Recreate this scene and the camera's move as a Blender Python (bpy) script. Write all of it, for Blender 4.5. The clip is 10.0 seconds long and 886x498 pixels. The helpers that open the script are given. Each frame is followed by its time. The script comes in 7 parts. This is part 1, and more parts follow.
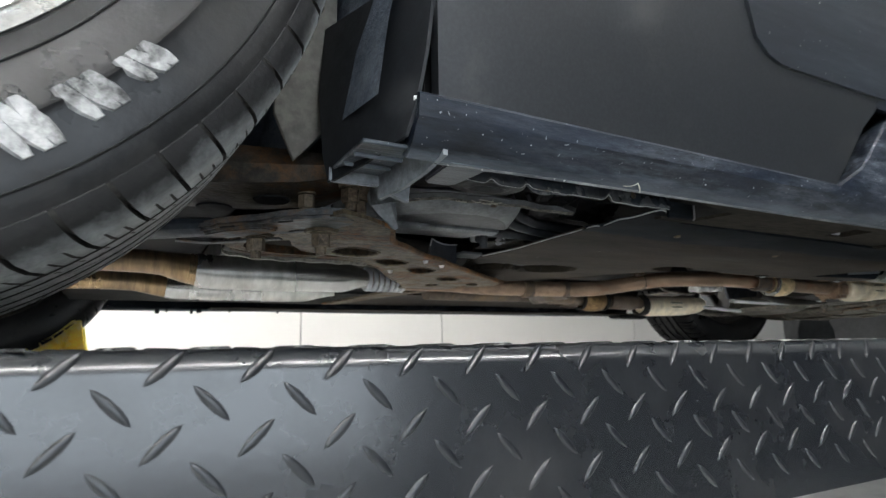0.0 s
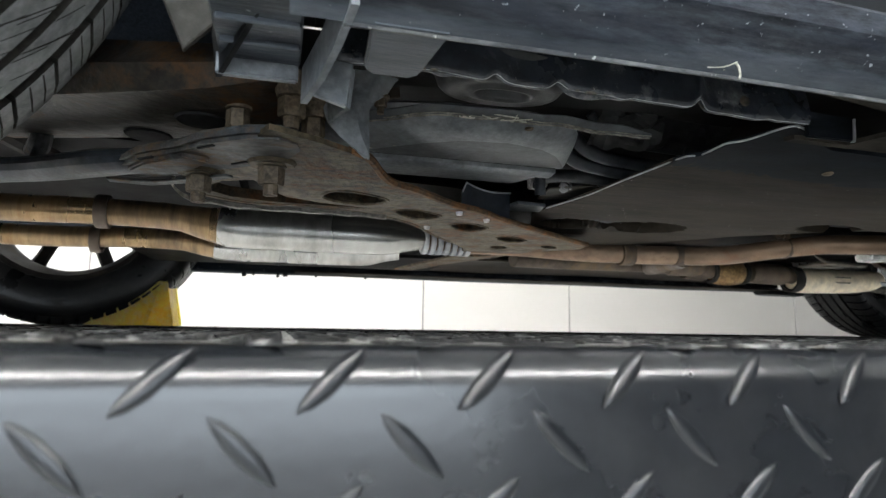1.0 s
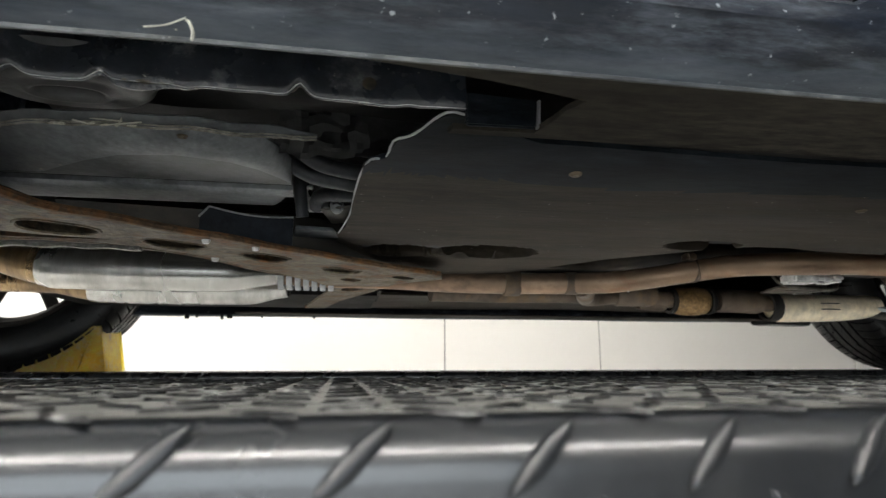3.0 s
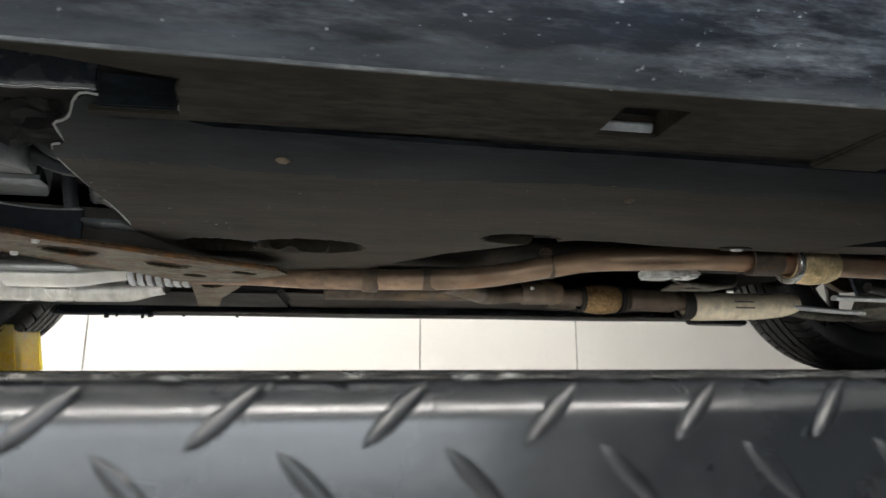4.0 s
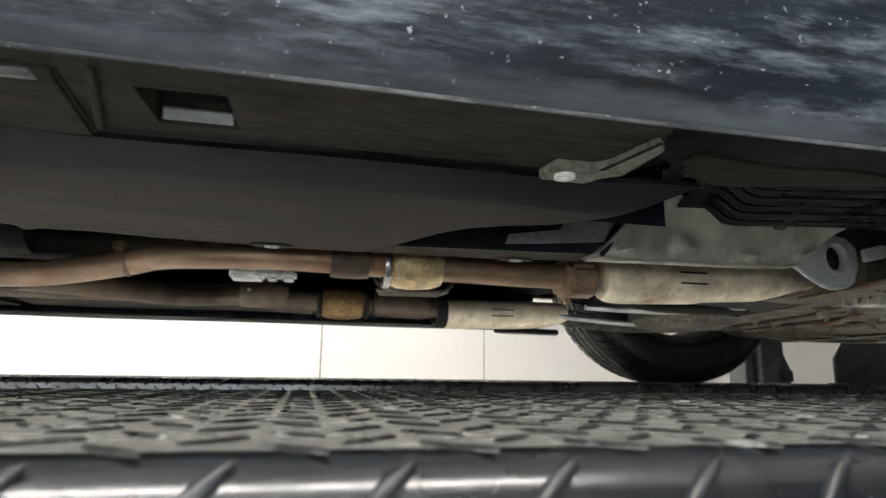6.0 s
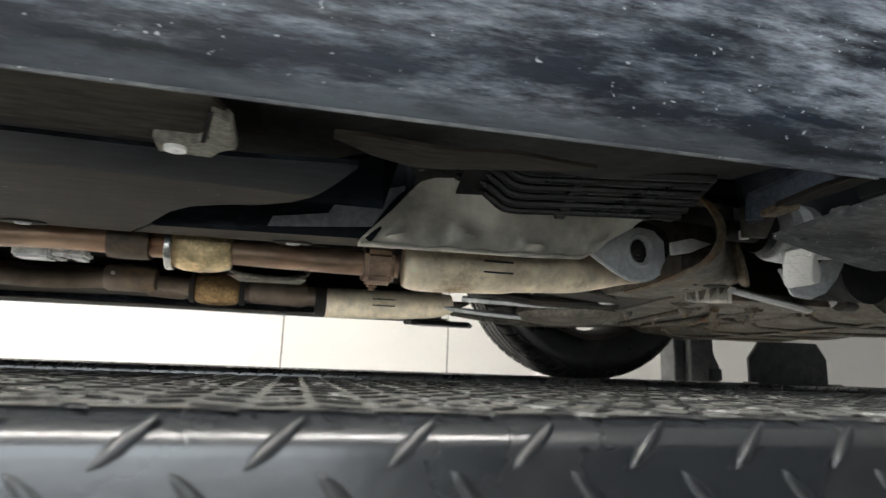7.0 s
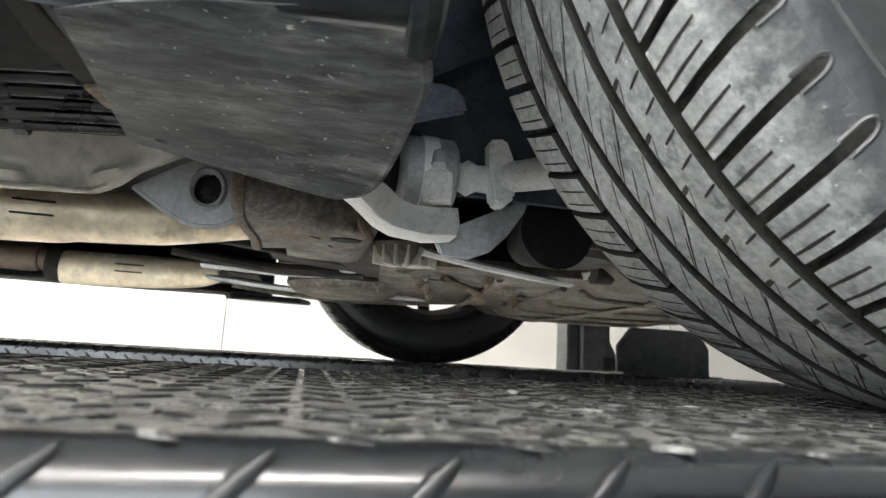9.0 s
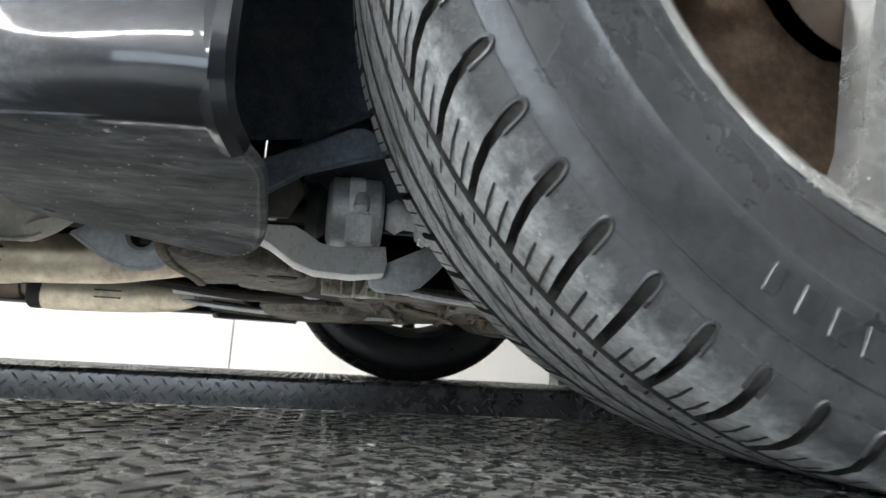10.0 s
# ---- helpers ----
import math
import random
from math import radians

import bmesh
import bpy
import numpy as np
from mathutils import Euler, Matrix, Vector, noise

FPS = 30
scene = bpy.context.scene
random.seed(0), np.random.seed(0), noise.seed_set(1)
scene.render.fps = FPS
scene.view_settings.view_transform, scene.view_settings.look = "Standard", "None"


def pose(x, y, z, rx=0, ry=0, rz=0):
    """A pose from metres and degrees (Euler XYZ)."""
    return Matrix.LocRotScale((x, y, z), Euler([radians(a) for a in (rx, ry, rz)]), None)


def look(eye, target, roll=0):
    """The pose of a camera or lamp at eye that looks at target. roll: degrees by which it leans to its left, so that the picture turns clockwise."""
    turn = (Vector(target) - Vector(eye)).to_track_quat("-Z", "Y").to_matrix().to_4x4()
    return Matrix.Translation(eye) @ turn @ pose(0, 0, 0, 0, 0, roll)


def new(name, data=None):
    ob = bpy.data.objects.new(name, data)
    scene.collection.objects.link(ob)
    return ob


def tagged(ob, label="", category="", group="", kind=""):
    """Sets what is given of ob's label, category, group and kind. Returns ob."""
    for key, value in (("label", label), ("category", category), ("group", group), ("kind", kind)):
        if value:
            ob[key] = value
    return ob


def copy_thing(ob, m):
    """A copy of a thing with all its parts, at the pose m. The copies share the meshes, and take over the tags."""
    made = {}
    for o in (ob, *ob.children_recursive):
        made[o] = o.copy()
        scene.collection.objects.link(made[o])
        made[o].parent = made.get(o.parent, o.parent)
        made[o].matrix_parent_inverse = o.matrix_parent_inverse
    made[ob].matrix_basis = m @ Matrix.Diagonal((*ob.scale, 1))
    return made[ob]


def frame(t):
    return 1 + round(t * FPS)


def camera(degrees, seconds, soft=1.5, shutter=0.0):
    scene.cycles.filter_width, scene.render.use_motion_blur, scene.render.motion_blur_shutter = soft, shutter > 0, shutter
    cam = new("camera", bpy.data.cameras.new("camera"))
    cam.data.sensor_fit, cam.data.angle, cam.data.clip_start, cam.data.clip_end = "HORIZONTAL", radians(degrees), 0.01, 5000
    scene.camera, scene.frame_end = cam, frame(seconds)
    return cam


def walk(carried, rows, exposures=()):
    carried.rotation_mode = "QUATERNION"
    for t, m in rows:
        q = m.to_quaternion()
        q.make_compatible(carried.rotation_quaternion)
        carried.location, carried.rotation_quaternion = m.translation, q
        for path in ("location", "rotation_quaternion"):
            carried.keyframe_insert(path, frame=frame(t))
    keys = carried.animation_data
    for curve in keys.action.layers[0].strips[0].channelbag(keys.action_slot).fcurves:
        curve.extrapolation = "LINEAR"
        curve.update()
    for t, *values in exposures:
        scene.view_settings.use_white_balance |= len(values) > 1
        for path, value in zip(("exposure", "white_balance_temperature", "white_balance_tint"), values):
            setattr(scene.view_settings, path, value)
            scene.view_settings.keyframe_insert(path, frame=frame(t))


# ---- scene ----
cam = camera(73.0, 10.0, soft=1.2, shutter=0.15)
cam.data.dof.use_dof, cam.data.dof.focus_distance, cam.data.dof.aperture_fstop = True, 0.46, 15.0
PATH = [
    (0, (0.4780, -0.4040, -0.0070), (1.4120, 1.3280, 0.3540), -1.5),
    (0.5, (0.6090, -0.3410, 0.0090), (1.2340, 1.5390, 0.2850), 0.9),
    (1, (0.6680, -0.2700, 0.0040), (1.1810, 1.6450, 0.2690), 0.9),
    (1.5, (0.7240, -0.2260, 0.0090), (1.1960, 1.6950, 0.3060), -0.0),
    (2, (0.8030, -0.2240, 0.0120), (1.1910, 1.7100, 0.3400), -0.3),
    (2.5, (0.8890, -0.2330, 0.0120), (1.2270, 1.7030, 0.3850), -0.1),
    (4, (1.1850, -0.2710, 0.0020), (1.5120, 1.6620, 0.3970), -0.1),
    (4.5, (1.3320, -0.2540, 0.0120), (1.7300, 1.6660, 0.4030), 0.5),
    (5, (1.4650, -0.2470, 0.0150), (1.8970, 1.6630, 0.4240), 0.5),
    (6.5, (1.8120, -0.2820, 0.0170), (2.2460, 1.6270, 0.4250), 1.2),
    (7, (1.9410, -0.3040, 0.0130), (2.3920, 1.6050, 0.4050), 2.0),
    (7.5, (2.1100, -0.3040, 0.0130), (2.6020, 1.5920, 0.4150), 2.9),
    (8, (2.2550, -0.3070, 0.0100), (2.7600, 1.5850, 0.4190), 2.9),
    (8.5, (2.3850, -0.2800, 0.0180), (2.8280, 1.6310, 0.4060), 3.5),
    (9, (2.4670, -0.2510, 0.0180), (2.8810, 1.6740, 0.3720), 3.4),
    (9.5, (2.5190, -0.2370, 0.0300), (2.8930, 1.6990, 0.3610), 3.2),
    (10, (2.5540, -0.2970, 0.0530), (2.9110, 1.6360, 0.4230), 3.1),
]
walk(cam, [(t, look(eye, target, roll)) for t, eye, target, roll in PATH], exposures=[(0.0, 0.22, 6350, 10), (0.5, 0.4, 6380, 10), (1.0, 0.41, 6400, 10), (1.5, 0.46, 6500, 10), (2.0, 0.34, 6600, 10), (2.5, 0.26, 6700, 10), (4.0, 0.21, 6700, 10), (6.5, 0.5, 6750, 10), (7.0, 0.42, 6700, 10), (7.5, 0.5, 6750, 10), (8.0, 0.72, 6700, 10), (8.5, 0.9, 6700, 10), (9.0, 0.99, 6700, 10), (9.5, 0.8, 6600, 10), (10.0, 0.54, 6350, 10)])

# ---- light: a closed workshop hall with ceiling tubes ----
world = bpy.data.worlds.new("world")
scene.world = world
world.use_nodes = True
world.node_tree.nodes["Background"].inputs[0].default_value = (0.9, 0.93, 1.0, 1)
world.node_tree.nodes["Background"].inputs[1].default_value = 0.05


def opening_light(name, at, target, wide, tall, watts, colour=(0.84, 0.93, 1.0)):
    """Daylight in a wide window opening."""
    data = bpy.data.lights.new(name, "AREA")
    data.shape, data.size, data.size_y, data.energy, data.color = "RECTANGLE", wide, tall, watts, colour
    ob = new(name, data)
    ob.matrix_world = look(at, target)
    return ob


FLOOR_Z, CEIL_Z = -1.45, 2.35
WALL_Y, NEAR_Y, LEFT_X, RIGHT_X = 4.7, -4.4, -5.0, 8.5
OPENING_X0, OPENING_X1, OPENING_Z0, OPENING_Z1 = -2.9, 2.3, -0.4, 2.0
mid_x, mid_z = (OPENING_X0 + OPENING_X1) / 2, (OPENING_Z0 + OPENING_Z1) / 2
opening_light("window_daylight", (mid_x, NEAR_Y - 0.06, mid_z), (mid_x, 0, mid_z), OPENING_X1 - OPENING_X0, OPENING_Z1 - OPENING_Z0 - 0.02, 128.0, (0.82, 0.92, 1.0))
scene.view_settings.exposure = 0.0
TUBE_POWER = 54.0

FRONT_X, REAR_X = 0.20, 2.86
MID_Y = 0.735
TYRE_R = 0.33


# ---- materials ----
def material(name, base, second=None, rough=0.5, metal=0.0, grain=60.0, patch=6.0, bump=0.15, dirt=None, dirt_low=0.5, dirt_high=0.65, dirt_rough=0.85,
             stretch=(1, 1, 1), coat=0.0, coat_rough=0.08, specks=None, rough_var=0.12, dirt_scale=9.0, per_object=0.0, emit=0.0, dirt_from=None, spec=0.5, dirt_break=0.0, speck_scale=330.0, speck_low=0.7, mottle=0.5, fade=None, gain=1.35):
    m = bpy.data.materials.new(name)
    m.use_nodes = True
    nt = m.node_tree
    b = nt.nodes["Principled BSDF"]
    tc = nt.nodes.new("ShaderNodeTexCoord")
    mp = nt.nodes.new("ShaderNodeMapping")
    mp.inputs["Scale"].default_value = stretch
    nt.links.new(tc.outputs["Object"], mp.inputs["Vector"])

    def noise_tex(scale, detail=6.0, rough_=0.6):
        n = nt.nodes.new("ShaderNodeTexNoise")
        n.inputs["Scale"].default_value = scale
        n.inputs["Detail"].default_value = detail
        n.inputs["Roughness"].default_value = rough_
        nt.links.new(mp.outputs["Vector"], n.inputs["Vector"])
        return n.outputs["Fac"]

    def ramp(fac, lo, hi):
        r = nt.nodes.new("ShaderNodeMapRange")
        r.inputs["From Min"].default_value = lo
        r.inputs["From Max"].default_value = hi
        nt.links.new(fac, r.inputs["Value"])
        return r.outputs["Result"]

    def mixc(fac, a, c):
        x = nt.nodes.new("ShaderNodeMix")
        x.data_type = "RGBA"
        if isinstance(fac, float):
            x.inputs[0].default_value = fac
        else:
            nt.links.new(fac, x.inputs[0])
        for socket, v in ((x.inputs[6], a), (x.inputs[7], c)):
            if isinstance(v, tuple):
                socket.default_value = (*v, 1)
            else:
                nt.links.new(v, socket)
        return x.outputs[2]

    second = second or tuple(c * 0.65 for c in base)
    fine, wide = noise_tex(grain, 8.0), noise_tex(patch, 5.0)
    col = mixc(ramp(wide, 0.35, 0.65), base, second)
    col = mixc(ramp(fine, 0.4, 0.8), col, tuple(c * gain for c in base))
    if mottle:
        mid = noise_tex(patch * 4.5, 7.0, 0.72)
        mr0 = nt.nodes.new("ShaderNodeMapRange")
        mr0.inputs["From Min"].default_value, mr0.inputs["From Max"].default_value = 0.42, 0.66
        mr0.inputs["To Min"].default_value, mr0.inputs["To Max"].default_value = 1.15, 1.15 - mottle
        nt.links.new(mid, mr0.inputs["Value"])
        vm = nt.nodes.new("ShaderNodeVectorMath")
        vm.operation = "SCALE"
        nt.links.new(col, vm.inputs[0])
        nt.links.new(mr0.outputs["Result"], vm.inputs["Scale"])
        col = vm.outputs[0]
    rgh = nt.nodes.new("ShaderNodeMapRange")
    rgh.inputs["To Min"].default_value = max(0.03, rough - rough_var)
    rgh.inputs["To Max"].default_value = min(1.0, rough + rough_var)
    rgh.inputs["From Min"].default_value, rgh.inputs["From Max"].default_value = 0.3, 0.7
    nt.links.new(wide, rgh.inputs["Value"])
    rg = rgh.outputs["Result"]
    if dirt:
        d1 = noise_tex(dirt_scale, 9.0, 0.72)
        f = ramp(d1, dirt_low, dirt_high)
        if dirt_break:
            br = nt.nodes.new("ShaderNodeMath")
            br.operation = "MULTIPLY"
            nt.links.new(f, br.inputs[0])
            nt.links.new(ramp(noise_tex(dirt_break, 6.0, 0.7), 0.36, 0.62), br.inputs[1])
            f = br.outputs[0]
        if dirt_from:
            sp = nt.nodes.new("ShaderNodeSeparateXYZ")
            nt.links.new(tc.outputs["Object"], sp.inputs[0])
            mu = nt.nodes.new("ShaderNodeMath")
            mu.operation = "MULTIPLY"
            nt.links.new(ramp(sp.outputs[0], *dirt_from), mu.inputs[0])
            nt.links.new(f, mu.inputs[1])
            f = mu.outputs[0]
        col = mixc(f, col, dirt)
        x = nt.nodes.new("ShaderNodeMix")
        nt.links.new(f, x.inputs[0])
        nt.links.new(rg, x.inputs[2])
        x.inputs[3].default_value = dirt_rough
        rg = x.outputs[0]
    if specks:
        chips = nt.nodes.new("ShaderNodeTexNoise")
        chips.inputs["Scale"].default_value, chips.inputs["Detail"].default_value = speck_scale, 2.0
        nt.links.new(tc.outputs["Object"], chips.inputs["Vector"])
        v = chips.outputs["Fac"]
        col = mixc(ramp(v, speck_low, speck_low + 0.06), col, specks)
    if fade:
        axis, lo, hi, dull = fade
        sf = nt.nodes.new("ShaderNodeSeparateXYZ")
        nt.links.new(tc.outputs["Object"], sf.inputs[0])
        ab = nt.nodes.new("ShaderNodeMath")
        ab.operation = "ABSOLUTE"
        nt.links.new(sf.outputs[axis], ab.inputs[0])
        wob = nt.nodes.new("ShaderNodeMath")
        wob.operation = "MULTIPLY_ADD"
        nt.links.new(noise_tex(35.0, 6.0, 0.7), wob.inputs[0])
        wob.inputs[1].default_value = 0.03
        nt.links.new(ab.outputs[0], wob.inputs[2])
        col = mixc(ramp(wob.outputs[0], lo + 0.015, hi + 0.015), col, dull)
    if per_object:
        oi = nt.nodes.new("ShaderNodeObjectInfo")
        hv = nt.nodes.new("ShaderNodeHueSaturation")
        mr = nt.nodes.new("ShaderNodeMapRange")
        mr.inputs["To Min"].default_value, mr.inputs["To Max"].default_value = 1 - per_object, 1 + per_object
        nt.links.new(oi.outputs["Random"], mr.inputs["Value"])
        nt.links.new(mr.outputs["Result"], hv.inputs["Value"])
        nt.links.new(col, hv.inputs["Color"])
        col = hv.outputs["Color"]
    nt.links.new(col, b.inputs["Base Color"])
    nt.links.new(rg, b.inputs["Roughness"])
    b.inputs["Metallic"].default_value = metal
    b.inputs["Specular IOR Level"].default_value = spec
    b.inputs["Coat Weight"].default_value = coat
    if dirt and coat:
        dull = nt.nodes.new("ShaderNodeMapRange")
        dull.inputs["To Min"].default_value, dull.inputs["To Max"].default_value = coat, coat * 0.15
        nt.links.new(f, dull.inputs["Value"])
        nt.links.new(dull.outputs["Result"], b.inputs["Coat Weight"])
    b.inputs["Coat Roughness"].default_value = coat_rough
    if emit:
        b.inputs["Emission Color"].default_value = (1.0, 0.982, 0.95, 1)
        b.inputs["Emission Strength"].default_value = emit
    if bump:
        bp = nt.nodes.new("ShaderNodeBump")
        bp.inputs["Strength"].default_value = bump
        bp.inputs["Distance"].default_value = 0.002
        nt.links.new(fine, bp.inputs["Height"])
        nt.links.new(bp.outputs["Normal"], b.inputs["Normal"])
    return m


PAINT = material("dark_grey_car_paint", (0.024, 0.026, 0.029), (0.021, 0.023, 0.026), 0.3, 0.2, 300, 3, 0.02, coat=1.0, coat_rough=0.22, rough_var=0.04,
                 dirt=(0.07, 0.067, 0.062), dirt_low=0.55, dirt_high=0.85, dirt_scale=5, mottle=0.0)
CORNER_PAINT = material("dirt_fading_car_paint", (0.012, 0.014, 0.019), (0.009, 0.011, 0.015), 0.3, 0.2, 200, 5, 0.04, spec=0.4, coat=0.8, coat_rough=0.06, dirt=(0.22, 0.25, 0.29), dirt_low=0.42, dirt_high=0.72,
                        stretch=(0.4, 1, 1), dirt_scale=20, dirt_from=(2.5, 2.36), dirt_break=140, rough_var=0.05, mottle=0.2)
DIRTY_PAINT = material("dirt_filmed_car_paint", (0.02, 0.024, 0.031), (0.015, 0.019, 0.026), 0.36, 0.2, 200, 5, 0.08, coat=0.9, coat_rough=0.16, dirt=(0.17, 0.2, 0.24), dirt_low=0.42, dirt_high=0.78,
                       stretch=(0.12, 1, 1), dirt_scale=26, dirt_from=(1.1, 1.7), dirt_break=150, dirt_rough=0.5, rough_var=0.05, specks=(0.4, 0.4, 0.38), speck_scale=150, speck_low=0.725, mottle=0.4)
# Road dirt, also paled towards the rear in place of window sheen.
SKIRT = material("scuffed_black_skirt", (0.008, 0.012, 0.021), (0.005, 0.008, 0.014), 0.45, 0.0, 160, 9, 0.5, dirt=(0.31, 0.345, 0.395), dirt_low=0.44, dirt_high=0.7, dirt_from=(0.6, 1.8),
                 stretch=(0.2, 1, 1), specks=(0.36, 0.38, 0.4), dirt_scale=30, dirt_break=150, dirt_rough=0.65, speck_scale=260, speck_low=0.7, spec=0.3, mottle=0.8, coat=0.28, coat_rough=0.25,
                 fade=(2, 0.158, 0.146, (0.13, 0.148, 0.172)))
FAIRING = material("mud_splashed_fairing", (0.115, 0.12, 0.126), (0.03, 0.036, 0.045), 0.55, 0.0, 120, 9, 0.8, dirt=(0.55, 0.55, 0.53), dirt_low=0.46, dirt_high=0.68, mottle=0.8,
                   stretch=(0.32, 1, 1), dirt_scale=15, dirt_break=70, specks=(0.7, 0.7, 0.66), speck_scale=220, speck_low=0.69)
SILL_UNDER = material("dusty_brown_sill_underside", (0.048, 0.042, 0.034), (0.028, 0.025, 0.021), 0.75, 0.0, 120, 6, 0.2, stretch=(0.3, 1, 1), dirt=(0.1, 0.088, 0.073), dirt_low=0.5, dirt_high=0.8, dirt_break=120, spec=0.15)
COVER = material("dusty_underbody_plastic", (0.036, 0.0275, 0.0185), (0.014, 0.0112, 0.008), 0.66, 0.0, 140, 5, 0.25, stretch=(0.22, 1, 1), dirt=(0.072, 0.06, 0.045), dirt_low=0.47, dirt_high=0.72, dirt_scale=12, dirt_break=60, specks=(0.4, 0.37, 0.33), speck_scale=240, speck_low=0.735, spec=0.2, mottle=0.5)
COVER_CLEAN = material("black_underbody_plastic", (0.009, 0.0125, 0.018), (0.005, 0.007, 0.01), 0.55, 0.0, 140, 6, 0.15, dirt=(0.045, 0.055, 0.068), dirt_low=0.5, dirt_high=0.72, stretch=(0.3, 1, 1), dirt_scale=22, dirt_break=100, spec=0.14, mottle=0.6)
BLACK = material("black_plastic", (0.012, 0.013, 0.015), None, 0.4, 0.0, 120, 8, 0.15, dirt=(0.045, 0.047, 0.05), dirt_low=0.5, dirt_high=0.75, spec=0.35)
GREY_PLASTIC = material("grey_moulded_plastic", (0.22, 0.237, 0.257), (0.155, 0.167, 0.182), 0.4, 0.0, 150, 10, 0.12, dirt=(0.3, 0.295, 0.28), dirt_low=0.52, dirt_high=0.8)
PAN = material("black_floor_pan", (0.007, 0.007, 0.0075), None, 0.7, 0.0, 60, 5, 0.3, dirt=(0.018, 0.0165, 0.015), dirt_low=0.48, dirt_high=0.7, spec=0.18)
FELT = material("dark_felt_liner", (0.07, 0.083, 0.105), (0.045, 0.054, 0.07), 0.85, 0.0, 300, 12, 0.6, dirt=(0.13, 0.145, 0.16), dirt_low=0.5, dirt_high=0.75, spec=0.3)
LINER = material("khaki_plastic_liner", (0.12, 0.112, 0.095), None, 0.6, 0.0, 90, 6, 0.1)
RUST = material("rusty_brown_steel", (0.125, 0.096, 0.056), (0.034, 0.027, 0.018), 0.6, 0.1, 150, 22, 1.0, dirt=(0.21, 0.088, 0.03), dirt_low=0.5, dirt_high=0.64, dirt_scale=22, dirt_break=70, mottle=0.95)
RUST_EDGE = material("flaking_rust_edge", (0.17, 0.095, 0.045), (0.07, 0.048, 0.03), 0.7, 0.1, 180, 30, 1.0, dirt=(0.26, 0.115, 0.04), dirt_low=0.48, dirt_high=0.64, dirt_scale=40, mottle=0.7)
# Real rust patches over a base darkened for the arm's deep shade.
SUB_RUST = material("shade_darkened_rusty_steel", (0.05, 0.042, 0.034), (0.022, 0.02, 0.018), 0.45, 0.2, 120, 14, 0.7, dirt=(0.2, 0.1, 0.038), dirt_low=0.5, dirt_high=0.64, dirt_scale=16, dirt_break=50, mottle=0.7)
PIPE_TINT = material("banded_heat_tint_steel", (0.33, 0.225, 0.12), (0.13, 0.095, 0.07), 0.34, 0.75, 90, 12, 0.15, dirt=(0.3, 0.15, 0.06), dirt_low=0.52, dirt_high=0.7, dirt_scale=9, stretch=(1, 0.2, 0.2), mottle=0.3)
DISH = material("dark_pressed_sheet", (0.045, 0.046, 0.048), (0.026, 0.027, 0.028), 0.42, 0.0, 140, 14, 0.25, dirt=(0.1, 0.098, 0.092), dirt_low=0.52, dirt_high=0.72, dirt_scale=20, dirt_break=60, mottle=0.5)
HOSE = material("dull_black_rubber_hose", (0.045, 0.05, 0.057), (0.03, 0.033, 0.038), 0.45, 0.0, 140, 14, 0.15, dirt=(0.12, 0.12, 0.12), dirt_low=0.55, dirt_high=0.75, mottle=0.3)
LIP_DUST = material("dust_caked_edge", (0.3, 0.285, 0.25), (0.14, 0.13, 0.11), 0.75, 0.0, 160, 30, 0.8, mottle=0.7)
STRAP_DARK = material("blue_black_sheet", (0.02, 0.026, 0.037), (0.013, 0.017, 0.025), 0.42, 0.0, 150, 14, 0.15, dirt=(0.07, 0.078, 0.09), dirt_low=0.55, dirt_high=0.75, mottle=0.4)
ARM_PAINT = material("blue_black_painted_bar", (0.035, 0.044, 0.058), (0.02, 0.025, 0.033), 0.45, 0.1, 120, 10, 0.3, dirt=(0.1, 0.085, 0.06), dirt_low=0.55, dirt_high=0.72, mottle=0.5)
STEEL = material("grimy_grey_steel", (0.1, 0.108, 0.115), (0.035, 0.036, 0.037), 0.5, 0.2, 110, 18, 0.6, dirt=(0.2, 0.115, 0.055), dirt_low=0.48, dirt_high=0.62, dirt_scale=22, dirt_break=60, mottle=0.8)
# Sooty steel; also the shade colour of the far alloy rims.
DARK_STEEL = material("sooty_and_shaded_steel", (0.03, 0.028, 0.026), None, 0.6, 0.3, 90, 10, 0.3, dirt=(0.07, 0.055, 0.04), dirt_low=0.5, dirt_high=0.72, spec=0.22)
FLANGE = material("chipped_black_flange", (0.03, 0.036, 0.046), (0.015, 0.018, 0.024), 0.3, 0.0, 110, 14, 0.5, dirt=(0.24, 0.245, 0.25), dirt_low=0.56, dirt_high=0.7, dirt_scale=30, dirt_break=80, specks=(0.5, 0.48, 0.43), speck_low=0.735, coat=0.6, coat_rough=0.2, mottle=0.5)
BOLT = material("corroded_bolt_steel", (0.2, 0.155, 0.105), (0.09, 0.066, 0.046), 0.6, 0.25, 200, 40, 0.6, mottle=0.7)
BUSH = material("satin_grey_metal", (0.46, 0.47, 0.47), (0.38, 0.385, 0.39), 0.4, 0.4, 240, 20, 0.08, mottle=0.15)
BRIGHT = material("bright_machined_metal", (0.9, 0.9, 0.89), (0.8, 0.8, 0.79), 0.3, 0.2, 200, 20, 0.05, mottle=0.1)
PIPE = material("heat_tinted_exhaust_steel", (0.36, 0.24, 0.155), (0.15, 0.1, 0.07), 0.42, 0.5, 90, 5, 0.25, dirt=(0.34, 0.15, 0.08), dirt_low=0.52, dirt_high=0.68, dirt_scale=9, stretch=(0.6, 1, 1), mottle=0.6)
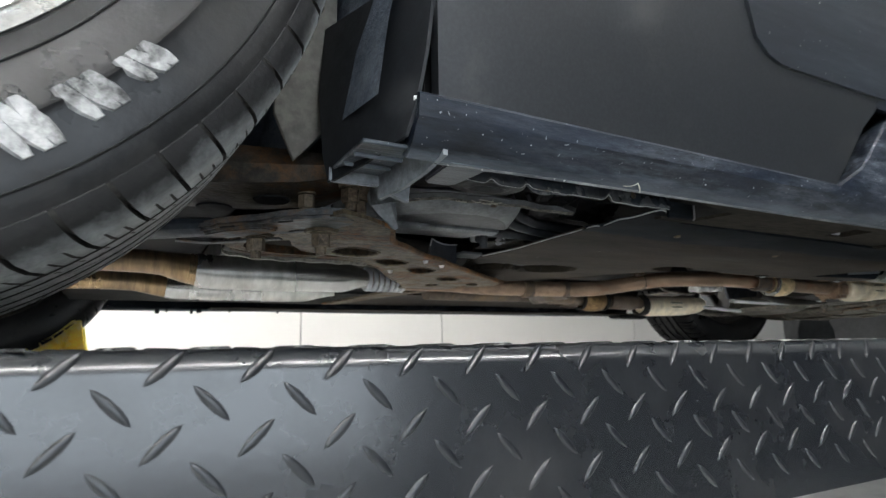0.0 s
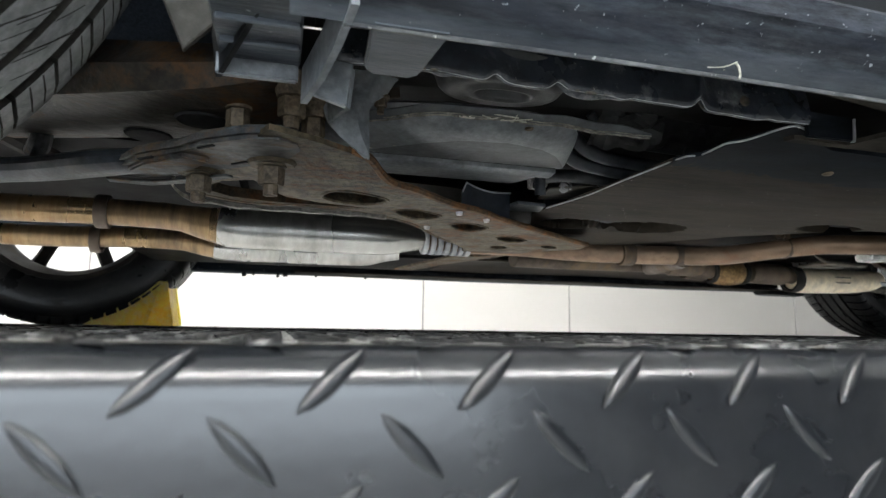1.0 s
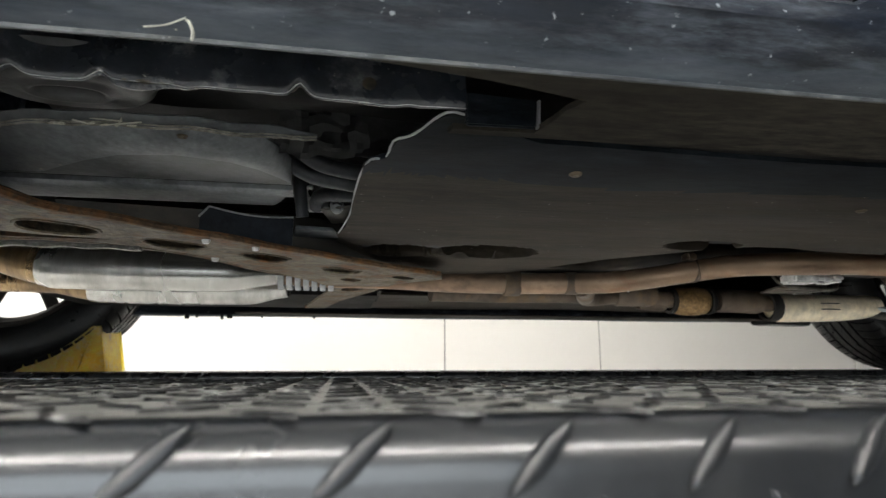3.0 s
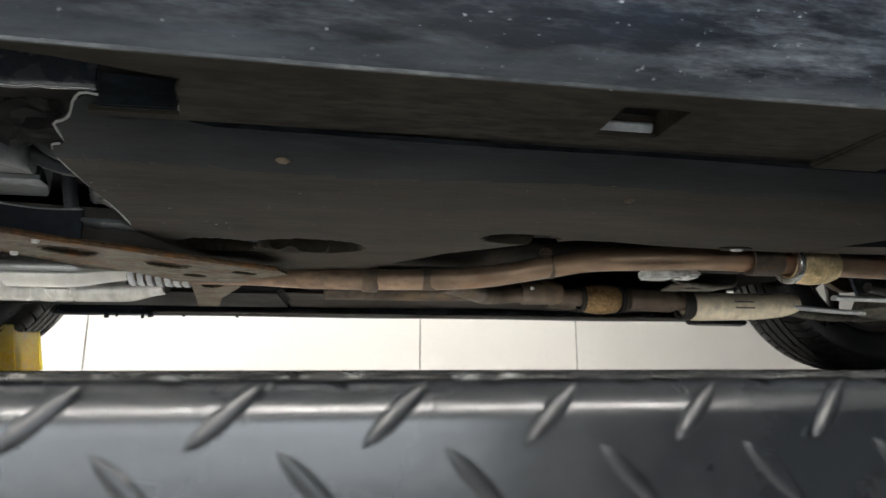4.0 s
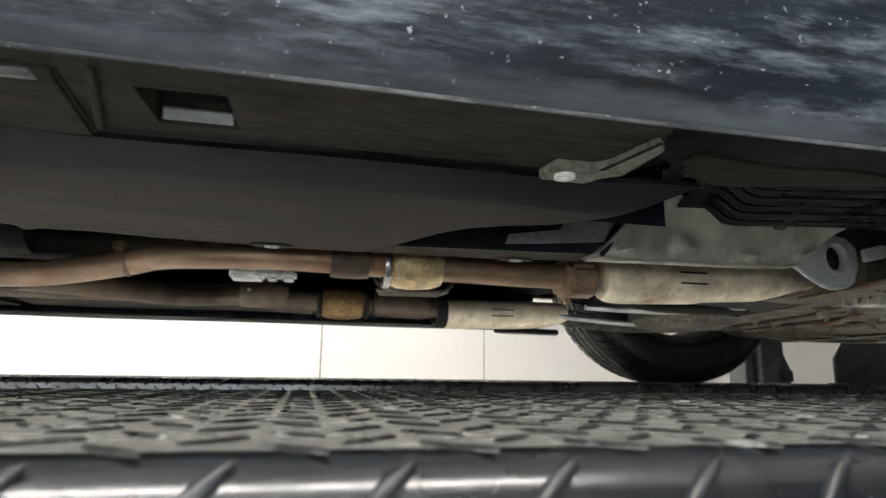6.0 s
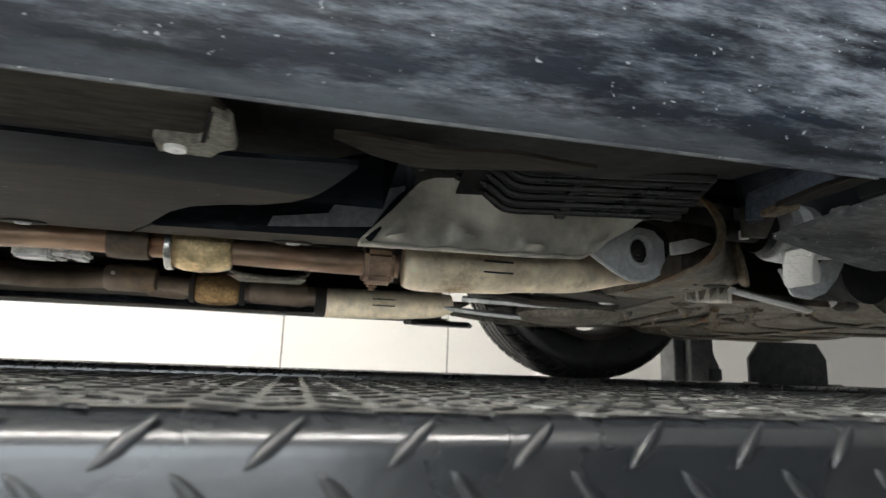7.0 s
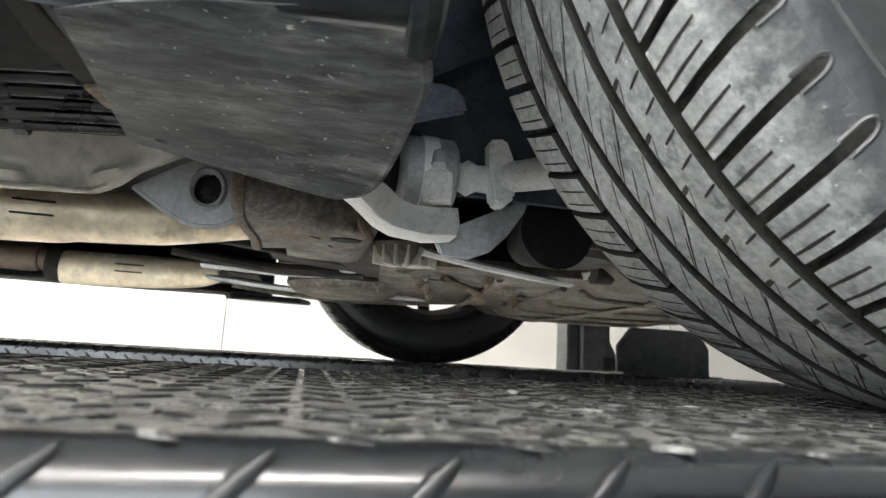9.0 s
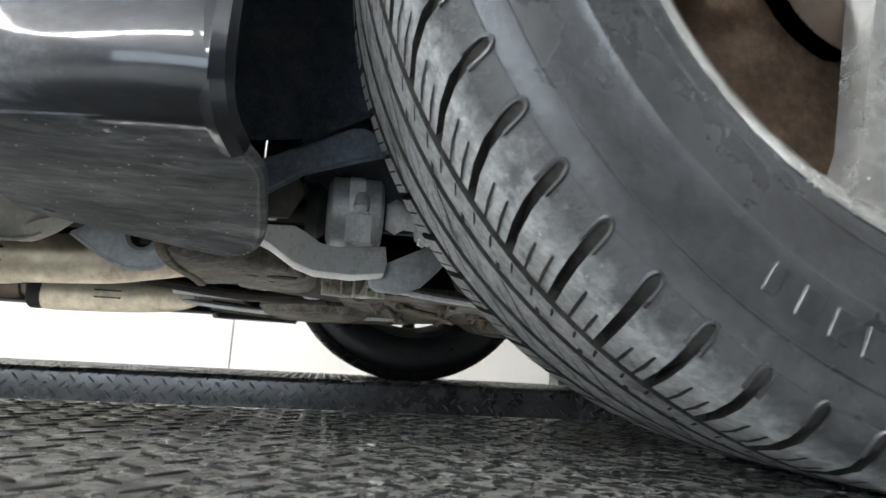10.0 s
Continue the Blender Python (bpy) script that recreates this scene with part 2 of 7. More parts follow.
PIPE_DARK = material("dark_exhaust_steel", (0.14, 0.105, 0.078), (0.07, 0.054, 0.042), 0.5, 0.4, 90, 10, 0.3, dirt=(0.26, 0.17, 0.09), dirt_low=0.52, dirt_high=0.68)
BRASS = material("brassy_flex_braid", (0.7, 0.55, 0.32), (0.5, 0.37, 0.2), 0.4, 0.6, 160, 18, 0.6)
BRASS_DULL = material("scorched_flex_braid", (0.36, 0.23, 0.1), (0.16, 0.1, 0.05), 0.45, 0.6, 160, 18, 0.6)
CAT = material("silver_converter_shell", (0.5, 0.49, 0.465), (0.4, 0.385, 0.35), 0.3, 0.85, 60, 5, 0.05, dirt=(0.26, 0.2, 0.13), dirt_low=0.56, dirt_high=0.76, dirt_scale=6, stretch=(1, 0.4, 0.4), mottle=0.25)
# Pale colour for faces that catch light in the dark plastic.
FACET = material("light_paled_plastic", (0.3, 0.32, 0.345), (0.2, 0.215, 0.24), 0.35, 0.0, 150, 9, 0.1, dirt=(0.16, 0.17, 0.18), dirt_low=0.58, dirt_high=0.85, mottle=0.2)
STRAP = material("blue_grey_strap", (0.15, 0.178, 0.23), (0.115, 0.138, 0.18), 0.5, 0.0, 200, 12, 0.2, dirt=(0.25, 0.26, 0.27), dirt_low=0.55, dirt_high=0.75)
SHIELD = material("cream_exhaust_heat_shield", (0.8, 0.7, 0.53), (0.64, 0.53, 0.38), 0.45, 0.3, 40, 8, 0.08, dirt=(0.36, 0.24, 0.13), dirt_low=0.56, dirt_high=0.72, dirt_scale=12, mottle=0.3)
FOIL = material("dull_aluminium_heat_shield", (0.46, 0.445, 0.395), (0.38, 0.365, 0.315), 0.48, 0.35, 50, 9, 0.06, dirt=(0.26, 0.235, 0.19), dirt_low=0.52, dirt_high=0.8, mottle=0.2)
CAST = material("cast_aluminium", (0.9, 0.91, 0.9), (0.78, 0.79, 0.78), 0.45, 0.1, 220, 20, 0.3, dirt=(0.45, 0.43, 0.4), dirt_low=0.56, dirt_high=0.75, mottle=0.25)
GREY_METAL = material("grey_coated_bracket", (0.42, 0.43, 0.435), (0.36, 0.37, 0.375), 0.45, 0.15, 150, 9, 0.2, dirt=(0.27, 0.26, 0.24), dirt_low=0.55, dirt_high=0.8, mottle=0.2)
SUBFRAME = material("dirty_subframe_metal", (0.125, 0.112, 0.09), (0.042, 0.037, 0.03), 0.55, 0.2, 120, 22, 0.7, dirt=(0.19, 0.095, 0.038), dirt_low=0.55, dirt_high=0.7, dirt_scale=16, dirt_break=60, mottle=0.8)
RUBBER = material("dusty_tyre_rubber", (0.045, 0.046, 0.049), (0.03, 0.031, 0.033), 0.3, 0.0, 160, 12, 0.25, dirt=(0.1, 0.102, 0.106), dirt_low=0.5, dirt_high=0.85, dirt_break=90, spec=0.8, dirt_rough=0.5)
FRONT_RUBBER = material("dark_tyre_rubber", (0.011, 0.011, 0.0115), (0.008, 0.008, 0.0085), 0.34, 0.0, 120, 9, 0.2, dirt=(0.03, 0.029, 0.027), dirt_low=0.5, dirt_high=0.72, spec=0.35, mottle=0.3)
FRONT_TREAD = material("dusty_front_tread", (0.4, 0.42, 0.43), (0.24, 0.255, 0.265), 0.5, 0.0, 150, 14, 0.4, dirt=(0.62, 0.64, 0.64), dirt_low=0.46, dirt_high=0.7, dirt_scale=30, dirt_break=120, fade=(1, 0.074, 0.098, (0.014, 0.014, 0.015)))
TYRE_GROOVE = material("grimy_tread_groove", (0.05, 0.047, 0.043), (0.03, 0.029, 0.027), 0.8, 0.0, 150, 40, 0.3, spec=0.22)
MARK = material("worn_white_mark", (0.42, 0.42, 0.415), (0.25, 0.25, 0.25), 0.6, 0.0, 120, 30, 0.1, dirt=(0.02, 0.02, 0.02), dirt_low=0.44, dirt_high=0.64, dirt_scale=55)
TREAD = material("worn_dusty_tread", (0.43, 0.44, 0.44), (0.3, 0.31, 0.31), 0.5, 0.0, 260, 30, 0.6, dirt=(0.13, 0.135, 0.14), dirt_low=0.56, dirt_high=0.63, dirt_scale=22, dirt_rough=0.4, specks=(0.75, 0.75, 0.72), speck_scale=240, speck_low=0.7, mottle=0.5, fade=(1, 0.084, 0.1, (0.06, 0.062, 0.065)))
# Near-black for rubber, and for shade inside holes, slots and gaps.
GROOVE = material("black_rubber_and_gap_shade", (0.022, 0.022, 0.023), None, 0.8, 0.0, 120, 20, 0.2, spec=0.22)
ALLOY = material("silver_alloy_rim", (0.66, 0.65, 0.63), (0.55, 0.54, 0.52), 0.22, 0.9, 150, 12, 0.05, dirt=(0.2, 0.17, 0.14), dirt_low=0.54, dirt_high=0.74, dirt_scale=14, mottle=0.15)
DISC = material("brown_brake_disc", (0.13, 0.088, 0.06), (0.085, 0.058, 0.04), 0.38, 0.6, 150, 14, 0.1)
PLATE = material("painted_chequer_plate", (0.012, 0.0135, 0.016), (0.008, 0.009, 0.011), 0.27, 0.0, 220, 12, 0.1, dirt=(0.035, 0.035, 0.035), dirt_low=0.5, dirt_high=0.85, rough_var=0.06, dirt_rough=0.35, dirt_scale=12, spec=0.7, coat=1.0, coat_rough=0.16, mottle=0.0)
# Worn deck with the wall's sheen in its pale base, darker towards the rear.
DECK = material("worn_deck_with_sheen", (0.3, 0.3, 0.28), (0.16, 0.16, 0.15), 0.3, 0.1, 200, 40, 0.4, dirt=(0.018, 0.018, 0.018), dirt_low=0.46, dirt_high=0.54, dirt_rough=0.25, dirt_scale=90, dirt_from=(1.9, 2.7), mottle=0.5, spec=0.6)
LUG = material("painted_plate_lug", (0.012, 0.0135, 0.016), (0.008, 0.009, 0.011), 0.34, 0.0, 220, 12, 0.1, dirt=(0.035, 0.035, 0.035), dirt_low=0.5, dirt_high=0.85, rough_var=0.06, dirt_rough=0.35, dirt_scale=12, spec=0.4, coat=0.7, coat_rough=0.2, mottle=0.0)
# Dark base holds the lugs' back-lit shading; pale patches are wear.
DECK_LUG = material("worn_back_shaded_lug", (0.03, 0.03, 0.03), (0.016, 0.016, 0.016), 0.3, 0.0, 260, 40, 0.2, dirt=(0.4, 0.395, 0.38), dirt_low=0.54, dirt_high=0.64, dirt_rough=0.4, dirt_scale=60)
WALL = material("cream_wall_panel", (0.8, 0.78, 0.745), (0.785, 0.765, 0.73), 0.55, 0.0, 25, 2, 0.0, per_object=0.015, mottle=0.0, gain=1.01)
GREY_WALL = material("grey_wall_paint", (0.25, 0.25, 0.25), (0.22, 0.22, 0.22), 0.7, 0.0, 25, 2, 0.05, mottle=0.1)
# Unlit look put into the colour of unseen walls, to darken reflections.
DARK_WALL = material("shade_toned_wall", (0.06, 0.06, 0.061), (0.05, 0.05, 0.051), 0.7, 0.0, 25, 2, 0.05, mottle=0.1)
JOINT = material("grey_panel_joint", (0.32, 0.31, 0.29), None, 0.8, 0.0, 60, 3, 0.1, mottle=0.0)
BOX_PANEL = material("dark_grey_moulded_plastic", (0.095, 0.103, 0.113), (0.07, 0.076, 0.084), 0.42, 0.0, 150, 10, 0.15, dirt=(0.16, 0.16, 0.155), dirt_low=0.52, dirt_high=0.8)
TANK = material("grimy_tank_shell", (0.1, 0.088, 0.066), (0.04, 0.036, 0.03), 0.5, 0.2, 120, 14, 0.6, dirt=(0.16, 0.11, 0.06), dirt_low=0.5, dirt_high=0.66, dirt_scale=14, dirt_break=50, mottle=0.8)
CONCRETE = material("pale_workshop_floor", (0.6, 0.605, 0.6), (0.52, 0.525, 0.52), 0.45, 0.0, 40, 1.2, 0.1, dirt=(0.42, 0.42, 0.41), dirt_low=0.58, dirt_high=0.78, dirt_scale=2.0, mottle=0.15, gain=1.05)
CEILING = material("white_ceiling", (0.75, 0.75, 0.74), None, 0.8, 0.0, 30, 1.5, 0.05, mottle=0.0)
YELLOW = material("yellow_plastic_chock", (0.95, 0.72, 0.08), (0.9, 0.6, 0.04), 0.5, 0.0, 120, 14, 0.1, dirt=(0.85, 0.8, 0.45), dirt_low=0.5, dirt_high=0.66, dirt_scale=30, mottle=0.2)
YELLOW.node_tree.nodes["Principled BSDF"].inputs["Transmission Weight"].default_value = 0.7
STOP = material("dark_grey_painted_steel", (0.07, 0.072, 0.075), (0.055, 0.057, 0.06), 0.5, 0.2, 90, 6, 0.15, dirt=(0.16, 0.15, 0.13), dirt_low=0.58, dirt_high=0.75)
LAMP = material("lit_diffuser", (0.9, 0.9, 0.9), None, 0.5, 0.0, 50, 5, 0.0, emit=TUBE_POWER, mottle=0.0)
WHITE = material("white_plastic", (0.72, 0.72, 0.7), None, 0.45, 0.0, 120, 10, 0.1, dirt=(0.4, 0.38, 0.34), dirt_low=0.55, dirt_high=0.75)
LINE = material("black_line_sleeve", (0.012, 0.013, 0.015), None, 0.3, 0.0, 120, 12, 0.1, dirt=(0.06, 0.06, 0.06), dirt_low=0.52, dirt_high=0.72)
FIBRE = material("pale_frayed_fibre", (0.6, 0.58, 0.5), None, 0.8, 0.0, 120, 12, 0.2)


# ---- mesh helpers ----
def part(name, bm, mat, parent=None, label="", smooth=0.6):
    bmesh.ops.recalc_face_normals(bm, faces=bm.faces)
    me = bpy.data.meshes.new(name)
    bm.to_mesh(me)
    bm.free()
    for mm in (mat if isinstance(mat, (list, tuple)) else [mat]):
        me.materials.append(mm)
    if smooth:
        me.polygons.foreach_set("use_smooth", [True] * len(me.polygons))
        me.set_sharp_from_angle(angle=smooth)
    ob = new(name, me)
    if parent is not None:
        ob.parent = parent
    if label:
        tagged(ob, label)
    return ob


def thing(name, label, category, group="", kind="", at=(0, 0, 0)):
    ob = new(name)
    ob.location = at
    ob.empty_display_size = 0.1
    return tagged(ob, label, category, group, kind)


def bevel(bm, width, segments=2, angle=0.5):
    edges = [e for e in bm.edges if len(e.link_faces) == 2 and e.calc_face_angle(0) > angle]
    if edges:
        bmesh.ops.bevel(bm, geom=edges, offset=width, segments=segments, affect="EDGES", clamp_overlap=True)


def box_bm(x0, x1, y0, y1, z0, z1, bev=0.0, seg=2, bm=None, turn=None):
    one = bmesh.new()
    bmesh.ops.create_cube(one, size=1)
    bmesh.ops.transform(one, matrix=Matrix.Translation(((x0 + x1) / 2, (y0 + y1) / 2, (z0 + z1) / 2)) @ Matrix.Diagonal((x1 - x0, y1 - y0, z1 - z0, 1)), verts=one.verts)
    if bev:
        bevel(one, bev, seg)
    if turn is not None:
        bmesh.ops.transform(one, matrix=turn, verts=one.verts)
    return join(bm, one)


def join(bm, one):
    if bm is None:
        return one
    seen = {}
    for v in one.verts:
        seen[v] = bm.verts.new(v.co)
    for f in one.faces:
        try:
            g = bm.faces.new([seen[v] for v in f.verts])
            g.material_index = f.material_index
        except ValueError:
            pass
    one.free()
    return bm


def prism(poly, axis, a, b, bev=0.0, seg=2, bm=None):
    """A polygon in the plane across the axis, drawn out from a to b. axis x: poly (y, z); y: (x, z); z: (x, y)."""
    one = bmesh.new()

    def at(p, d):
        return {"x": (d, p[0], p[1]), "y": (p[0], d, p[1]), "z": (p[0], p[1], d)}[axis]
    lo = [one.verts.new(at(p, a)) for p in poly]
    hi = [one.verts.new(at(p, b)) for p in poly]
    n = len(poly)
    one.faces.new(lo)
    one.faces.new(hi[::-1])
    for i in range(n):
        one.faces.new((lo[i], hi[i], hi[(i + 1) % n], lo[(i + 1) % n]))
    bmesh.ops.recalc_face_normals(one, faces=one.faces)
    if bev:
        bevel(one, bev, seg)
    return join(bm, one)


def smooth_line(points, step=6, closed=False):
    pts = [Vector(p) for p in points]
    n = len(pts)
    out = []
    for i in range(n if closed else n - 1):
        if closed:
            p0, p1, p2, p3 = pts[i - 1], pts[i], pts[(i + 1) % n], pts[(i + 2) % n]
        else:
            p0, p1, p2, p3 = pts[max(i - 1, 0)], pts[i], pts[i + 1], pts[min(i + 2, n - 1)]
        for k in range(step):
            t = k / step
            out.append(0.5 * ((2 * p1) + (p2 - p0) * t + (2 * p0 - 5 * p1 + 4 * p2 - p3) * t * t + (3 * p1 - p0 - 3 * p2 + p3) * t ** 3))
    if not closed:
        out.append(pts[-1])
    return out


def tube(points, radius, seg=16, bm=None, step=6, flat=1.0, smooth=True):
    """A round bar along points; radius a number or one per point."""
    if smooth and len(points) > 2:
        rad = radius if isinstance(radius, (list, tuple)) else [radius] * len(points)
        four = smooth_line([(*p, 0) for p in points], step)
        line = [Vector(p[:3]) for p in four]
        radii = [rad[min(int(i / step), len(rad) - 1)] * (1 - (i % step) / step) + rad[min(int(i / step) + 1, len(rad) - 1)] * ((i % step) / step) for i in range(len(line))]
    else:
        line = [Vector(p) for p in points]
        radii = list(radius) if isinstance(radius, (list, tuple)) else [radius] * len(line)
    one = bmesh.new()
    rings = []
    side = None
    for i, p in enumerate(line):
        d = (line[min(i + 1, len(line) - 1)] - line[max(i - 1, 0)]).normalized()
        if side is None:
            side = d.cross(Vector((0, 0, 1)) if abs(d.z) < 0.9 else Vector((1, 0, 0))).normalized()
        side = (side - d * side.dot(d)).normalized()
        up = side.cross(d)
        rings.append([one.verts.new(p + radii[i] * (math.cos(a) * side + flat * math.sin(a) * up)) for a in (2 * math.pi * k / seg for k in range(seg))])
    for r, q in zip(rings, rings[1:]):
        for k in range(seg):
            one.faces.new((r[k], q[k], q[(k + 1) % seg], r[(k + 1) % seg]))
    one.faces.new(rings[0][::-1])
    one.faces.new(rings[-1])
    return join(bm, one)


def lathe(profile, seg=48, axis="y", centre=(0, 0, 0), bm=None, closed=True, mats=None):
    """A profile of (radius, along) turned round an axis."""
    one = bmesh.new()
    rings = []
    for r, h in profile:
        ring = []
        for k in range(seg):
            a = 2 * math.pi * k / seg
            c, s_ = r * math.cos(a), r * math.sin(a)
            p = {"y": (c, h, s_), "x": (h, c, s_), "z": (c, s_, h)}[axis]
            ring.append(one.verts.new(Vector(p) + Vector(centre)))
        rings.append(ring)
    n = len(rings)
    for i in range(n if closed else n - 1):
        r, q = rings[i], rings[(i + 1) % n]
        for k in range(seg):
            f = one.faces.new((r[k], q[k], q[(k + 1) % seg], r[(k + 1) % seg]))
            if mats:
                f.material_index = mats[i]
    return join(bm, one)


def loft(sections, closed=True, caps=True, bm=None):
    """Sections of equal point count joined into a skin."""
    one = bmesh.new()
    rows = [[one.verts.new(p) for p in sec] for sec in sections]
    n = len(rows[0])
    for r, q in zip(rows, rows[1:]):
        for k in range(n if closed else n - 1):
            one.faces.new((r[k], q[k], q[(k + 1) % n], r[(k + 1) % n]))
    if caps and closed:
        one.faces.new(rows[0][::-1])
        one.faces.new(rows[-1])
    return join(bm, one)


def oval(cx, cy, rx, ry, n=16, turn=0.0, power=2.0):
    out = []
    for k in range(n):
        a = 2 * math.pi * k / n
        c, s_ = math.cos(a), math.sin(a)
        x = rx * math.copysign(abs(c) ** (2 / power), c)
        y = ry * math.copysign(abs(s_) ** (2 / power), s_)
        out.append((cx + x * math.cos(turn) - y * math.sin(turn), cy + x * math.sin(turn) + y * math.cos(turn)))
    return out


def plate(outer, holes, height, thick, bm=None, rim=0.0):
    """A flat sheet in the ground plane with holes; height(x, y) gives its lower face; rim turns the holes' edges up."""
    one = bmesh.new()
    loops = []
    for loop in [outer, *holes]:
        vs = [one.verts.new((p[0], p[1], 0)) for p in loop]
        loops.append(vs)
        for i in range(len(vs)):
            one.edges.new((vs[i - 1], vs[i]))
    bmesh.ops.triangle_fill(one, use_beauty=True, use_dissolve=False, edges=one.edges[:])
    low = list(one.faces)
    up = {v: one.verts.new(v.co) for v in list(one.verts)}
    for f in low:
        one.faces.new([up[v] for v in reversed(f.verts)])
    for i, vs in enumerate(loops):
        for k in range(len(vs)):
            one.faces.new((vs[k - 1], vs[k], up[vs[k]], up[vs[k - 1]]))
    for v, w in up.items():
        base = height(v.co.x, v.co.y)
        v.co.z, w.co.z = base, base + thick
    if rim:
        for vs in loops[1:]:
            for v in vs:
                up[v].co.z += rim
    return join(bm, one)


def hexbolt(at, radius=0.008, length=0.016, axis="z", bm=None, washer=True):
    """A hexagon head with a washer and a stub of thread, hanging down from its seat."""
    one = bmesh.new()
    profile = [(radius, 0.0), (radius, -length * 0.55), (radius * 0.9, -length * 0.62)]
    rings = []
    for r, h in profile:
        rings.append([one.verts.new((r * math.cos(math.pi * k / 3), r * math.sin(math.pi * k / 3), h)) for k in range(6)])
    for r, q in zip(rings, rings[1:]):
        for k in range(6):
            one.faces.new((r[k], q[k], q[(k + 1) % 6], r[(k + 1) % 6]))
    one.faces.new(rings[-1])
    lathe([(0.0005, -length), (radius * 0.55, -length), (radius * 0.6, -length * 0.6), (0.0005, -length * 0.6)], 10, "z", bm=one, closed=False)
    if washer:
        lathe([(0.0005, 0.0), (radius * 1.45, 0.0), (radius * 1.45, -0.0025), (0.0005, -0.0025)], 14, "z", bm=one, closed=False)
    m = {"z": Matrix.Identity(4), "y": Matrix.Rotation(-math.pi / 2, 4, "X"), "x": Matrix.Rotation(math.pi / 2, 4, "Y")}[axis]
    bmesh.ops.transform(one, matrix=Matrix.Translation(at) @ m, verts=one.verts)
    return join(bm, one)


# ---- the hall ----
def room():
    t = 0.15
    fl = part("floor", box_bm(LEFT_X, RIGHT_X, NEAR_Y, WALL_Y + 0.05, FLOOR_Z - t, FLOOR_Z), CONCRETE, smooth=0)
    tagged(fl, "pale smooth workshop floor below the raised lift", "floor", kind="structure")
    ce = part("ceiling", box_bm(LEFT_X, RIGHT_X, NEAR_Y, WALL_Y + 0.05, CEIL_Z, CEIL_Z + t), CEILING, smooth=0)
    tagged(ce, "plain white ceiling of the workshop hall", "ceiling", kind="structure")
    back = part("wall_north", box_bm(LEFT_X, RIGHT_X, WALL_Y, WALL_Y + t, FLOOR_Z, CEIL_Z), JOINT, smooth=0)
    tagged(back, "bright wall clad in large smooth cream panels", "wall", kind="structure")
    cuts = [LEFT_X, -3.28, -0.72, 1.83, 3.19, 5.7, RIGHT_X]
    for a, b in zip(cuts, cuts[1:]):
        part("panel", box_bm(a + 0.006, b - 0.006, WALL_Y - 0.012, WALL_Y - 0.001, FLOOR_Z + 0.02, CEIL_Z - 0.01, 0.002, 1), WALL, back, smooth=0)
    bm = box_bm(LEFT_X, OPENING_X1, NEAR_Y - t, NEAR_Y, OPENING_Z1, CEIL_Z)
    box_bm(LEFT_X, OPENING_X0, NEAR_Y - t, NEAR_Y, FLOOR_Z, OPENING_Z1, bm=bm)
    box_bm(OPENING_X0, OPENING_X1, NEAR_Y - t, NEAR_Y, FLOOR_Z, OPENING_Z0, bm=bm)
    near = part("wall_south", bm, GREY_WALL, smooth=0)
    tagged(near, "plain grey wall round a wide window opening", "wall", kind="structure")
    # unseen wall end, toned dark so the car's side mirrors less light
    dim = part("wall_south_end", box_bm(OPENING_X1, RIGHT_X, NEAR_Y - t, NEAR_Y, FLOOR_Z, CEIL_Z), DARK_WALL, smooth=0)
    tagged(dim, "unseen wall beside the window, toned dark as unlit", "wall", kind="structure")
    for nm, x0, x1, mt, lb in (("wall_west", LEFT_X - t, LEFT_X, WALL, "plain cream end wall of the hall"), ("wall_east", RIGHT_X, RIGHT_X + t, DARK_WALL, "unseen end wall of the hall, toned dark as unlit")):
        w = part(nm, box_bm(x0, x1, NEAR_Y - t, WALL_Y + t, FLOOR_Z, CEIL_Z), mt, smooth=0)
        tagged(w, lb, "wall", kind="structure")


def ceiling_light(x, y, z, length=1.5):
    lamp = thing("ceiling_light", "lit white ceiling lamp with a slim diffuser", "light", "ceiling lights", at=(x, y, z))
    part("housing", box_bm(-length / 2 - 0.03, length / 2 + 0.03, -0.08, 0.08, 0.03, 0.075, 0.006), CEILING, lamp)
    part("diffuser", box_bm(-length / 2, length / 2, -0.06, 0.06, 0.0, 0.029, 0.006), LAMP, lamp, "lit white diffuser")
    for sx in (-1, 1):
        part("end_cap", box_bm(sx * (length / 2 + 0.015) - 0.013, sx * (length / 2 + 0.015) + 0.013, -0.065, 0.065, -0.004, 0.029, 0.003), WHITE, lamp)
    return lamp


room()
LIGHT_ROWS = ((-2.0, CEIL_Z - 0.08), (2.9, CEIL_Z - 0.08))
first_light = ceiling_light(-4.1, LIGHT_ROWS[0][0], LIGHT_ROWS[0][1])
for row_y, row_z in LIGHT_ROWS:
    for k in range(5):
        if (k, row_y) != (0, LIGHT_ROWS[0][0]):
            copy_thing(first_light, Matrix.Translation((-4.1 + 1.62 * k, row_y, row_z)))


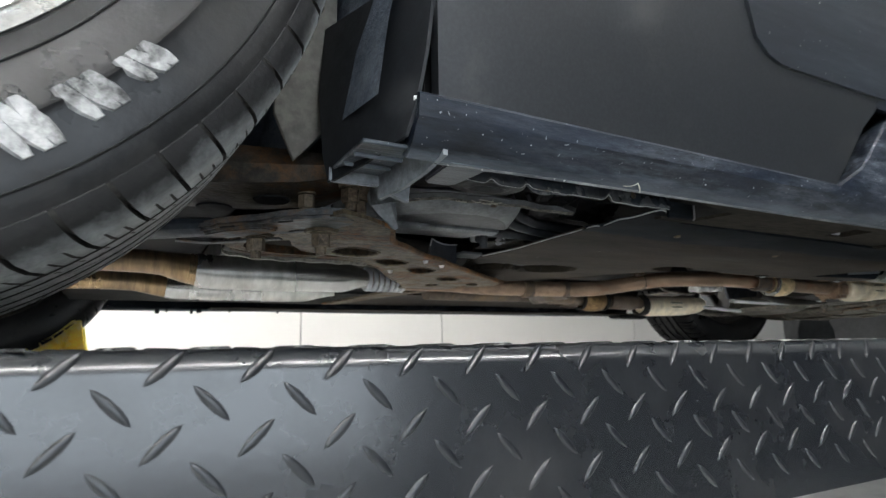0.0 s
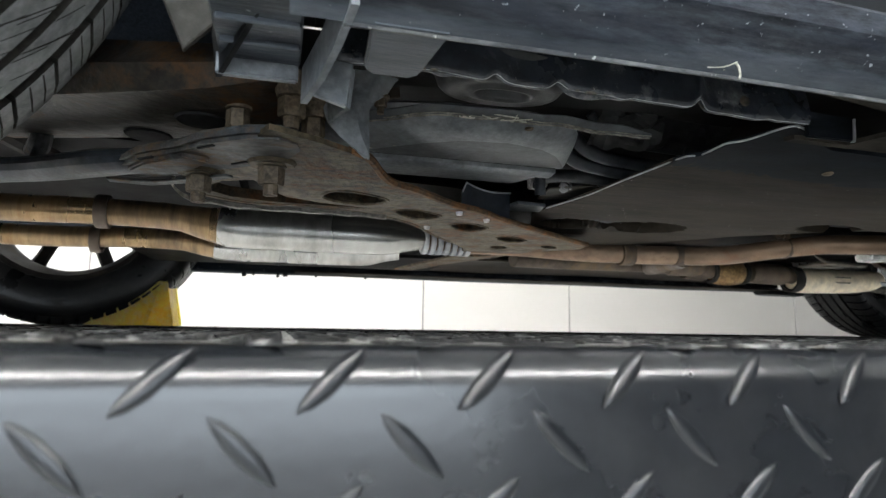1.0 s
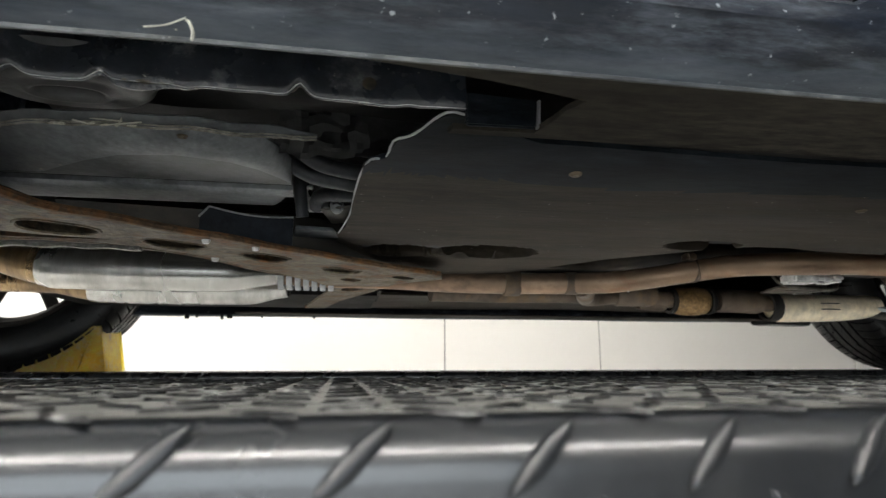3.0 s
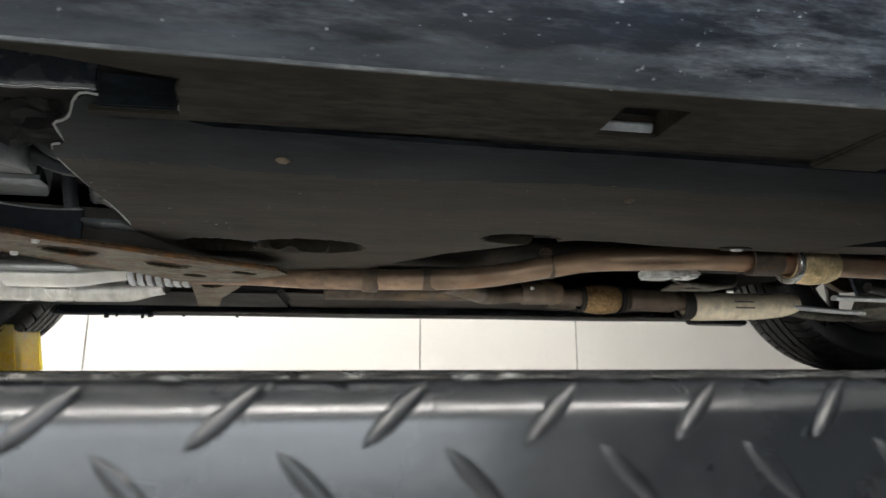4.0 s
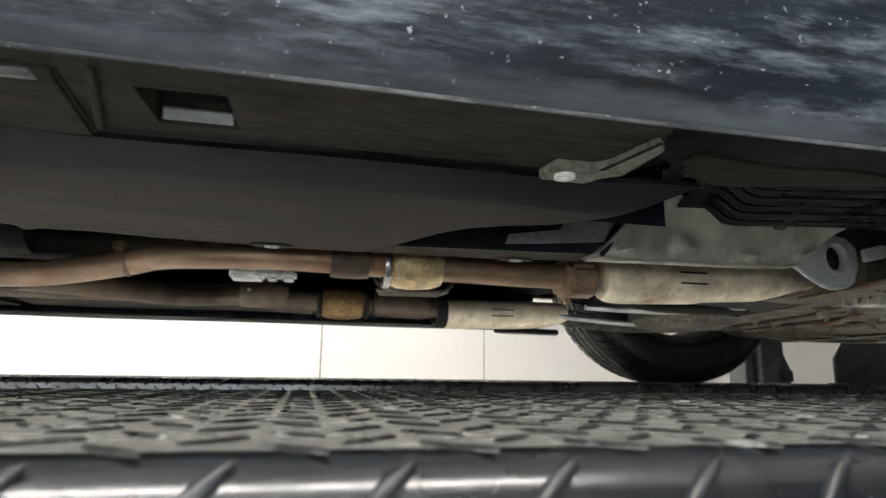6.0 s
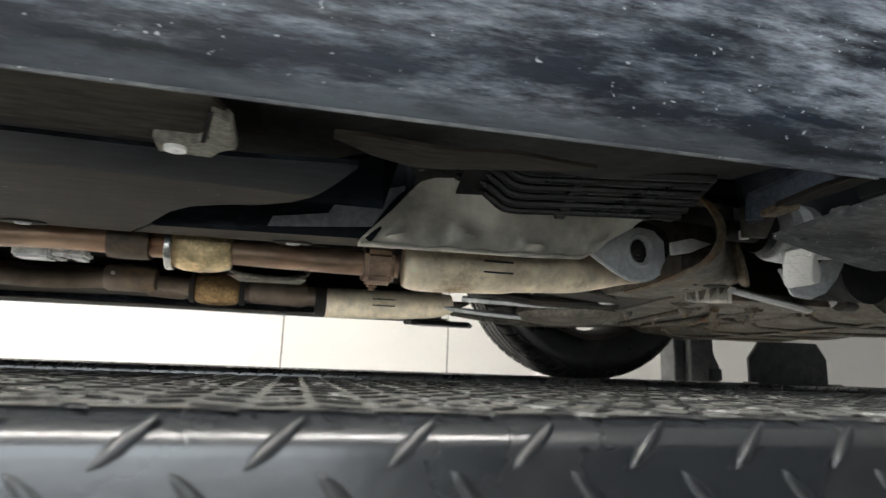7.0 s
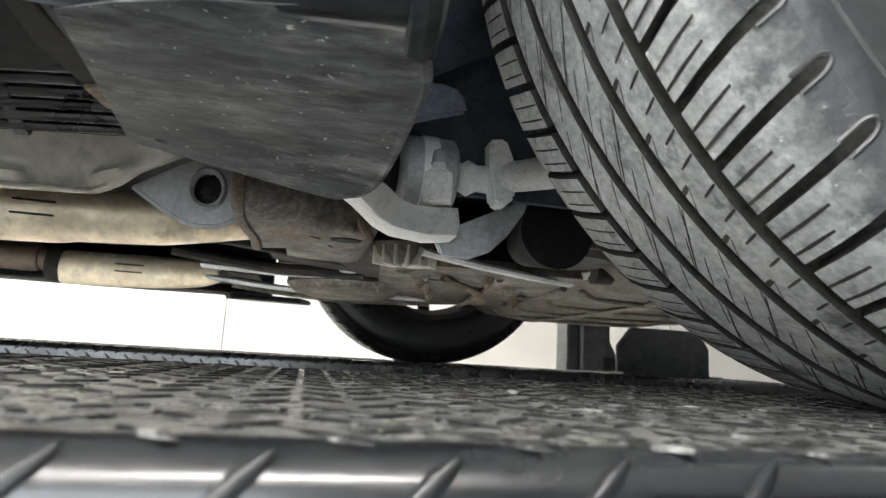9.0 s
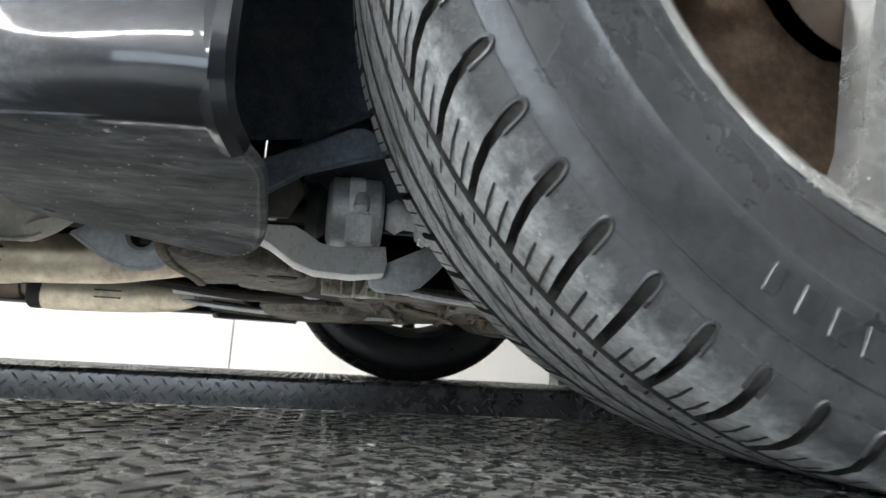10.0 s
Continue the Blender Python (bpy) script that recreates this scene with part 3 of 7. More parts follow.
# ---- the lift ----
def lug_mesh(points):
    """Raised almond lugs; each point: place, direction along the lug, normal."""
    verts, faces = [], []
    half, wide, tall = 0.0110, 0.0025, 0.0010
    ring = [(-1, 0), (-0.72, -0.62), (-0.3, -1), (0.3, -1), (0.72, -0.62), (1, 0), (0.72, 0.62), (0.3, 1), (-0.3, 1), (-0.72, 0.62)]
    m_ = len(ring)
    for p, d, n in points:
        s_ = n.cross(d)
        o = len(verts)
        for grow, narrow, up in ((1.0, 1.0, -0.0003), (0.95, 0.72, tall * 0.7), (0.8, 0.3, tall)):
            for u, v in ring:
                verts.append(p + d * (half * grow * u) + s_ * (wide * narrow * v) + n * up)
        for r in (0, m_):
            for k in range(m_):
                faces.append((o + r + k, o + r + (k + 1) % m_, o + r + m_ + (k + 1) % m_, o + r + m_ + k))
        faces.append(tuple(o + 2 * m_ + k for k in range(m_)))
    on_deck = [n.z > 0.9 for p, d, n in points]
    me = bpy.data.meshes.new("relief")
    me.from_pydata([tuple(v) for v in verts], [], faces)
    me.materials.append(LUG)
    me.materials.append(DECK_LUG)
    each = len(faces) // len(points)
    me.polygons.foreach_set("material_index", [1 if on_deck[i // each] else 0 for i in range(len(faces))])
    me.polygons.foreach_set("use_smooth", [True] * len(me.polygons))
    me.set_sharp_from_angle(angle=1.2)
    return me


RUN_Y0, RUN_Y1 = -0.132, 0.335
RUN_X0, RUN_X1 = -1.3, 3.9
RUN_H, FOLD = 0.107, 0.012


def fold_point(s_):
    """The sheet's outer face by the way s_ from the foot of the outer side, over the fold and across the deck."""
    side, arc = RUN_H - FOLD, FOLD * math.pi / 2
    if s_ < side:
        return RUN_Y0, -RUN_H + s_, (-1.0, 0.0)
    if s_ < side + arc:
        a = (s_ - side) / FOLD
        return RUN_Y0 + FOLD * (1 - math.cos(a)), -FOLD + FOLD * math.sin(a), (-math.cos(a), math.sin(a))
    return RUN_Y0 + FOLD + (s_ - side - arc), 0.0, (0.0, 1.0)


def runway(name_label, dy):
    rw = thing("lift_runway", name_label, "lift runway", "lift runways", at=(0, dy, 0))
    w = RUN_Y1 - RUN_Y0
    prof = [(RUN_Y0 + 0.02, -RUN_H + 0.004), (RUN_Y0 + 0.02, -RUN_H), (RUN_Y0, -RUN_H)]
    prof += [fold_point(RUN_H - FOLD + FOLD * math.pi / 2 * k / 8)[:2] for k in range(9)]
    prof += [(RUN_Y1 - FOLD * (1 - math.sin(math.pi / 2 * k / 8)) + 0, -FOLD * (1 - math.cos(math.pi / 2 * k / 8))) for k in range(9)]
    prof += [(RUN_Y1, -RUN_H), (RUN_Y1 - 0.02, -RUN_H), (RUN_Y1 - 0.02, -RUN_H + 0.004), (RUN_Y1 - 0.005, -RUN_H + 0.004)]
    prof += [(RUN_Y1 - 0.005, -FOLD - 0.004), (RUN_Y1 - FOLD - 0.004, -0.005), (RUN_Y0 + FOLD + 0.004, -0.005), (RUN_Y0 + 0.005, -FOLD - 0.004), (RUN_Y0 + 0.005, -RUN_H + 0.004)]
    bm = prism(prof, "x", RUN_X0, RUN_X1)
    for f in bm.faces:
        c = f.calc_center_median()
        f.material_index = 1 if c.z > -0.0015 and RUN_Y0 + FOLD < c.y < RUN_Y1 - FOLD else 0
    part("deck", bm, (PLATE, DECK), rw, "dark painted side and worn chequer deck, paled for wall sheen", smooth=0.7)
    part("end_plate", box_bm(RUN_X1, RUN_X1 + 0.008, RUN_Y0 + 0.004, RUN_Y1 - 0.004, -RUN_H, -0.004, 0.002), STOP, rw)
    part("end_plate", box_bm(RUN_X0 - 0.008, RUN_X0, RUN_Y0 + 0.004, RUN_Y1 - 0.004, -RUN_H, -0.004, 0.002), STOP, rw)
    return rw


near_run = runway("raised lift runway of dark chequer plate with rounded edge", 0.0)
far_run = runway("lift runway of chequer plate carrying the far wheels", 2 * MID_Y - (RUN_Y0 + RUN_Y1))


def lugs_on_runway():
    pts = []
    pitch, row = 0.037, 0.0152
    length = RUN_H - FOLD + FOLD * math.pi / 2 + (RUN_Y1 - RUN_Y0 - 2 * FOLD)
    start = RUN_H - FOLD + 0.0045
    k0 = -int(start / row)
    k = k0
    while start + k * row < length - 0.01:
        s_ = start + k * row
        if s_ > 0.012:
            y, z, n2 = fold_point(s_)
            n = Vector((0, n2[0], n2[1]))
            up = Vector((0, n2[1], -n2[0]))
            lean = 1 if k % 2 == 0 else -1
            d = (Vector((1, 0, 0)) * 0.72 + up * 0.72 * lean).normalized()
            off = 0.68 + (0.5 * pitch if k % 2 else 0.0)
            i0 = math.ceil((RUN_X0 - off + 0.02) / pitch)
            i1 = int((RUN_X1 - off - 0.02) / pitch)
            for i in range(i0, i1):
                pts.append((Vector((off + i * pitch, y, z)), d, n))
        k += 1
    return lug_mesh(pts)


LUGS = lugs_on_runway()
for run in (near_run, far_run):
    lug = new("chequer_relief", LUGS)
    lug.parent = run
    tagged(lug, "raised almond lugs of the chequer plate", kind="stuff")


# ---- the car ----
car = thing("car", "dark grey car with dirty black skirt and grimy underside", "car")


def tyre_block(bm, a0, a1, y0, y1, r0, r1, slant, steps=1):
    """One tread block between two angles and two widths; slant shifts the angle across the width."""
    ids = []
    for k in range(steps + 1):
        a = a0 + (a1 - a0) * k / steps
        for y, r in ((y0, r0), (y0, r1), (y1, r1), (y1, r0)):
            aa = a + slant * (y - y0)
            rr = r - 0.0025 * max(0.0, (abs(y) - 0.07) / 0.03) if r == r1 else r
            ids.append(bm.verts.new((rr * math.cos(aa), y, rr * math.sin(aa))))
    for k in range(steps):
        q = ids[4 * k:4 * k + 8]
        for i in range(3):
            bm.faces.new((q[i], q[i + 1], q[4 + i + 1], q[4 + i])).material_index = 1 if i == 1 else 2
    bm.faces.new(ids[0:4][::-1])
    bm.faces.new(ids[-4:])


def shoulder_block(bm, a0, a1, prof, slant):
    rows = []
    for a in (a0, (a0 + a1) / 2, a1):
        rows.append([bm.verts.new((r * math.cos(a - slant * (abs(y) - 0.052)), y, r * math.sin(a - slant * (abs(y) - 0.052)))) for y, r in prof])
    for p, q in zip(rows, rows[1:]):
        for i in range(len(prof) - 1):
            bm.faces.new((p[i], p[i + 1], q[i + 1], q[i])).material_index = 2 if i == 0 else (1 if i < 7 else 0)
    for row in (rows[0], rows[2]):
        low = [bm.verts.new((v.co.x * 0.976, v.co.y * 0.99, v.co.z * 0.976)) for v in row]
        for i in range(len(prof) - 1):
            bm.faces.new((row[i], row[i + 1], low[i + 1], low[i])).material_index = 2


def build_tyre(plain=False):
    """Axis along y, outer side at negative y; plain: a smoother shoulder."""
    R, W = TYRE_R, 0.112
    prof = [(0.219, -0.088), (0.226, -0.099), (0.245, -0.107), (0.265, -0.1105), (0.268, -0.1125), (0.272, -0.1105), (0.288, -0.111), (0.2975, -0.1093), (0.3045, -0.1078), (0.3105, -0.105), (0.3165, -0.0995), (0.3205, -0.092), (R - 0.0085, -0.082),
            (R - 0.008, 0.0), (R - 0.0085, 0.08), (0.316, 0.092), (0.308, 0.1015), (0.2975, 0.1085), (0.28, 0.1115), (0.25, 0.109), (0.23, 0.101), (0.219, 0.088), (0.228, 0.075), (0.228, -0.075)]
    mats = [0] * len(prof)
    for i in range(9, 15):
        mats[i] = 2
    bm = lathe(prof, 96, "y", mats=mats)
    for f in bm.faces:
        f.smooth = True
    ribs = bmesh.new()
    n = 68
    step = 2 * math.pi / n
    deep = R - 0.0095
    shoulder = [(-0.052, deep), (-0.052, R), (-0.074, R - 0.0008), (-0.09, R - 0.0042), (-0.0985, R - 0.0098), (-0.1032, R - 0.015), (-0.1056, R - 0.0195), (-0.1046, R - 0.021)]
    for k in range(n):
        a = k * step
        g = (0.003 if plain else 0.0056) / R
        shoulder_block(ribs, a, a + step - g, shoulder, 0.9)
        shoulder_block(ribs, a, a + step - g, [(-y, r) for y, r in shoulder], 0.9)
        for y0, y1 in ((-0.0435, -0.0215), (-0.0135, 0.0135), (0.0215, 0.0435)):
            tyre_block(ribs, a, a + step, y0, y1, deep, R, 0.0, 2)
    join(bm, ribs)
    # thin cuts in the blocks
    rng = random.Random(4)

    def thin_cut(a, slant, y0, y1, wide):
        pts = []
        for u in (0.0, 0.5, 1.0):
            y = y0 + (y1 - y0) * u
            aa = a + slant * (y - y0)
            r = R + 0.0003 - (0.0042 * max(0.0, (abs(y) - 0.076) / 0.014) if abs(y) > 0.076 else 0.0)
            w = wide * (1 - 0.6 * abs(u - 0.4)) / R
            pts.append([bm.verts.new((r * math.cos(aa + q), y, r * math.sin(aa + q))) for q in (-w, w)])
        for p, q in zip(pts, pts[1:]):
            f = bm.faces.new((p[0], p[1], q[1], q[0]))
            f.material_index = 2
    for k in range(n):
        a = k * step
        for u in (0.3, 0.62):
            thin_cut(a + step * u, 0.9, -0.0525, -0.078 - 0.006 * rng.random(), 0.0011)
            thin_cut(a + step * u, -0.9, 0.0525, 0.078 + 0.006 * rng.random(), 0.0008)
        for m_ in range(2):
            b = a + step * (m_ + rng.uniform(0.1, 0.3)) / 2
            thin_cut(b, 1.2, -0.0435, -0.0345 + 0.003 * rng.random(), 0.001)
            thin_cut(b + 0.02, 4.5, 0.0, 0.0135, 0.0009)
        thin_cut(a + 0.01, 1.5, -0.0215, -0.0275, 0.0019)
        thin_cut(a + 0.045, 6.5, -0.0215, -0.028, 0.0009)
        thin_cut(a + 0.02, 5.5, -0.0135, -0.004 + 0.004 * rng.random(), 0.001)
        thin_cut(a + 0.03, 5.0, 0.0215, 0.0335, 0.001)
        thin_cut(a + 0.06, 5.0, 0.0435, 0.034, 0.001)
        if k % 2:
            thin_cut(a + 0.03, 4.2, -0.0135, 0.0135, 0.0011)
            thin_cut(a + 0.05, 4.2, 0.0215, 0.0435, 0.0012)
    # rounded ends of the shoulder grooves, moulded into the sidewall
    for k in range(0 if plain else n):
        a = (k + 1) * step - 0.5 * 0.0056 / R
        pts = []
        for r, y, w in ((0.321, -0.0985, 1.0), (0.316, -0.1025, 1.0), (0.3125, -0.105, 0.9), (0.3102, -0.1062, 0.5), (0.3095, -0.1065, 0.0), (0.3102, -0.1062, -0.5), (0.3125, -0.105, -0.9), (0.316, -0.1025, -1.0), (0.321, -0.0985, -1.0)):
            aa = a - 0.9 * (abs(y) - 0.052) + 0.0115 * w
            pts.append(Vector((r * math.cos(aa), y, r * math.sin(aa))))
        tube(pts, 0.0011, 5, bm=bm, step=2)
    # raised ring and moulded bars on the outer sidewall
    for r, y, h in ((0.2975, -0.1092, 0.0011), (0.2385, -0.1043, 0.001)):
        lathe([(r - 0.0015, y + 0.001), (r, y - h), (r + 0.0015, y + 0.001)], 96, "y", bm=bm)
    for base in (0.4, 2.5, 4.6):
        for i in range(9):
            a = base + 0.058 * i
            m = Matrix.Rotation(-a, 4, "Y") @ Matrix.Translation((0.281, -0.1108, 0)) @ Matrix.Rotation(0.05, 4, "Z")
            box_bm(-0.007, 0.007, -0.0012, 0.001, -0.005, 0.005 if i % 3 else 0.002, 0.0006, 1, bm=bm, turn=m)
    return bm


def build_rim():
    prof = [(0.214, -0.092), (0.2225, -0.096), (0.224, -0.09), (0.213, -0.084), (0.205, -0.06), (0.2, 0.0), (0.203, 0.06), (0.214, 0.085), (0.222, 0.09), (0.221, 0.096), (0.209, 0.09), (0.196, 0.06), (0.192, 0.0), (0.196, -0.06), (0.205, -0.084)]
    bm = lathe(prof, 72, "y")
    hub = [(0.0005, -0.07), (0.03, -0.072), (0.034, -0.068), (0.066, -0.062), (0.072, -0.05), (0.07, -0.02), (0.0005, -0.02)]
    lathe(hub, 40, "y", bm=bm, closed=False)
    for k in range(7):
        a = 2 * math.pi * k / 7 + 0.3
        secs = []
        for r, y, w, t in ((0.055, -0.058, 0.026, 0.026), (0.09, -0.06, 0.02, 0.024), (0.14, -0.068, 0.0165, 0.022), (0.18, -0.078, 0.017, 0.02), (0.209, -0.084, 0.022, 0.018)):
            sec = []
            for u, v in ((-1, 0.5), (-0.75, -0.5), (0, -0.62), (0.75, -0.5), (1, 0.5), (0.6, 1), (-0.6, 1)):
                p = Vector((r, y + v * t * 0.6, u * w))
                sec.append(Matrix.Rotation(-a, 4, "Y") @ p)
            secs.append(sec)
        loft(secs, bm=bm)
    for k in range(5):
        a = 2 * math.pi * k / 5
        lathe([(0.0005, -0.066), (0.0075, -0.066), (0.0085, -0.06), (0.0085, -0.05), (0.0005, -0.05)], 8, "y", (0.05 * math.cos(a), 0, 0.05 * math.sin(a)), bm=bm, closed=False)
    return bm


def build_disc():
    bm = lathe([(0.07, -0.006), (0.148, -0.006), (0.15, -0.003), (0.15, 0.016), (0.148, 0.019), (0.075, 0.019), (0.07, 0.03), (0.0005, 0.03), (0.0005, 0.02), (0.06, 0.02), (0.068, 0.01)], 56, "y")
    return bm


def build_caliper():
    bm = None
    secs = []
    for y, dr in ((-0.045, 0.0), (-0.03, 0.008), (0.0, 0.012), (0.05, 0.01), (0.065, 0.0)):
        ring = []
        for r, k in ((0.098, 0), (0.098, 1), (0.098, 2), (0.098, 3), (0.165 + dr, 3), (0.17 + dr, 2), (0.17 + dr, 1), (0.165 + dr, 0)):
            a = 2.55 + k * 0.27
            ring.append((r * math.cos(a), y, r * math.sin(a)))
        secs.append(ring)
    return loft(secs, bm=bm)


TYRE_PARTS = {}


def wheel(axle_x, centre_y, steer, flip, spin, marks=(), dark=False, size=1.0):
    hub = part("wheel", lathe([(0.0005, 0.02), (0.05, 0.02), (0.06, 0.06), (0.03, 0.11), (0.0005, 0.11)], 24, "y", closed=False), DARK_STEEL, car, "dark wheel hub behind a silver alloy rim")
    for nm, fn, mt, lb in (("tyre", build_tyre, (RUBBER, TREAD, TYRE_GROOVE), "worn dusty tyre with grooved tread"), ("rim", build_rim, ALLOY, "dusty silver alloy rim"),
                           ("brake_disc", build_disc, DISC, "brown-stained brake disc"), ("brake_caliper", build_caliper, DARK_STEEL, "")):
        # dark wheels: the car's shade is put into tyre and rim colour
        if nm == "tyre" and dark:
            ob = part(nm, build_tyre(), (FRONT_RUBBER, FRONT_RUBBER, GROOVE), hub, "tyre coloured black for the car's shade", smooth=0.5)
        elif nm == "tyre" and marks:
            ob = part(nm, build_tyre(True), (FRONT_RUBBER, FRONT_TREAD, TYRE_GROOVE), hub, "dark glossy tyre with smudged white marks", smooth=0.5)
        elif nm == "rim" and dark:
            ob = part(nm, build_rim(), DARK_STEEL, hub, "alloy rim coloured near-black for the car's shade", smooth=0.5)
        elif nm not in TYRE_PARTS:
            ob = part(nm, fn(), mt, hub, lb, smooth=0.5)
            TYRE_PARTS[nm] = ob.data
        else:
            ob = new(nm, TYRE_PARTS[nm])
            ob.parent = hub
            if lb:
                tagged(ob, lb)
        if nm == "brake_disc" and dark:
            ob.scale = (0.66, 1, 0.66)
        if nm in ("tyre", "rim"):
            ob.rotation_euler = (0, spin, 0)
    for a, lean, half in marks:
        bm = bmesh.new()
        secs = []
        for k in range(7):
            u = -1 + k / 3
            r = 0.272 + half * u
            w = 0.0062 * (1 - 0.45 * u * u) / r
            aa = a + lean * u
            secs.append([(r * math.cos(q), y, r * math.sin(q)) for q, y in ((aa - w, -0.1095), (aa - w * 0.6, -0.1126), (aa + w * 0.6, -0.1126), (aa + w, -0.1095))])
        part("white_mark", loft(secs, bm=bm), MARK, hub, "smudged white mark on the sidewall")
    hub.matrix_local = Matrix.Translation((axle_x, centre_y, TYRE_R * size - 0.003)) @ Matrix.Rotation(steer + (math.pi if flip else 0), 4, "Z") @ Matrix.Scale(size, 4)
    return hub


wheel(0.268, 0.02, radians(4), False, 0.2, [(radians(c) + d, lean, h) for c, h in ((-62, 0.013), (-55, 0.014), (-47.5, 0.011), (-40.5, 0.009)) for d, lean in ((-0.03, 0.012), (0.0, 0.016), (0.026, 0.01))])
wheel(2.88, 0.02, 0.0, False, 0.462)
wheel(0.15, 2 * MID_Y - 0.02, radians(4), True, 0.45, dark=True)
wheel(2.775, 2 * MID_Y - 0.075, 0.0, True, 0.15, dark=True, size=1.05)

ARCH = 0.385


def arch_low(x, rest):
    """The lower edge of the painted side at x: the sill's top, or the wheel arch."""
    best = rest
    for cx in (FRONT_X + 0.088, REAR_X + 0.02):
        d = abs(x - cx)
        if d < ARCH:
            best = max(best, TYRE_R + math.sqrt(ARCH * ARCH - d * d))
    return best


def side_y(z):
    return -0.022 - 0.05 * math.sin(min(1.0, max(0.0, (z - 0.17) / 0.55)) * math.pi / 2)


def side_panel(name, x0, x1, zlow, ztop, label, mirror=False, corner=0.0, inset=0.0, mat=None):
    """A curved, painted body side panel with its edges turned in."""
    xs = [x0 + (x1 - x0) * k / 60 for k in range(61)]
    for cx in (FRONT_X + 0.088, REAR_X + 0.02):
        xs += [cx - ARCH + 0.0005, cx + ARCH - 0.0005, cx - ARCH * 0.995, cx + ARCH * 0.995]
    xs = sorted(x for x in set(xs) if x0 - 1e-6 <= x <= x1 + 1e-6)
    rows = 14
    one = bmesh.new()
    outer, inner = [], []
    for x in xs:
        low = arch_low(x, zlow(x) if callable(zlow) else zlow)
        if corner and x - x0 < corner:
            d = corner - (x - x0)
            low += corner - math.sqrt(max(0.0, corner * corner - d * d))
        col, col2 = [], []
        for r in range(rows + 1):
            z = low + (ztop - low) * (r / rows) ** 1.4
            y = side_y(z) + inset
            y2 = y + 0.012
            if mirror:
                y, y2 = 2 * MID_Y - y, 2 * MID_Y - y2
            col.append(one.verts.new((x, y, z)))
            col2.append(one.verts.new((x, y2, z + (0.002 if r == 0 else 0))))
        outer.append(col)
        inner.append(col2)
    for a, b, c, d in zip(outer, outer[1:], inner, inner[1:]):
        for r in range(rows):
            one.faces.new((a[r], b[r], b[r + 1], a[r + 1]))
            one.faces.new((c[r], c[r + 1], d[r + 1], d[r]))
        one.faces.new((a[0], c[0], d[0], b[0]))
        one.faces.new((a[rows], b[rows], d[rows], c[rows]))
    for a, c in ((outer[0], inner[0]), (outer[-1], inner[-1])):
        for r in range(rows):
            one.faces.new((a[r], a[r + 1], c[r + 1], c[r]))
    return part(name, one, mat or PAINT, car, label, smooth=0.8)


TOP_Z = 0.92
for mir in (False, True):
    side_panel("front_fender", -0.55, 1.3, lambda x: 0.176 if x < 1.21 else 0.176 + 0.112 * min(1.0, (x - 1.21) / 0.08), TOP_Z, "dark grey painted front fender", mir)
    side_panel("sill_panel", 1.3005, 2.362, 0.289, 0.4, "dark grey painted sill under a film of road dirt", mir, mat=DIRTY_PAINT)
    side_panel("door", 1.036, 2.32, 0.3005, TOP_Z, "dark grey painted door with a thin shut line", mir, corner=0.075, inset=-0.0045, mat=DIRTY_PAINT)
    side_panel("quarter_panel", 2.3255, 3.55, lambda x: 0.402 if x < 2.364 else (0.252 if x < 2.53 else 0.176), TOP_Z, "dark grey painted quarter panel round the rear wheel arch", mir, mat=CORNER_PAINT)

# roof of the underside: closes the car upwards
pan_edge = [(-0.5, 0.38), (0.7, 0.38), (0.72, 0.1), (2.36, 0.1), (2.4, 0.38), (3.3, 0.38), (3.3, 0.1), (3.5, 0.1)]
part("floor_pan", plate(pan_edge + [(x, 2 * MID_Y - y) for x, y in reversed(pan_edge)], [], lambda x, y: 0.245, 0.017), PAN, car, "black floor pan of the car")
part("body_deck", box_bm(-0.54, 3.54, -0.05, 2 * MID_Y + 0.05, TOP_Z - 0.004, TOP_Z + 0.03, 0.012), PAINT, car, "dark grey painted upper body")
part("inner_sill", box_bm(0.72, 2.34, 0.02, 0.1, 0.215, 0.3, 0.006), PAN, car)
part("inner_sill", box_bm(0.68, 0.72, -0.01, 0.1, 0.185, 0.3, 0.006), PAN, car)
part("inner_sill", box_bm(0.72, 2.34, 2 * MID_Y - 0.1, 2 * MID_Y - 0.02, 0.215, 0.3, 0.006), PAN, car)
part("bulkhead", box_bm(-0.54, -0.5, -0.03, 2 * MID_Y + 0.03, 0.2, TOP_Z, 0.006), PAN, car)
part("bulkhead", box_bm(3.5, 3.54, -0.03, 2 * MID_Y + 0.03, 0.2, TOP_Z, 0.006), PAN, car)


def arch_liner(cx, mirror, mat, label, width=0.36, reach=1.12):
    one = bmesh.new()
    rows = []
    for k in range(25):
        a = math.pi * (-0.12 + (reach + 0.12) * k / 24)
        r = 0.375 + 0.008 * math.sin(9 * a)
        sec = []
        for j in range(7):
            y = -0.01 + width * j / 6
            rr = r - 0.012 * math.sin(j / 6 * math.pi) - (0.03 if j == 6 else 0)
            yy = 2 * MID_Y - y if mirror else y
            sec.append((cx + rr * math.cos(a), yy, TYRE_R + rr * math.sin(a)))
        rows.append(sec)
    loft(rows, closed=False, bm=one)
    wall_ = [(cx + 0.375 * math.cos(math.pi * (-0.12 + 1.24 * k / 24)), TYRE_R + 0.375 * math.sin(math.pi * (-0.12 + 1.24 * k / 24))) for k in range(25)]
    y = 2 * MID_Y - width if mirror else width
    prism(wall_, "y", y, y + (-0.01 if mirror else 0.01), bm=one)
    return part("wheel_arch_liner", one, mat, car, label)


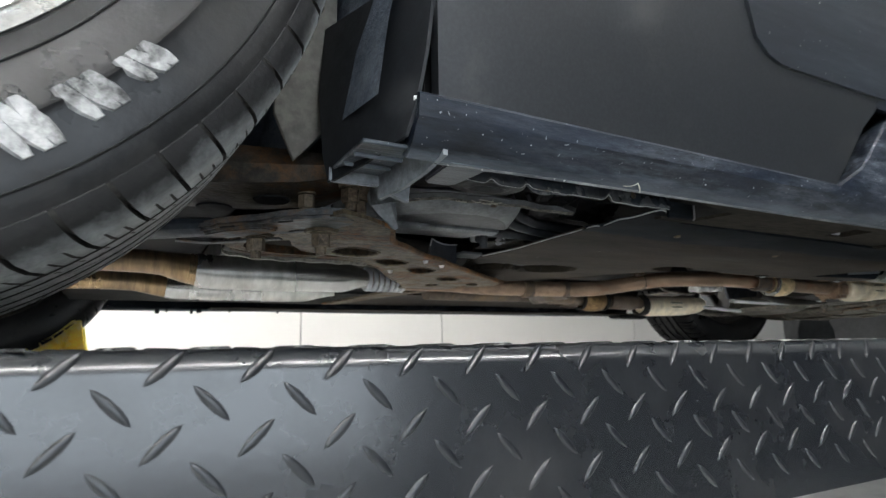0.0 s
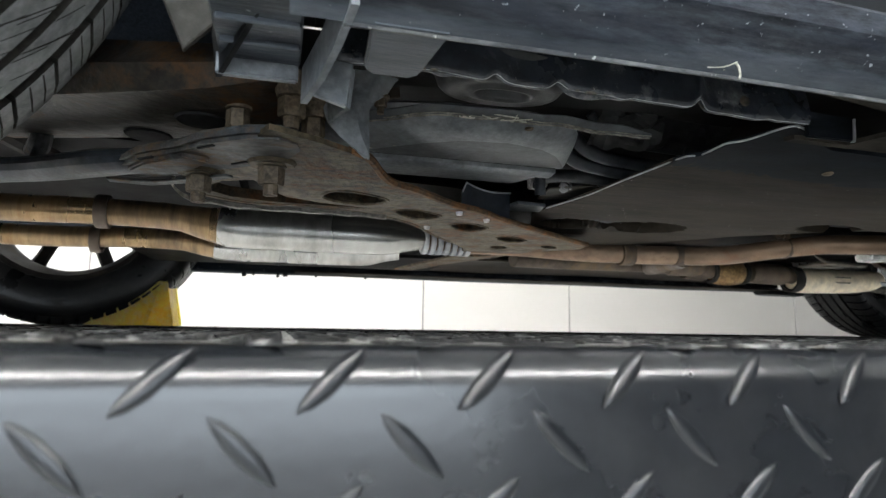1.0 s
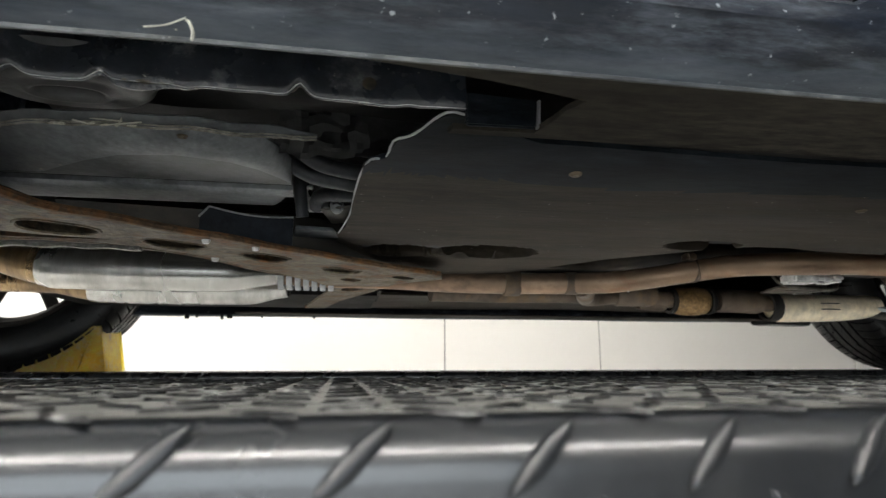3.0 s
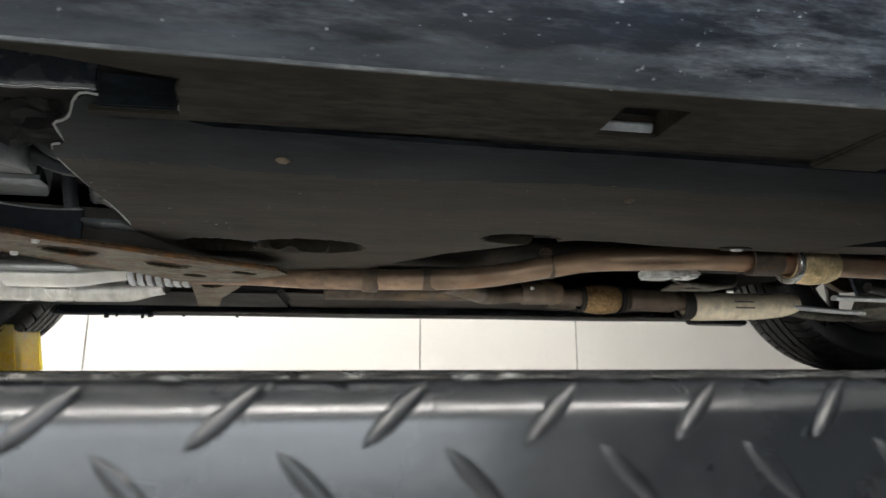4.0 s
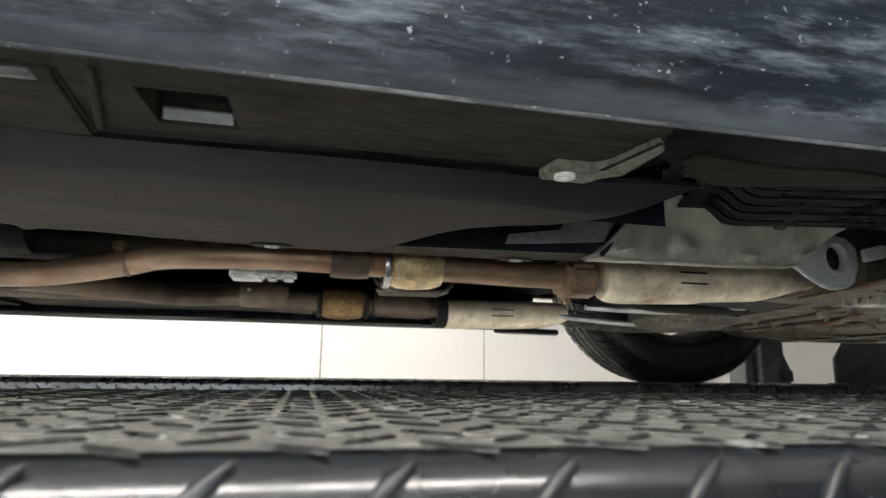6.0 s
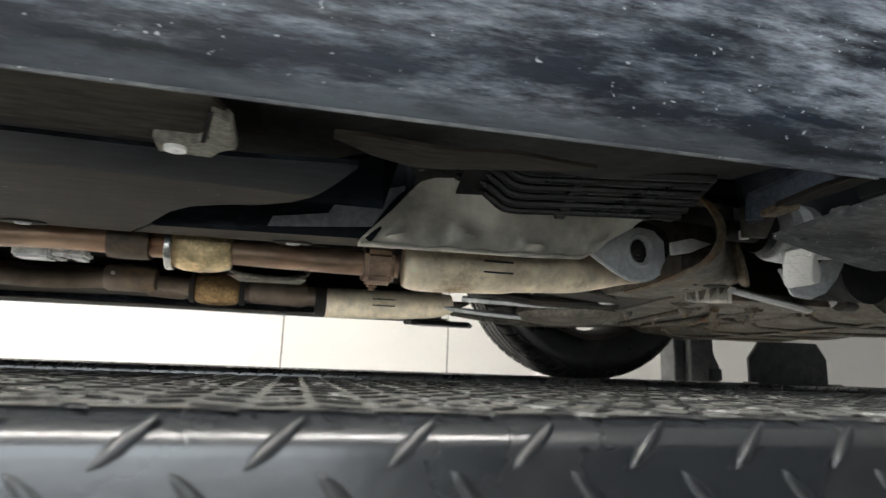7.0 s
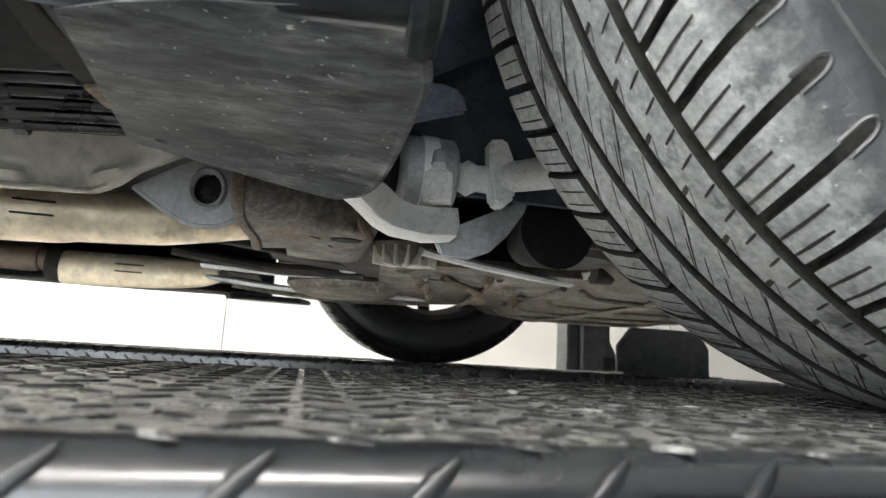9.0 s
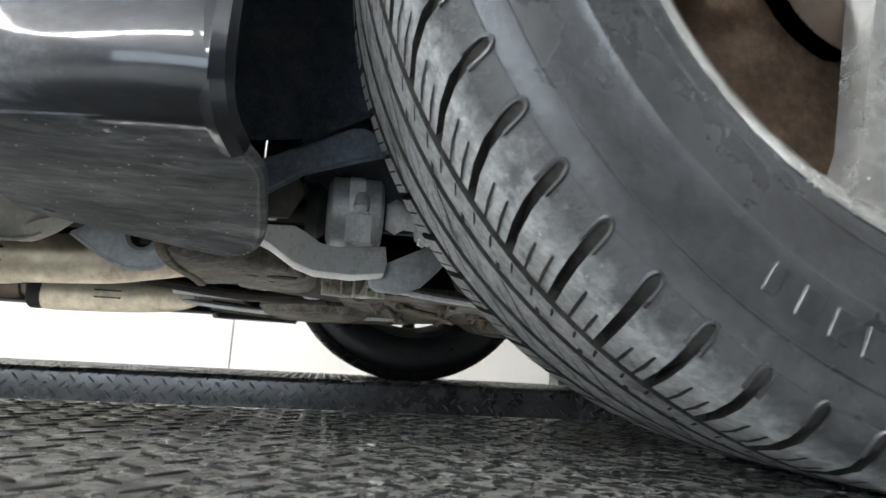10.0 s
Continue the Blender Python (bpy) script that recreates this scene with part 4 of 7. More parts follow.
for mir in (False, True):
    arch_liner(FRONT_X + 0.088, mir, FELT, "dark felt wheel arch liner")
    arch_liner(REAR_X + 0.02, mir, FELT, "dark felt wheel arch liner", reach=0.8)


# ---- sheets ----
def grid_sheet(x0, x1, nx, low, high, ny, height, thick):
    """A sheet between two edge curves y = low(x) and high(x)."""
    one = bmesh.new()
    bot, top = [], []
    for i in range(nx + 1):
        x = x0 + (x1 - x0) * i / nx
        ya, yb = low(x), high(x)
        rb, rt = [], []
        for j in range(ny + 1):
            y = ya + (yb - ya) * j / ny
            z = height(x, y)
            rb.append(one.verts.new((x, y, z)))
            rt.append(one.verts.new((x, y, z + thick)))
        bot.append(rb)
        top.append(rt)
    for i in range(nx):
        for j in range(ny):
            one.faces.new((bot[i][j], bot[i + 1][j], bot[i + 1][j + 1], bot[i][j + 1]))
            one.faces.new((top[i][j], top[i][j + 1], top[i + 1][j + 1], top[i + 1][j]))
        for j in (0, ny):
            one.faces.new((bot[i][j], top[i][j], top[i + 1][j], bot[i + 1][j]))
    for i in (0, nx):
        for j in range(ny):
            one.faces.new((bot[i][j], bot[i][j + 1], top[i][j + 1], top[i][j]))
    return one


def steps_y(pairs):
    def f(x):
        if x <= pairs[0][0]:
            return pairs[0][1]
        for (xa, ya), (xb, yb) in zip(pairs, pairs[1:]):
            if x <= xb:
                return ya + (yb - ya) * (x - xa) / (xb - xa)
        return pairs[-1][1]
    return f


# ---- side skirt ----
def skirt(mirror):
    def my(y):
        return 2 * MID_Y - y if mirror else y
    secs = []
    n = 34
    x_first = 0.4 if mirror else 0.665
    for k in range(n + 1):
        x = x_first + (2.362 - x_first) * k / n
        wob = 0.0012 * math.sin(x * 23) + 0.0008 * math.sin(x * 57)
        z0 = 0.1475 + 0.0008 * math.sin(x * 9)
        rise = min(1.0, max(0.0, (x - 1.22) / 0.14))
        rise = rise * rise * (3 - 2 * rise)
        top = 0.189 - 0.010 * min(1, max(0, (x - 0.7) / 0.6)) + 0.117 * rise
        mids = [(side_y(z0 + 0.02 + (top - z0 - 0.02) * u) - 0.003, z0 + 0.02 + (top - z0 - 0.02) * u) for u in (0.25, 0.5, 0.75)]
        prof = [(0.0, z0), (-0.006 + wob, z0 + 0.002), (-0.014 + wob, z0 + 0.009), (-0.0205 + wob, z0 + 0.02), *mids, (side_y(top) - 0.003, top), (side_y(top) - 0.001, top + 0.003), (side_y(top) + 0.014, top + 0.003),
                (-0.004, top - 0.004), (0.004, z0 + 0.012), (0.006, z0 + 0.004)]
        secs.append([(x, my(y), z) for y, z in prof])
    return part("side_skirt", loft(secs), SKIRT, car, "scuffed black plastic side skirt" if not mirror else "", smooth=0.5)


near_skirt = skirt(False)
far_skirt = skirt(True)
part("edge_strip", tube([(0.69 + 0.06 * k, 0.001, 0.1474 + 0.0008 * math.sin((0.69 + 0.06 * k) * 9)) for k in range(28)], 0.0016, 6, step=2), FAIRING, near_skirt, "chalky worn lower edge")


def slot_loop(cx, cy, lx, ly, skew):
    return [(cx - lx - skew, cy - ly), (cx + lx - skew * 0.4, cy - ly), (cx + lx + skew * 0.2, cy + ly), (cx - lx + skew * 0.2, cy + ly)]


SLOTS = [slot_loop(1.3625, 0.048, 0.0205, 0.0215, 0.001), slot_loop(1.634, 0.054, 0.021, 0.023, 0.002)]
outer = [(0.965, 0.004), (1.5, 0.004), (1.886, 0.004), (1.893, 0.03), (1.889, 0.086), (1.878, 0.092), (1.6, 0.09), (1.3, 0.09), (1.13, 0.0905), (1.034, 0.0915), (1.036, 0.0835), (1.086, 0.083), (1.0915, 0.06), (1.093, 0.047), (1.099, 0.033), (1.075, 0.026), (1.047, 0.0185), (1.0, 0.0095)]
under = part("skirt_underside", plate(outer, SLOTS, lambda x, y: 0.1485 + 0.002 * y / 0.09, 0.0035, rim=0.012), SILL_UNDER, near_skirt, "dusty brown underside with square slots")
for sl in SLOTS:
    cx, cy = sum(p[0] for p in sl) / 4, sum(p[1] for p in sl) / 4
    bm = prism([(cy + 0.0185, 0.158), (cy + 0.0222, 0.1518), (cy + 0.0235, 0.1535), (cy + 0.0205, 0.16)], "x", cx - 0.019, cx + 0.019, 0.0008, 1)
    part("slot_ramp", bm, FACET, near_skirt, "smooth pale blue-grey ramp inside the slot")
# the jacking pad between the slots
bm = prism([(1.518, 0.012), (1.582, 0.018), (1.576, 0.098), (1.52, 0.098)], "z", 0.1462, 0.152, 0.002, 2)
part("jacking_pad", bm, SILL_UNDER, near_skirt)
bm = box_bm(1.535, 1.572, 0.018, 0.028, 0.1452, 0.147, 0.0008, 1)
part("pad_plate", bm, FAIRING, near_skirt, "pale worn strip on the jacking pad")
bm = prism([(1.58, 0.083), (1.584, 0.083), (1.6, 0.014), (1.596, 0.014)], "z", 0.1455, 0.1495, 0.001, 1)
part("pad_rib", bm, SILL_UNDER, near_skirt)
# end tab with its screw
bm = prism([(1.846, 0.072), (1.872, 0.072), (1.879, 0.062), (1.886, 0.022), (1.896, 0.032), (1.895, 0.078), (1.885, 0.086), (1.877, 0.1), (1.844, 0.098)], "z", 0.1445, 0.152, 0.0012, 2)
tab = part("skirt_tab", bm, LIP_DUST, near_skirt, "dusty grey end tab")
part("screw", hexbolt((1.857, 0.085, 0.1445), 0.0048, 0.004), BRIGHT, near_skirt)
part("tab_groove", prism([(1.874, 0.07), (1.877, 0.07), (1.888, 0.02), (1.885, 0.02)], "z", 0.1438, 0.1446, 0.0002, 1), GROOVE, near_skirt)
# sill's bottom seam behind the skirt
bm = plate([(1.9, 0.012), (2.352, 0.012), (2.352, 0.06), (1.9, 0.06)], [], lambda x, y: 0.166 + 0.1 * y, 0.003)
part("sill_seam", bm, PAN, car)
bm = plate([(0.72, 0.01), (1.08, 0.01), (1.08, 0.07), (0.72, 0.07)], [], lambda x, y: 0.19, 0.003)
part("sill_seam", bm, BLACK, car)

# pinch-weld flange: two plies of sheet with a dented lower edge that gapes at one spot
def weld_low(x):
    return 0.1632 - 0.016 * max(0.0, x - 0.84) + 0.0004 * math.sin(x * 61) + 0.0003 * math.sin(x * 143) + 0.0052 * math.exp(-((x - 0.795) / 0.0055) ** 2) + 0.0048 * math.exp(-((x - 0.839) / 0.005) ** 2) \
        - 0.0016 * math.exp(-((x - 0.885) / 0.006) ** 2) - 0.001 * math.exp(-((x - 0.936) / 0.008) ** 2) + 0.0058 * math.exp(-((x - 0.946) / 0.0042) ** 2) + 0.0012 * math.exp(-((x - 1.008) / 0.005) ** 2)


def weld_gape(x):
    return 0.0036 * math.exp(-((x - 0.858) / 0.016) ** 2) + 0.002 * math.exp(-((x - 0.758) / 0.006) ** 2)


def weld_ply(depth, drop):
    rows = []
    for k in range(141):
        x = 0.69 + (1.042 - 0.69) * k / 140
        low = weld_low(x) - drop * weld_gape(x)
        y = 0.077 + 0.002 * math.sin(x * 40) - 0.004 * math.exp(-((x - 0.945) / 0.008) ** 2) + depth + depth * 260 * weld_gape(x) * 0.4
        rows.append([(x, y - 0.0005, low), (x, y - 0.0024, low + 0.003), (x, y - 0.0018, low + 0.012), (x, y + 0.002, low + 0.03), (x, y + 0.012, low + 0.06), (x, y + 0.0135, low + 0.06), (x, y + 0.0035, low + 0.03), (x, y, low + 0.012), (x, y + 0.0008, low)])
    return rows


front_ply = weld_ply(0.0, 0.0)
flange = part("pinch_weld", loft(front_ply), FLANGE, car, "chipped and dented black sill seam", smooth=0.9)
part("rear_ply", loft(weld_ply(0.0026, 1.0)), FLANGE, flange, smooth=0.9)
part("flange_edge", tube([(s_[0][0], s_[0][1] + 0.0004, s_[0][2]) for s_ in front_ply], 0.0004, 5, smooth=False), GREY_METAL, flange, "bare worn edge")
for x0, x1 in ((0.742, 0.764), (0.846, 0.879), (0.94, 0.953)):
    part("bare_fold", tube([(x0 + (x1 - x0) * k / 10, 0.0772 + 0.002 * math.sin((x0 + (x1 - x0) * k / 10) * 40), weld_low(x0 + (x1 - x0) * k / 10) + 0.0008) for k in range(11)], [0.0003, 0.001, 0.0013, 0.001, 0.0012, 0.0015, 0.0012, 0.0009, 0.0012, 0.001, 0.0003], 6, smooth=False), SUBFRAME, flange, "bent bare metal fold")
part("rust_spot", lathe([(0.0005, -0.0006), (0.003, -0.0004), (0.0042, 0.0004), (0.0005, 0.0008)], 9, "y", (0.985, 0.0745, 0.171), closed=False), RUST, flange, "rust-coloured spot")
part("flange_cap", prism([(1.0425, 0.151), (1.086, 0.1515), (1.0875, 0.17), (1.0425, 0.172)], "y", 0.0775, 0.081, 0.001, 2), COVER_CLEAN, flange, "smooth blue-black plastic end cap")
part("cap_edge", prism([(1.0865, 0.151), (1.0885, 0.151), (1.0895, 0.17), (1.0875, 0.17)], "y", 0.0768, 0.0812, 0.0006, 1), GREY_METAL, flange, "pale cut end of the cap")

# pressed dish with the oval drain hole
rings = []
for rx, ry, z in ((0.0175, 0.0065, 0.181), (0.0185, 0.0078, 0.1705), (0.0205, 0.0098, 0.1678), (0.0235, 0.0122, 0.1675), (0.0262, 0.0148, 0.1692), (0.0305, 0.018, 0.1698), (0.037, 0.0215, 0.1688), (0.0425, 0.026, 0.1706), (0.046, 0.03, 0.1745), (0.049, 0.034, 0.185)):
    rings.append([(x, y, z) for x, y in oval(0.811, 0.1105, rx, ry, 36, 0.0, 2.3)])
part("drain_dish", loft(rings, caps=False), DISH, car, "dark pressed dish with an oval drain hole", smooth=0.9)
part("sill_floor", grid_sheet(0.70, 1.09, 40, lambda x: 0.079, lambda x: 0.165, 10, lambda x, y: 0.1895 + 0.004 * math.sin(x * 38) * math.sin(y * 60), 0.003), PAN, car)
part("floor_hole", lathe([(0.0005, -0.001), (0.009, -0.001), (0.0105, 0.001), (0.0005, 0.001)], 16, "z", (0.925, 0.118, 0.186), closed=False), GROOVE, car)


# ---- front: moulded box, lips and hoses ----
box_near = steps_y([(0.69, 0.196), (0.716, 0.187), (0.735, 0.176), (0.755, 0.169), (0.78, 0.164), (0.81, 0.162), (0.856, 0.162), (0.875, 0.166), (0.889, 0.172), (0.9, 0.179), (0.91, 0.188), (0.917, 0.199), (0.922, 0.211), (0.926, 0.225), (0.928, 0.24)])
box_flat = steps_y([(0.69, 0.252), (0.735, 0.252), (0.755, 0.236), (0.78, 0.217), (0.811, 0.2), (0.85, 0.195), (0.885, 0.204), (0.905, 0.219), (0.918, 0.236), (0.928, 0.252)])
secs = []
for k in range(61):
    x = 0.69 + 0.238 * (1 - (1 - k / 60) ** 1.6)
    a, f, e = box_near(x), box_flat(x), 0.2585
    end = 0.335 - 0.06 * max(0.0, (x - 0.905) / 0.023) ** 1.3
    ring = [(a + 0.03, 0.184), (a + 0.004, 0.1815), (a, 0.1785), (a + 0.1 * (f - a), 0.1745), (a + 0.28 * (f - a), 0.1705), (a + 0.5 * (f - a), 0.1668), (a + 0.75 * (f - a), 0.1638), (f, 0.1625),
            (e - 0.004, 0.1622), (e, 0.1632), (e + 0.0012, 0.166), (e + 0.0018, 0.176), (e + 0.0095, 0.176), (e + 0.0105, 0.166), (e + 0.012, 0.1622), (e + 0.0165, 0.1602), (e + 0.026, 0.1598),
            (e + 0.04 * (end - e) / 0.08, 0.1612), (end - 0.003, 0.164), (end, 0.168), (end, 0.184)]
    secs.append([(x, y, z) for y, z in ring])
bm = loft(secs)
wide = len(secs[0])
# flat underside a darker grey; gap above the ledge coloured black for its shade
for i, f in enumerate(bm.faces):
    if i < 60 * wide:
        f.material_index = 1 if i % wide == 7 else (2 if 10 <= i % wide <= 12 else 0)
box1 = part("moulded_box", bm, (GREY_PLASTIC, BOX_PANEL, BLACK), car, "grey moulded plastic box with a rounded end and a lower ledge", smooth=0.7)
part("box_spot", lathe([(0.0005, -0.001), (0.0032, -0.0008), (0.004, 0.0006), (0.0005, 0.001)], 9, "z", (0.859, 0.1735, 0.1692), closed=False), RUST, box1, "rust-coloured spot")
for x, y, z in ((0.738, 0.245, 0.1628), (0.757, 0.232, 0.1628), (0.71, 0.232, 0.166)):
    part("box_chip", lathe([(0.0003, -0.0006), (0.0011, -0.0004), (0.0013, 0.0004), (0.0003, 0.0006)], 7, "z", (x, y, z), closed=False), FIBRE, box1)

# thin upper lip, frayed at one spot
lip_y = steps_y([(0.7, 0.181), (0.72, 0.174), (0.738, 0.168), (0.758, 0.15), (0.792, 0.141), (0.81, 0.138), (0.852, 0.1405), (0.882, 0.142), (0.955, 0.1445)])
rng = random.Random(7)
secs = []
for k in range(64):
    x = 0.705 + (0.953 - 0.705) * k / 63
    y = lip_y(x)
    z = 0.1626 + 0.0007 * math.sin(x * 60) + 0.0006 * math.sin(x * 131) - 0.0016 * max(0.0, 1 - (x - 0.705) / 0.02)
    w = 1.0 if x < 0.925 else 1.0 - 0.6 * (x - 0.925) / 0.028
    secs.append([(x, y, z - 0.0012), (x, y - 0.003 * w, z + 0.0004), (x, y - 0.006 * w, z + 0.0018 * w), (x, y - 0.008 * w, z + 0.0038 * w), (x, y - 0.0075 * w, z + 0.0048 * w), (x, y - 0.005 * w, z + 0.0034 * w), (x, y - 0.002 * w, z + 0.002), (x, y + 0.001, z + 0.001)])
lip = part("panel_lip", loft(secs), BOX_PANEL, car, "thin frayed panel lip", smooth=0.9)
for name_, shift, rad in (("lip_edge", 0.0, 0.001), ("lip_edge", 0.0022, 0.0007)):
    part(name_, tube([(s_[0][0], s_[0][1] - shift, s_[0][2] + 0.4 * shift + 0.0004 * rng.uniform(-1, 1)) for s_ in secs[8 if shift else 0:]], rad, 5, smooth=False), LIP_DUST, lip, "pale dusty edge")
for j in range(9):
    x = 0.79 + 0.0055 * j + rng.uniform(-0.002, 0.002)
    y = lip_y(x)
    part("lip_fray", tube([(x, y, 0.1618), (x + rng.uniform(-0.006, 0.01), y - 0.003, 0.1612 + rng.uniform(-0.002, 0.003)), (x + rng.uniform(-0.012, 0.022), y - 0.005, 0.1615 + rng.uniform(-0.003, 0.004))], 0.00055, 5), FIBRE, lip)
# side bracket with the pale daub: a curved blade and a web back to the end cap
secs = []
for z, x0, x1, y in ((0.197, 0.686, 0.752, 0.150), (0.186, 0.686, 0.742, 0.1485), (0.176, 0.687, 0.7365, 0.147), (0.169, 0.688, 0.7275, 0.146), (0.163, 0.689, 0.7235, 0.1455), (0.155, 0.691, 0.7235, 0.1455), (0.147, 0.695, 0.724, 0.146), (0.139, 0.703, 0.7245, 0.147), (0.132, 0.714, 0.725, 0.1485), (0.1265, 0.7215, 0.7255, 0.15)):
    m_ = x1 - 0.3 * (x1 - x0)
    secs.append([(x0, y + 0.002, z), (m_, y - 0.001, z), (x1 - 0.002, y + 0.0035, z), (x1, y + 0.006, z), (x1 - 0.002, y + 0.008, z), (m_, y + 0.003, z), (x0, y + 0.006, z)])
sb = part("side_bracket", loft(secs), GREY_PLASTIC, car, "grey plastic bracket with a pale daub", smooth=0.7)
part("bracket_web", loft([[(0.7, 0.074, 0.133), (0.7025, 0.076, 0.158), (0.7045, 0.078, 0.158), (0.702, 0.076, 0.133)], [(0.698, 0.11, 0.142), (0.7015, 0.112, 0.178), (0.7035, 0.112, 0.178), (0.7, 0.11, 0.142)], [(0.694, 0.147, 0.148), (0.69, 0.149, 0.19), (0.692, 0.15, 0.19), (0.696, 0.148, 0.148)]]), GREY_PLASTIC, sb)
part("daub", tube([(0.7025, 0.144, 0.1645), (0.7048, 0.1436, 0.168), (0.7075, 0.1436, 0.1715), (0.7072, 0.1436, 0.176), (0.7088, 0.144, 0.179)], [0.0006, 0.0022, 0.0013, 0.002, 0.0005], 7), FIBRE, sb, "pale daub")
part("bolt", hexbolt((0.7325, 0.158, 0.1765), 0.0048, 0.014), BOLT, sb, "corroded stud")
part("bolt_tab", prism([(0.725, 0.172), (0.748, 0.178), (0.747, 0.186), (0.725, 0.186)], "y", 0.159, 0.163, 0.001, 1), DARK_STEEL, sb)
# hoses and connector behind the cover's edge
for pts, r in (([(0.93, 0.2, 0.2), (0.945, 0.205, 0.187), (0.965, 0.21, 0.1825), (1.0, 0.212, 0.1785), (1.08, 0.21, 0.176)], 0.0042), ([(0.925, 0.235, 0.205), (0.934, 0.238, 0.192), (0.945, 0.24, 0.181), (0.965, 0.242, 0.1745), (1.0, 0.245, 0.172), (1.1, 0.25, 0.17)], 0.0068),
               ([(0.925, 0.25, 0.18), (0.945, 0.255, 0.171), (0.97, 0.257, 0.167), (1.0, 0.26, 0.165), (1.08, 0.27, 0.163)], 0.0066), ([(0.945, 0.352, 0.17), (0.9475, 0.335, 0.1745), (0.956, 0.315, 0.1725), (0.972, 0.3, 0.169), (1.0, 0.29, 0.166), (1.08, 0.28, 0.163)], 0.0072),
               ([(0.93, 0.31, 0.22), (0.931, 0.312, 0.18), (0.934, 0.318, 0.15)], 0.006)):
    part("hose", tube(pts, r, 12), HOSE, car, "black rubber hose")
bm = box_bm(0.936, 0.956, 0.349, 0.36, 0.1655, 0.1715, 0.0015)
box_bm(0.936, 0.9405, 0.347, 0.36, 0.17, 0.179, 0.0012, bm=bm)
box_bm(0.9525, 0.957, 0.347, 0.36, 0.168, 0.1745, 0.0012, bm=bm)
conn = part("connector", bm, WHITE, car, "small white cable connector")
part("latch", tube([(0.937, 0.352, 0.18), (0.9345, 0.348, 0.183), (0.936, 0.344, 0.187), (0.941, 0.343, 0.187)], 0.0022, 6), WHITE, conn)
part("cable", tube([(0.942, 0.357, 0.173), (0.934, 0.345, 0.19), (0.935, 0.3, 0.21)], 0.0035, 8), LINE, conn)
part("clip", lathe([(0.0005, 0.0), (0.004, 0.0), (0.0055, 0.002), (0.0055, 0.006), (0.0035, 0.0075), (0.0005, 0.006)], 10, "y", (0.966, 0.322, 0.162), closed=False), GREY_METAL, conn, "round grey clip")
part("clip_hoop", tube([(0.961, 0.32, 0.159), (0.9605, 0.32, 0.165), (0.966, 0.32, 0.1685), (0.9715, 0.32, 0.165), (0.971, 0.32, 0.159)], 0.0012, 6), GREY_METAL, conn)
part("grey_shelf", prism([(0.95, 0.33), (0.995, 0.305), (1.02, 0.33), (1.0, 0.37), (0.96, 0.385)], "z", 0.1605, 0.163, 0.0008, 1), LINER, car, "dull khaki shelf behind the hoses")
part("dark_shelf", prism([(0.925, 0.36), (0.962, 0.365), (0.97, 0.4), (0.92, 0.4)], "z", 0.148, 0.152, 0.001, 1), BOX_PANEL, car)
# upright strap bracket with a rolled top edge
secs = []
for k in range(13):
    u = k / 12
    x, y = 0.843 + 0.078 * u, 0.312 + 0.064 * u + 0.006 * math.sin(u * math.pi)
    top = 0.1568 + 0.006 * u - 0.003 * math.sin(u * math.pi) - 0.012 * max(0.0, 1 - u / 0.08) ** 2
    secs.append([(x, y, 0.128), (x, y - 0.001, top - 0.004), (x, y - 0.0035, top), (x, y - 0.0025, top + 0.0015), (x, y + 0.002, top), (x, y + 0.003, 0.128)])
strap = part("bracket_strap", loft(secs), STRAP_DARK, car, "blue-black upright strap bracket", smooth=0.8)
part("strap_rim", tube([s_[2] for s_ in secs], 0.001, 6, smooth=False), GREY_METAL, strap, "pale worn rim")
# crumpled insulation
one = bmesh.new()
grid = []
for i in range(27):
    u = i / 26
    row_ = []
    for j in range(15):
        v = j / 14
        x = 0.925 + 0.13 * u
        p = Vector((x * 46, v * 4.2, 1.7))
        q = noise.noise(p) * 0.009 + noise.noise(p * 2.3) * 0.005
        row_.append(one.verts.new((x + noise.noise(p + Vector((9, 3, 1))) * 0.004, 0.15 + 0.045 * v + q, 0.206 - 0.038 * v + noise.noise(p * 1.4 + Vector((3, 8, 2))) * 0.006)))
    grid.append(row_)
for i in range(26):
    for j in range(14):
        one.faces.new((grid[i][j], grid[i + 1][j], grid[i + 1][j + 1], grid[i][j + 1]))
bmesh.ops.solidify(one, geom=one.faces[:], thickness=0.002)
part("torn_insulation", one, DISH, car, "crumpled black insulation", smooth=0.35)

# front end of the skirt: ribbed end cap and brackets
part("cap_floor", box_bm(0.628, 0.672, -0.004, 0.07, 0.153, 0.157, 0.001, 1), SKIRT, near_skirt)
bm = box_bm(0.626, 0.671, 0.0685, 0.0745, 0.1435, 0.157, 0.0012, 2)
for y in (0.018, 0.042):
    part("cap_rib", box_bm(0.63, 0.671, y, y + 0.003, 0.15, 0.154, 0.0008, 1), SKIRT, near_skirt)
cap = part("skirt_end_cap", bm, GREY_PLASTIC, near_skirt, "grey ribbed plastic end cap behind the wheel")
secs = [[(x + dx, y, z) for dx in (0.0, 0.003) for x, y, z in (row if dx == 0 else row[::-1])] for row in
        ([(0.626, 0.0745, 0.143), (0.642, 0.03, 0.149), (0.659, -0.012, 0.16)], [(0.622, 0.078, 0.17), (0.643, 0.025, 0.176), (0.664, -0.022, 0.184)],
         [(0.622, 0.09, 0.23), (0.648, 0.025, 0.23), (0.672, -0.026, 0.23)], [(0.63, 0.1, 0.3), (0.655, 0.025, 0.3), (0.678, -0.034, 0.3)])]
part("cap_wall", loft(secs), BLACK, near_skirt, "glossy black arch edge", smooth=0.9)
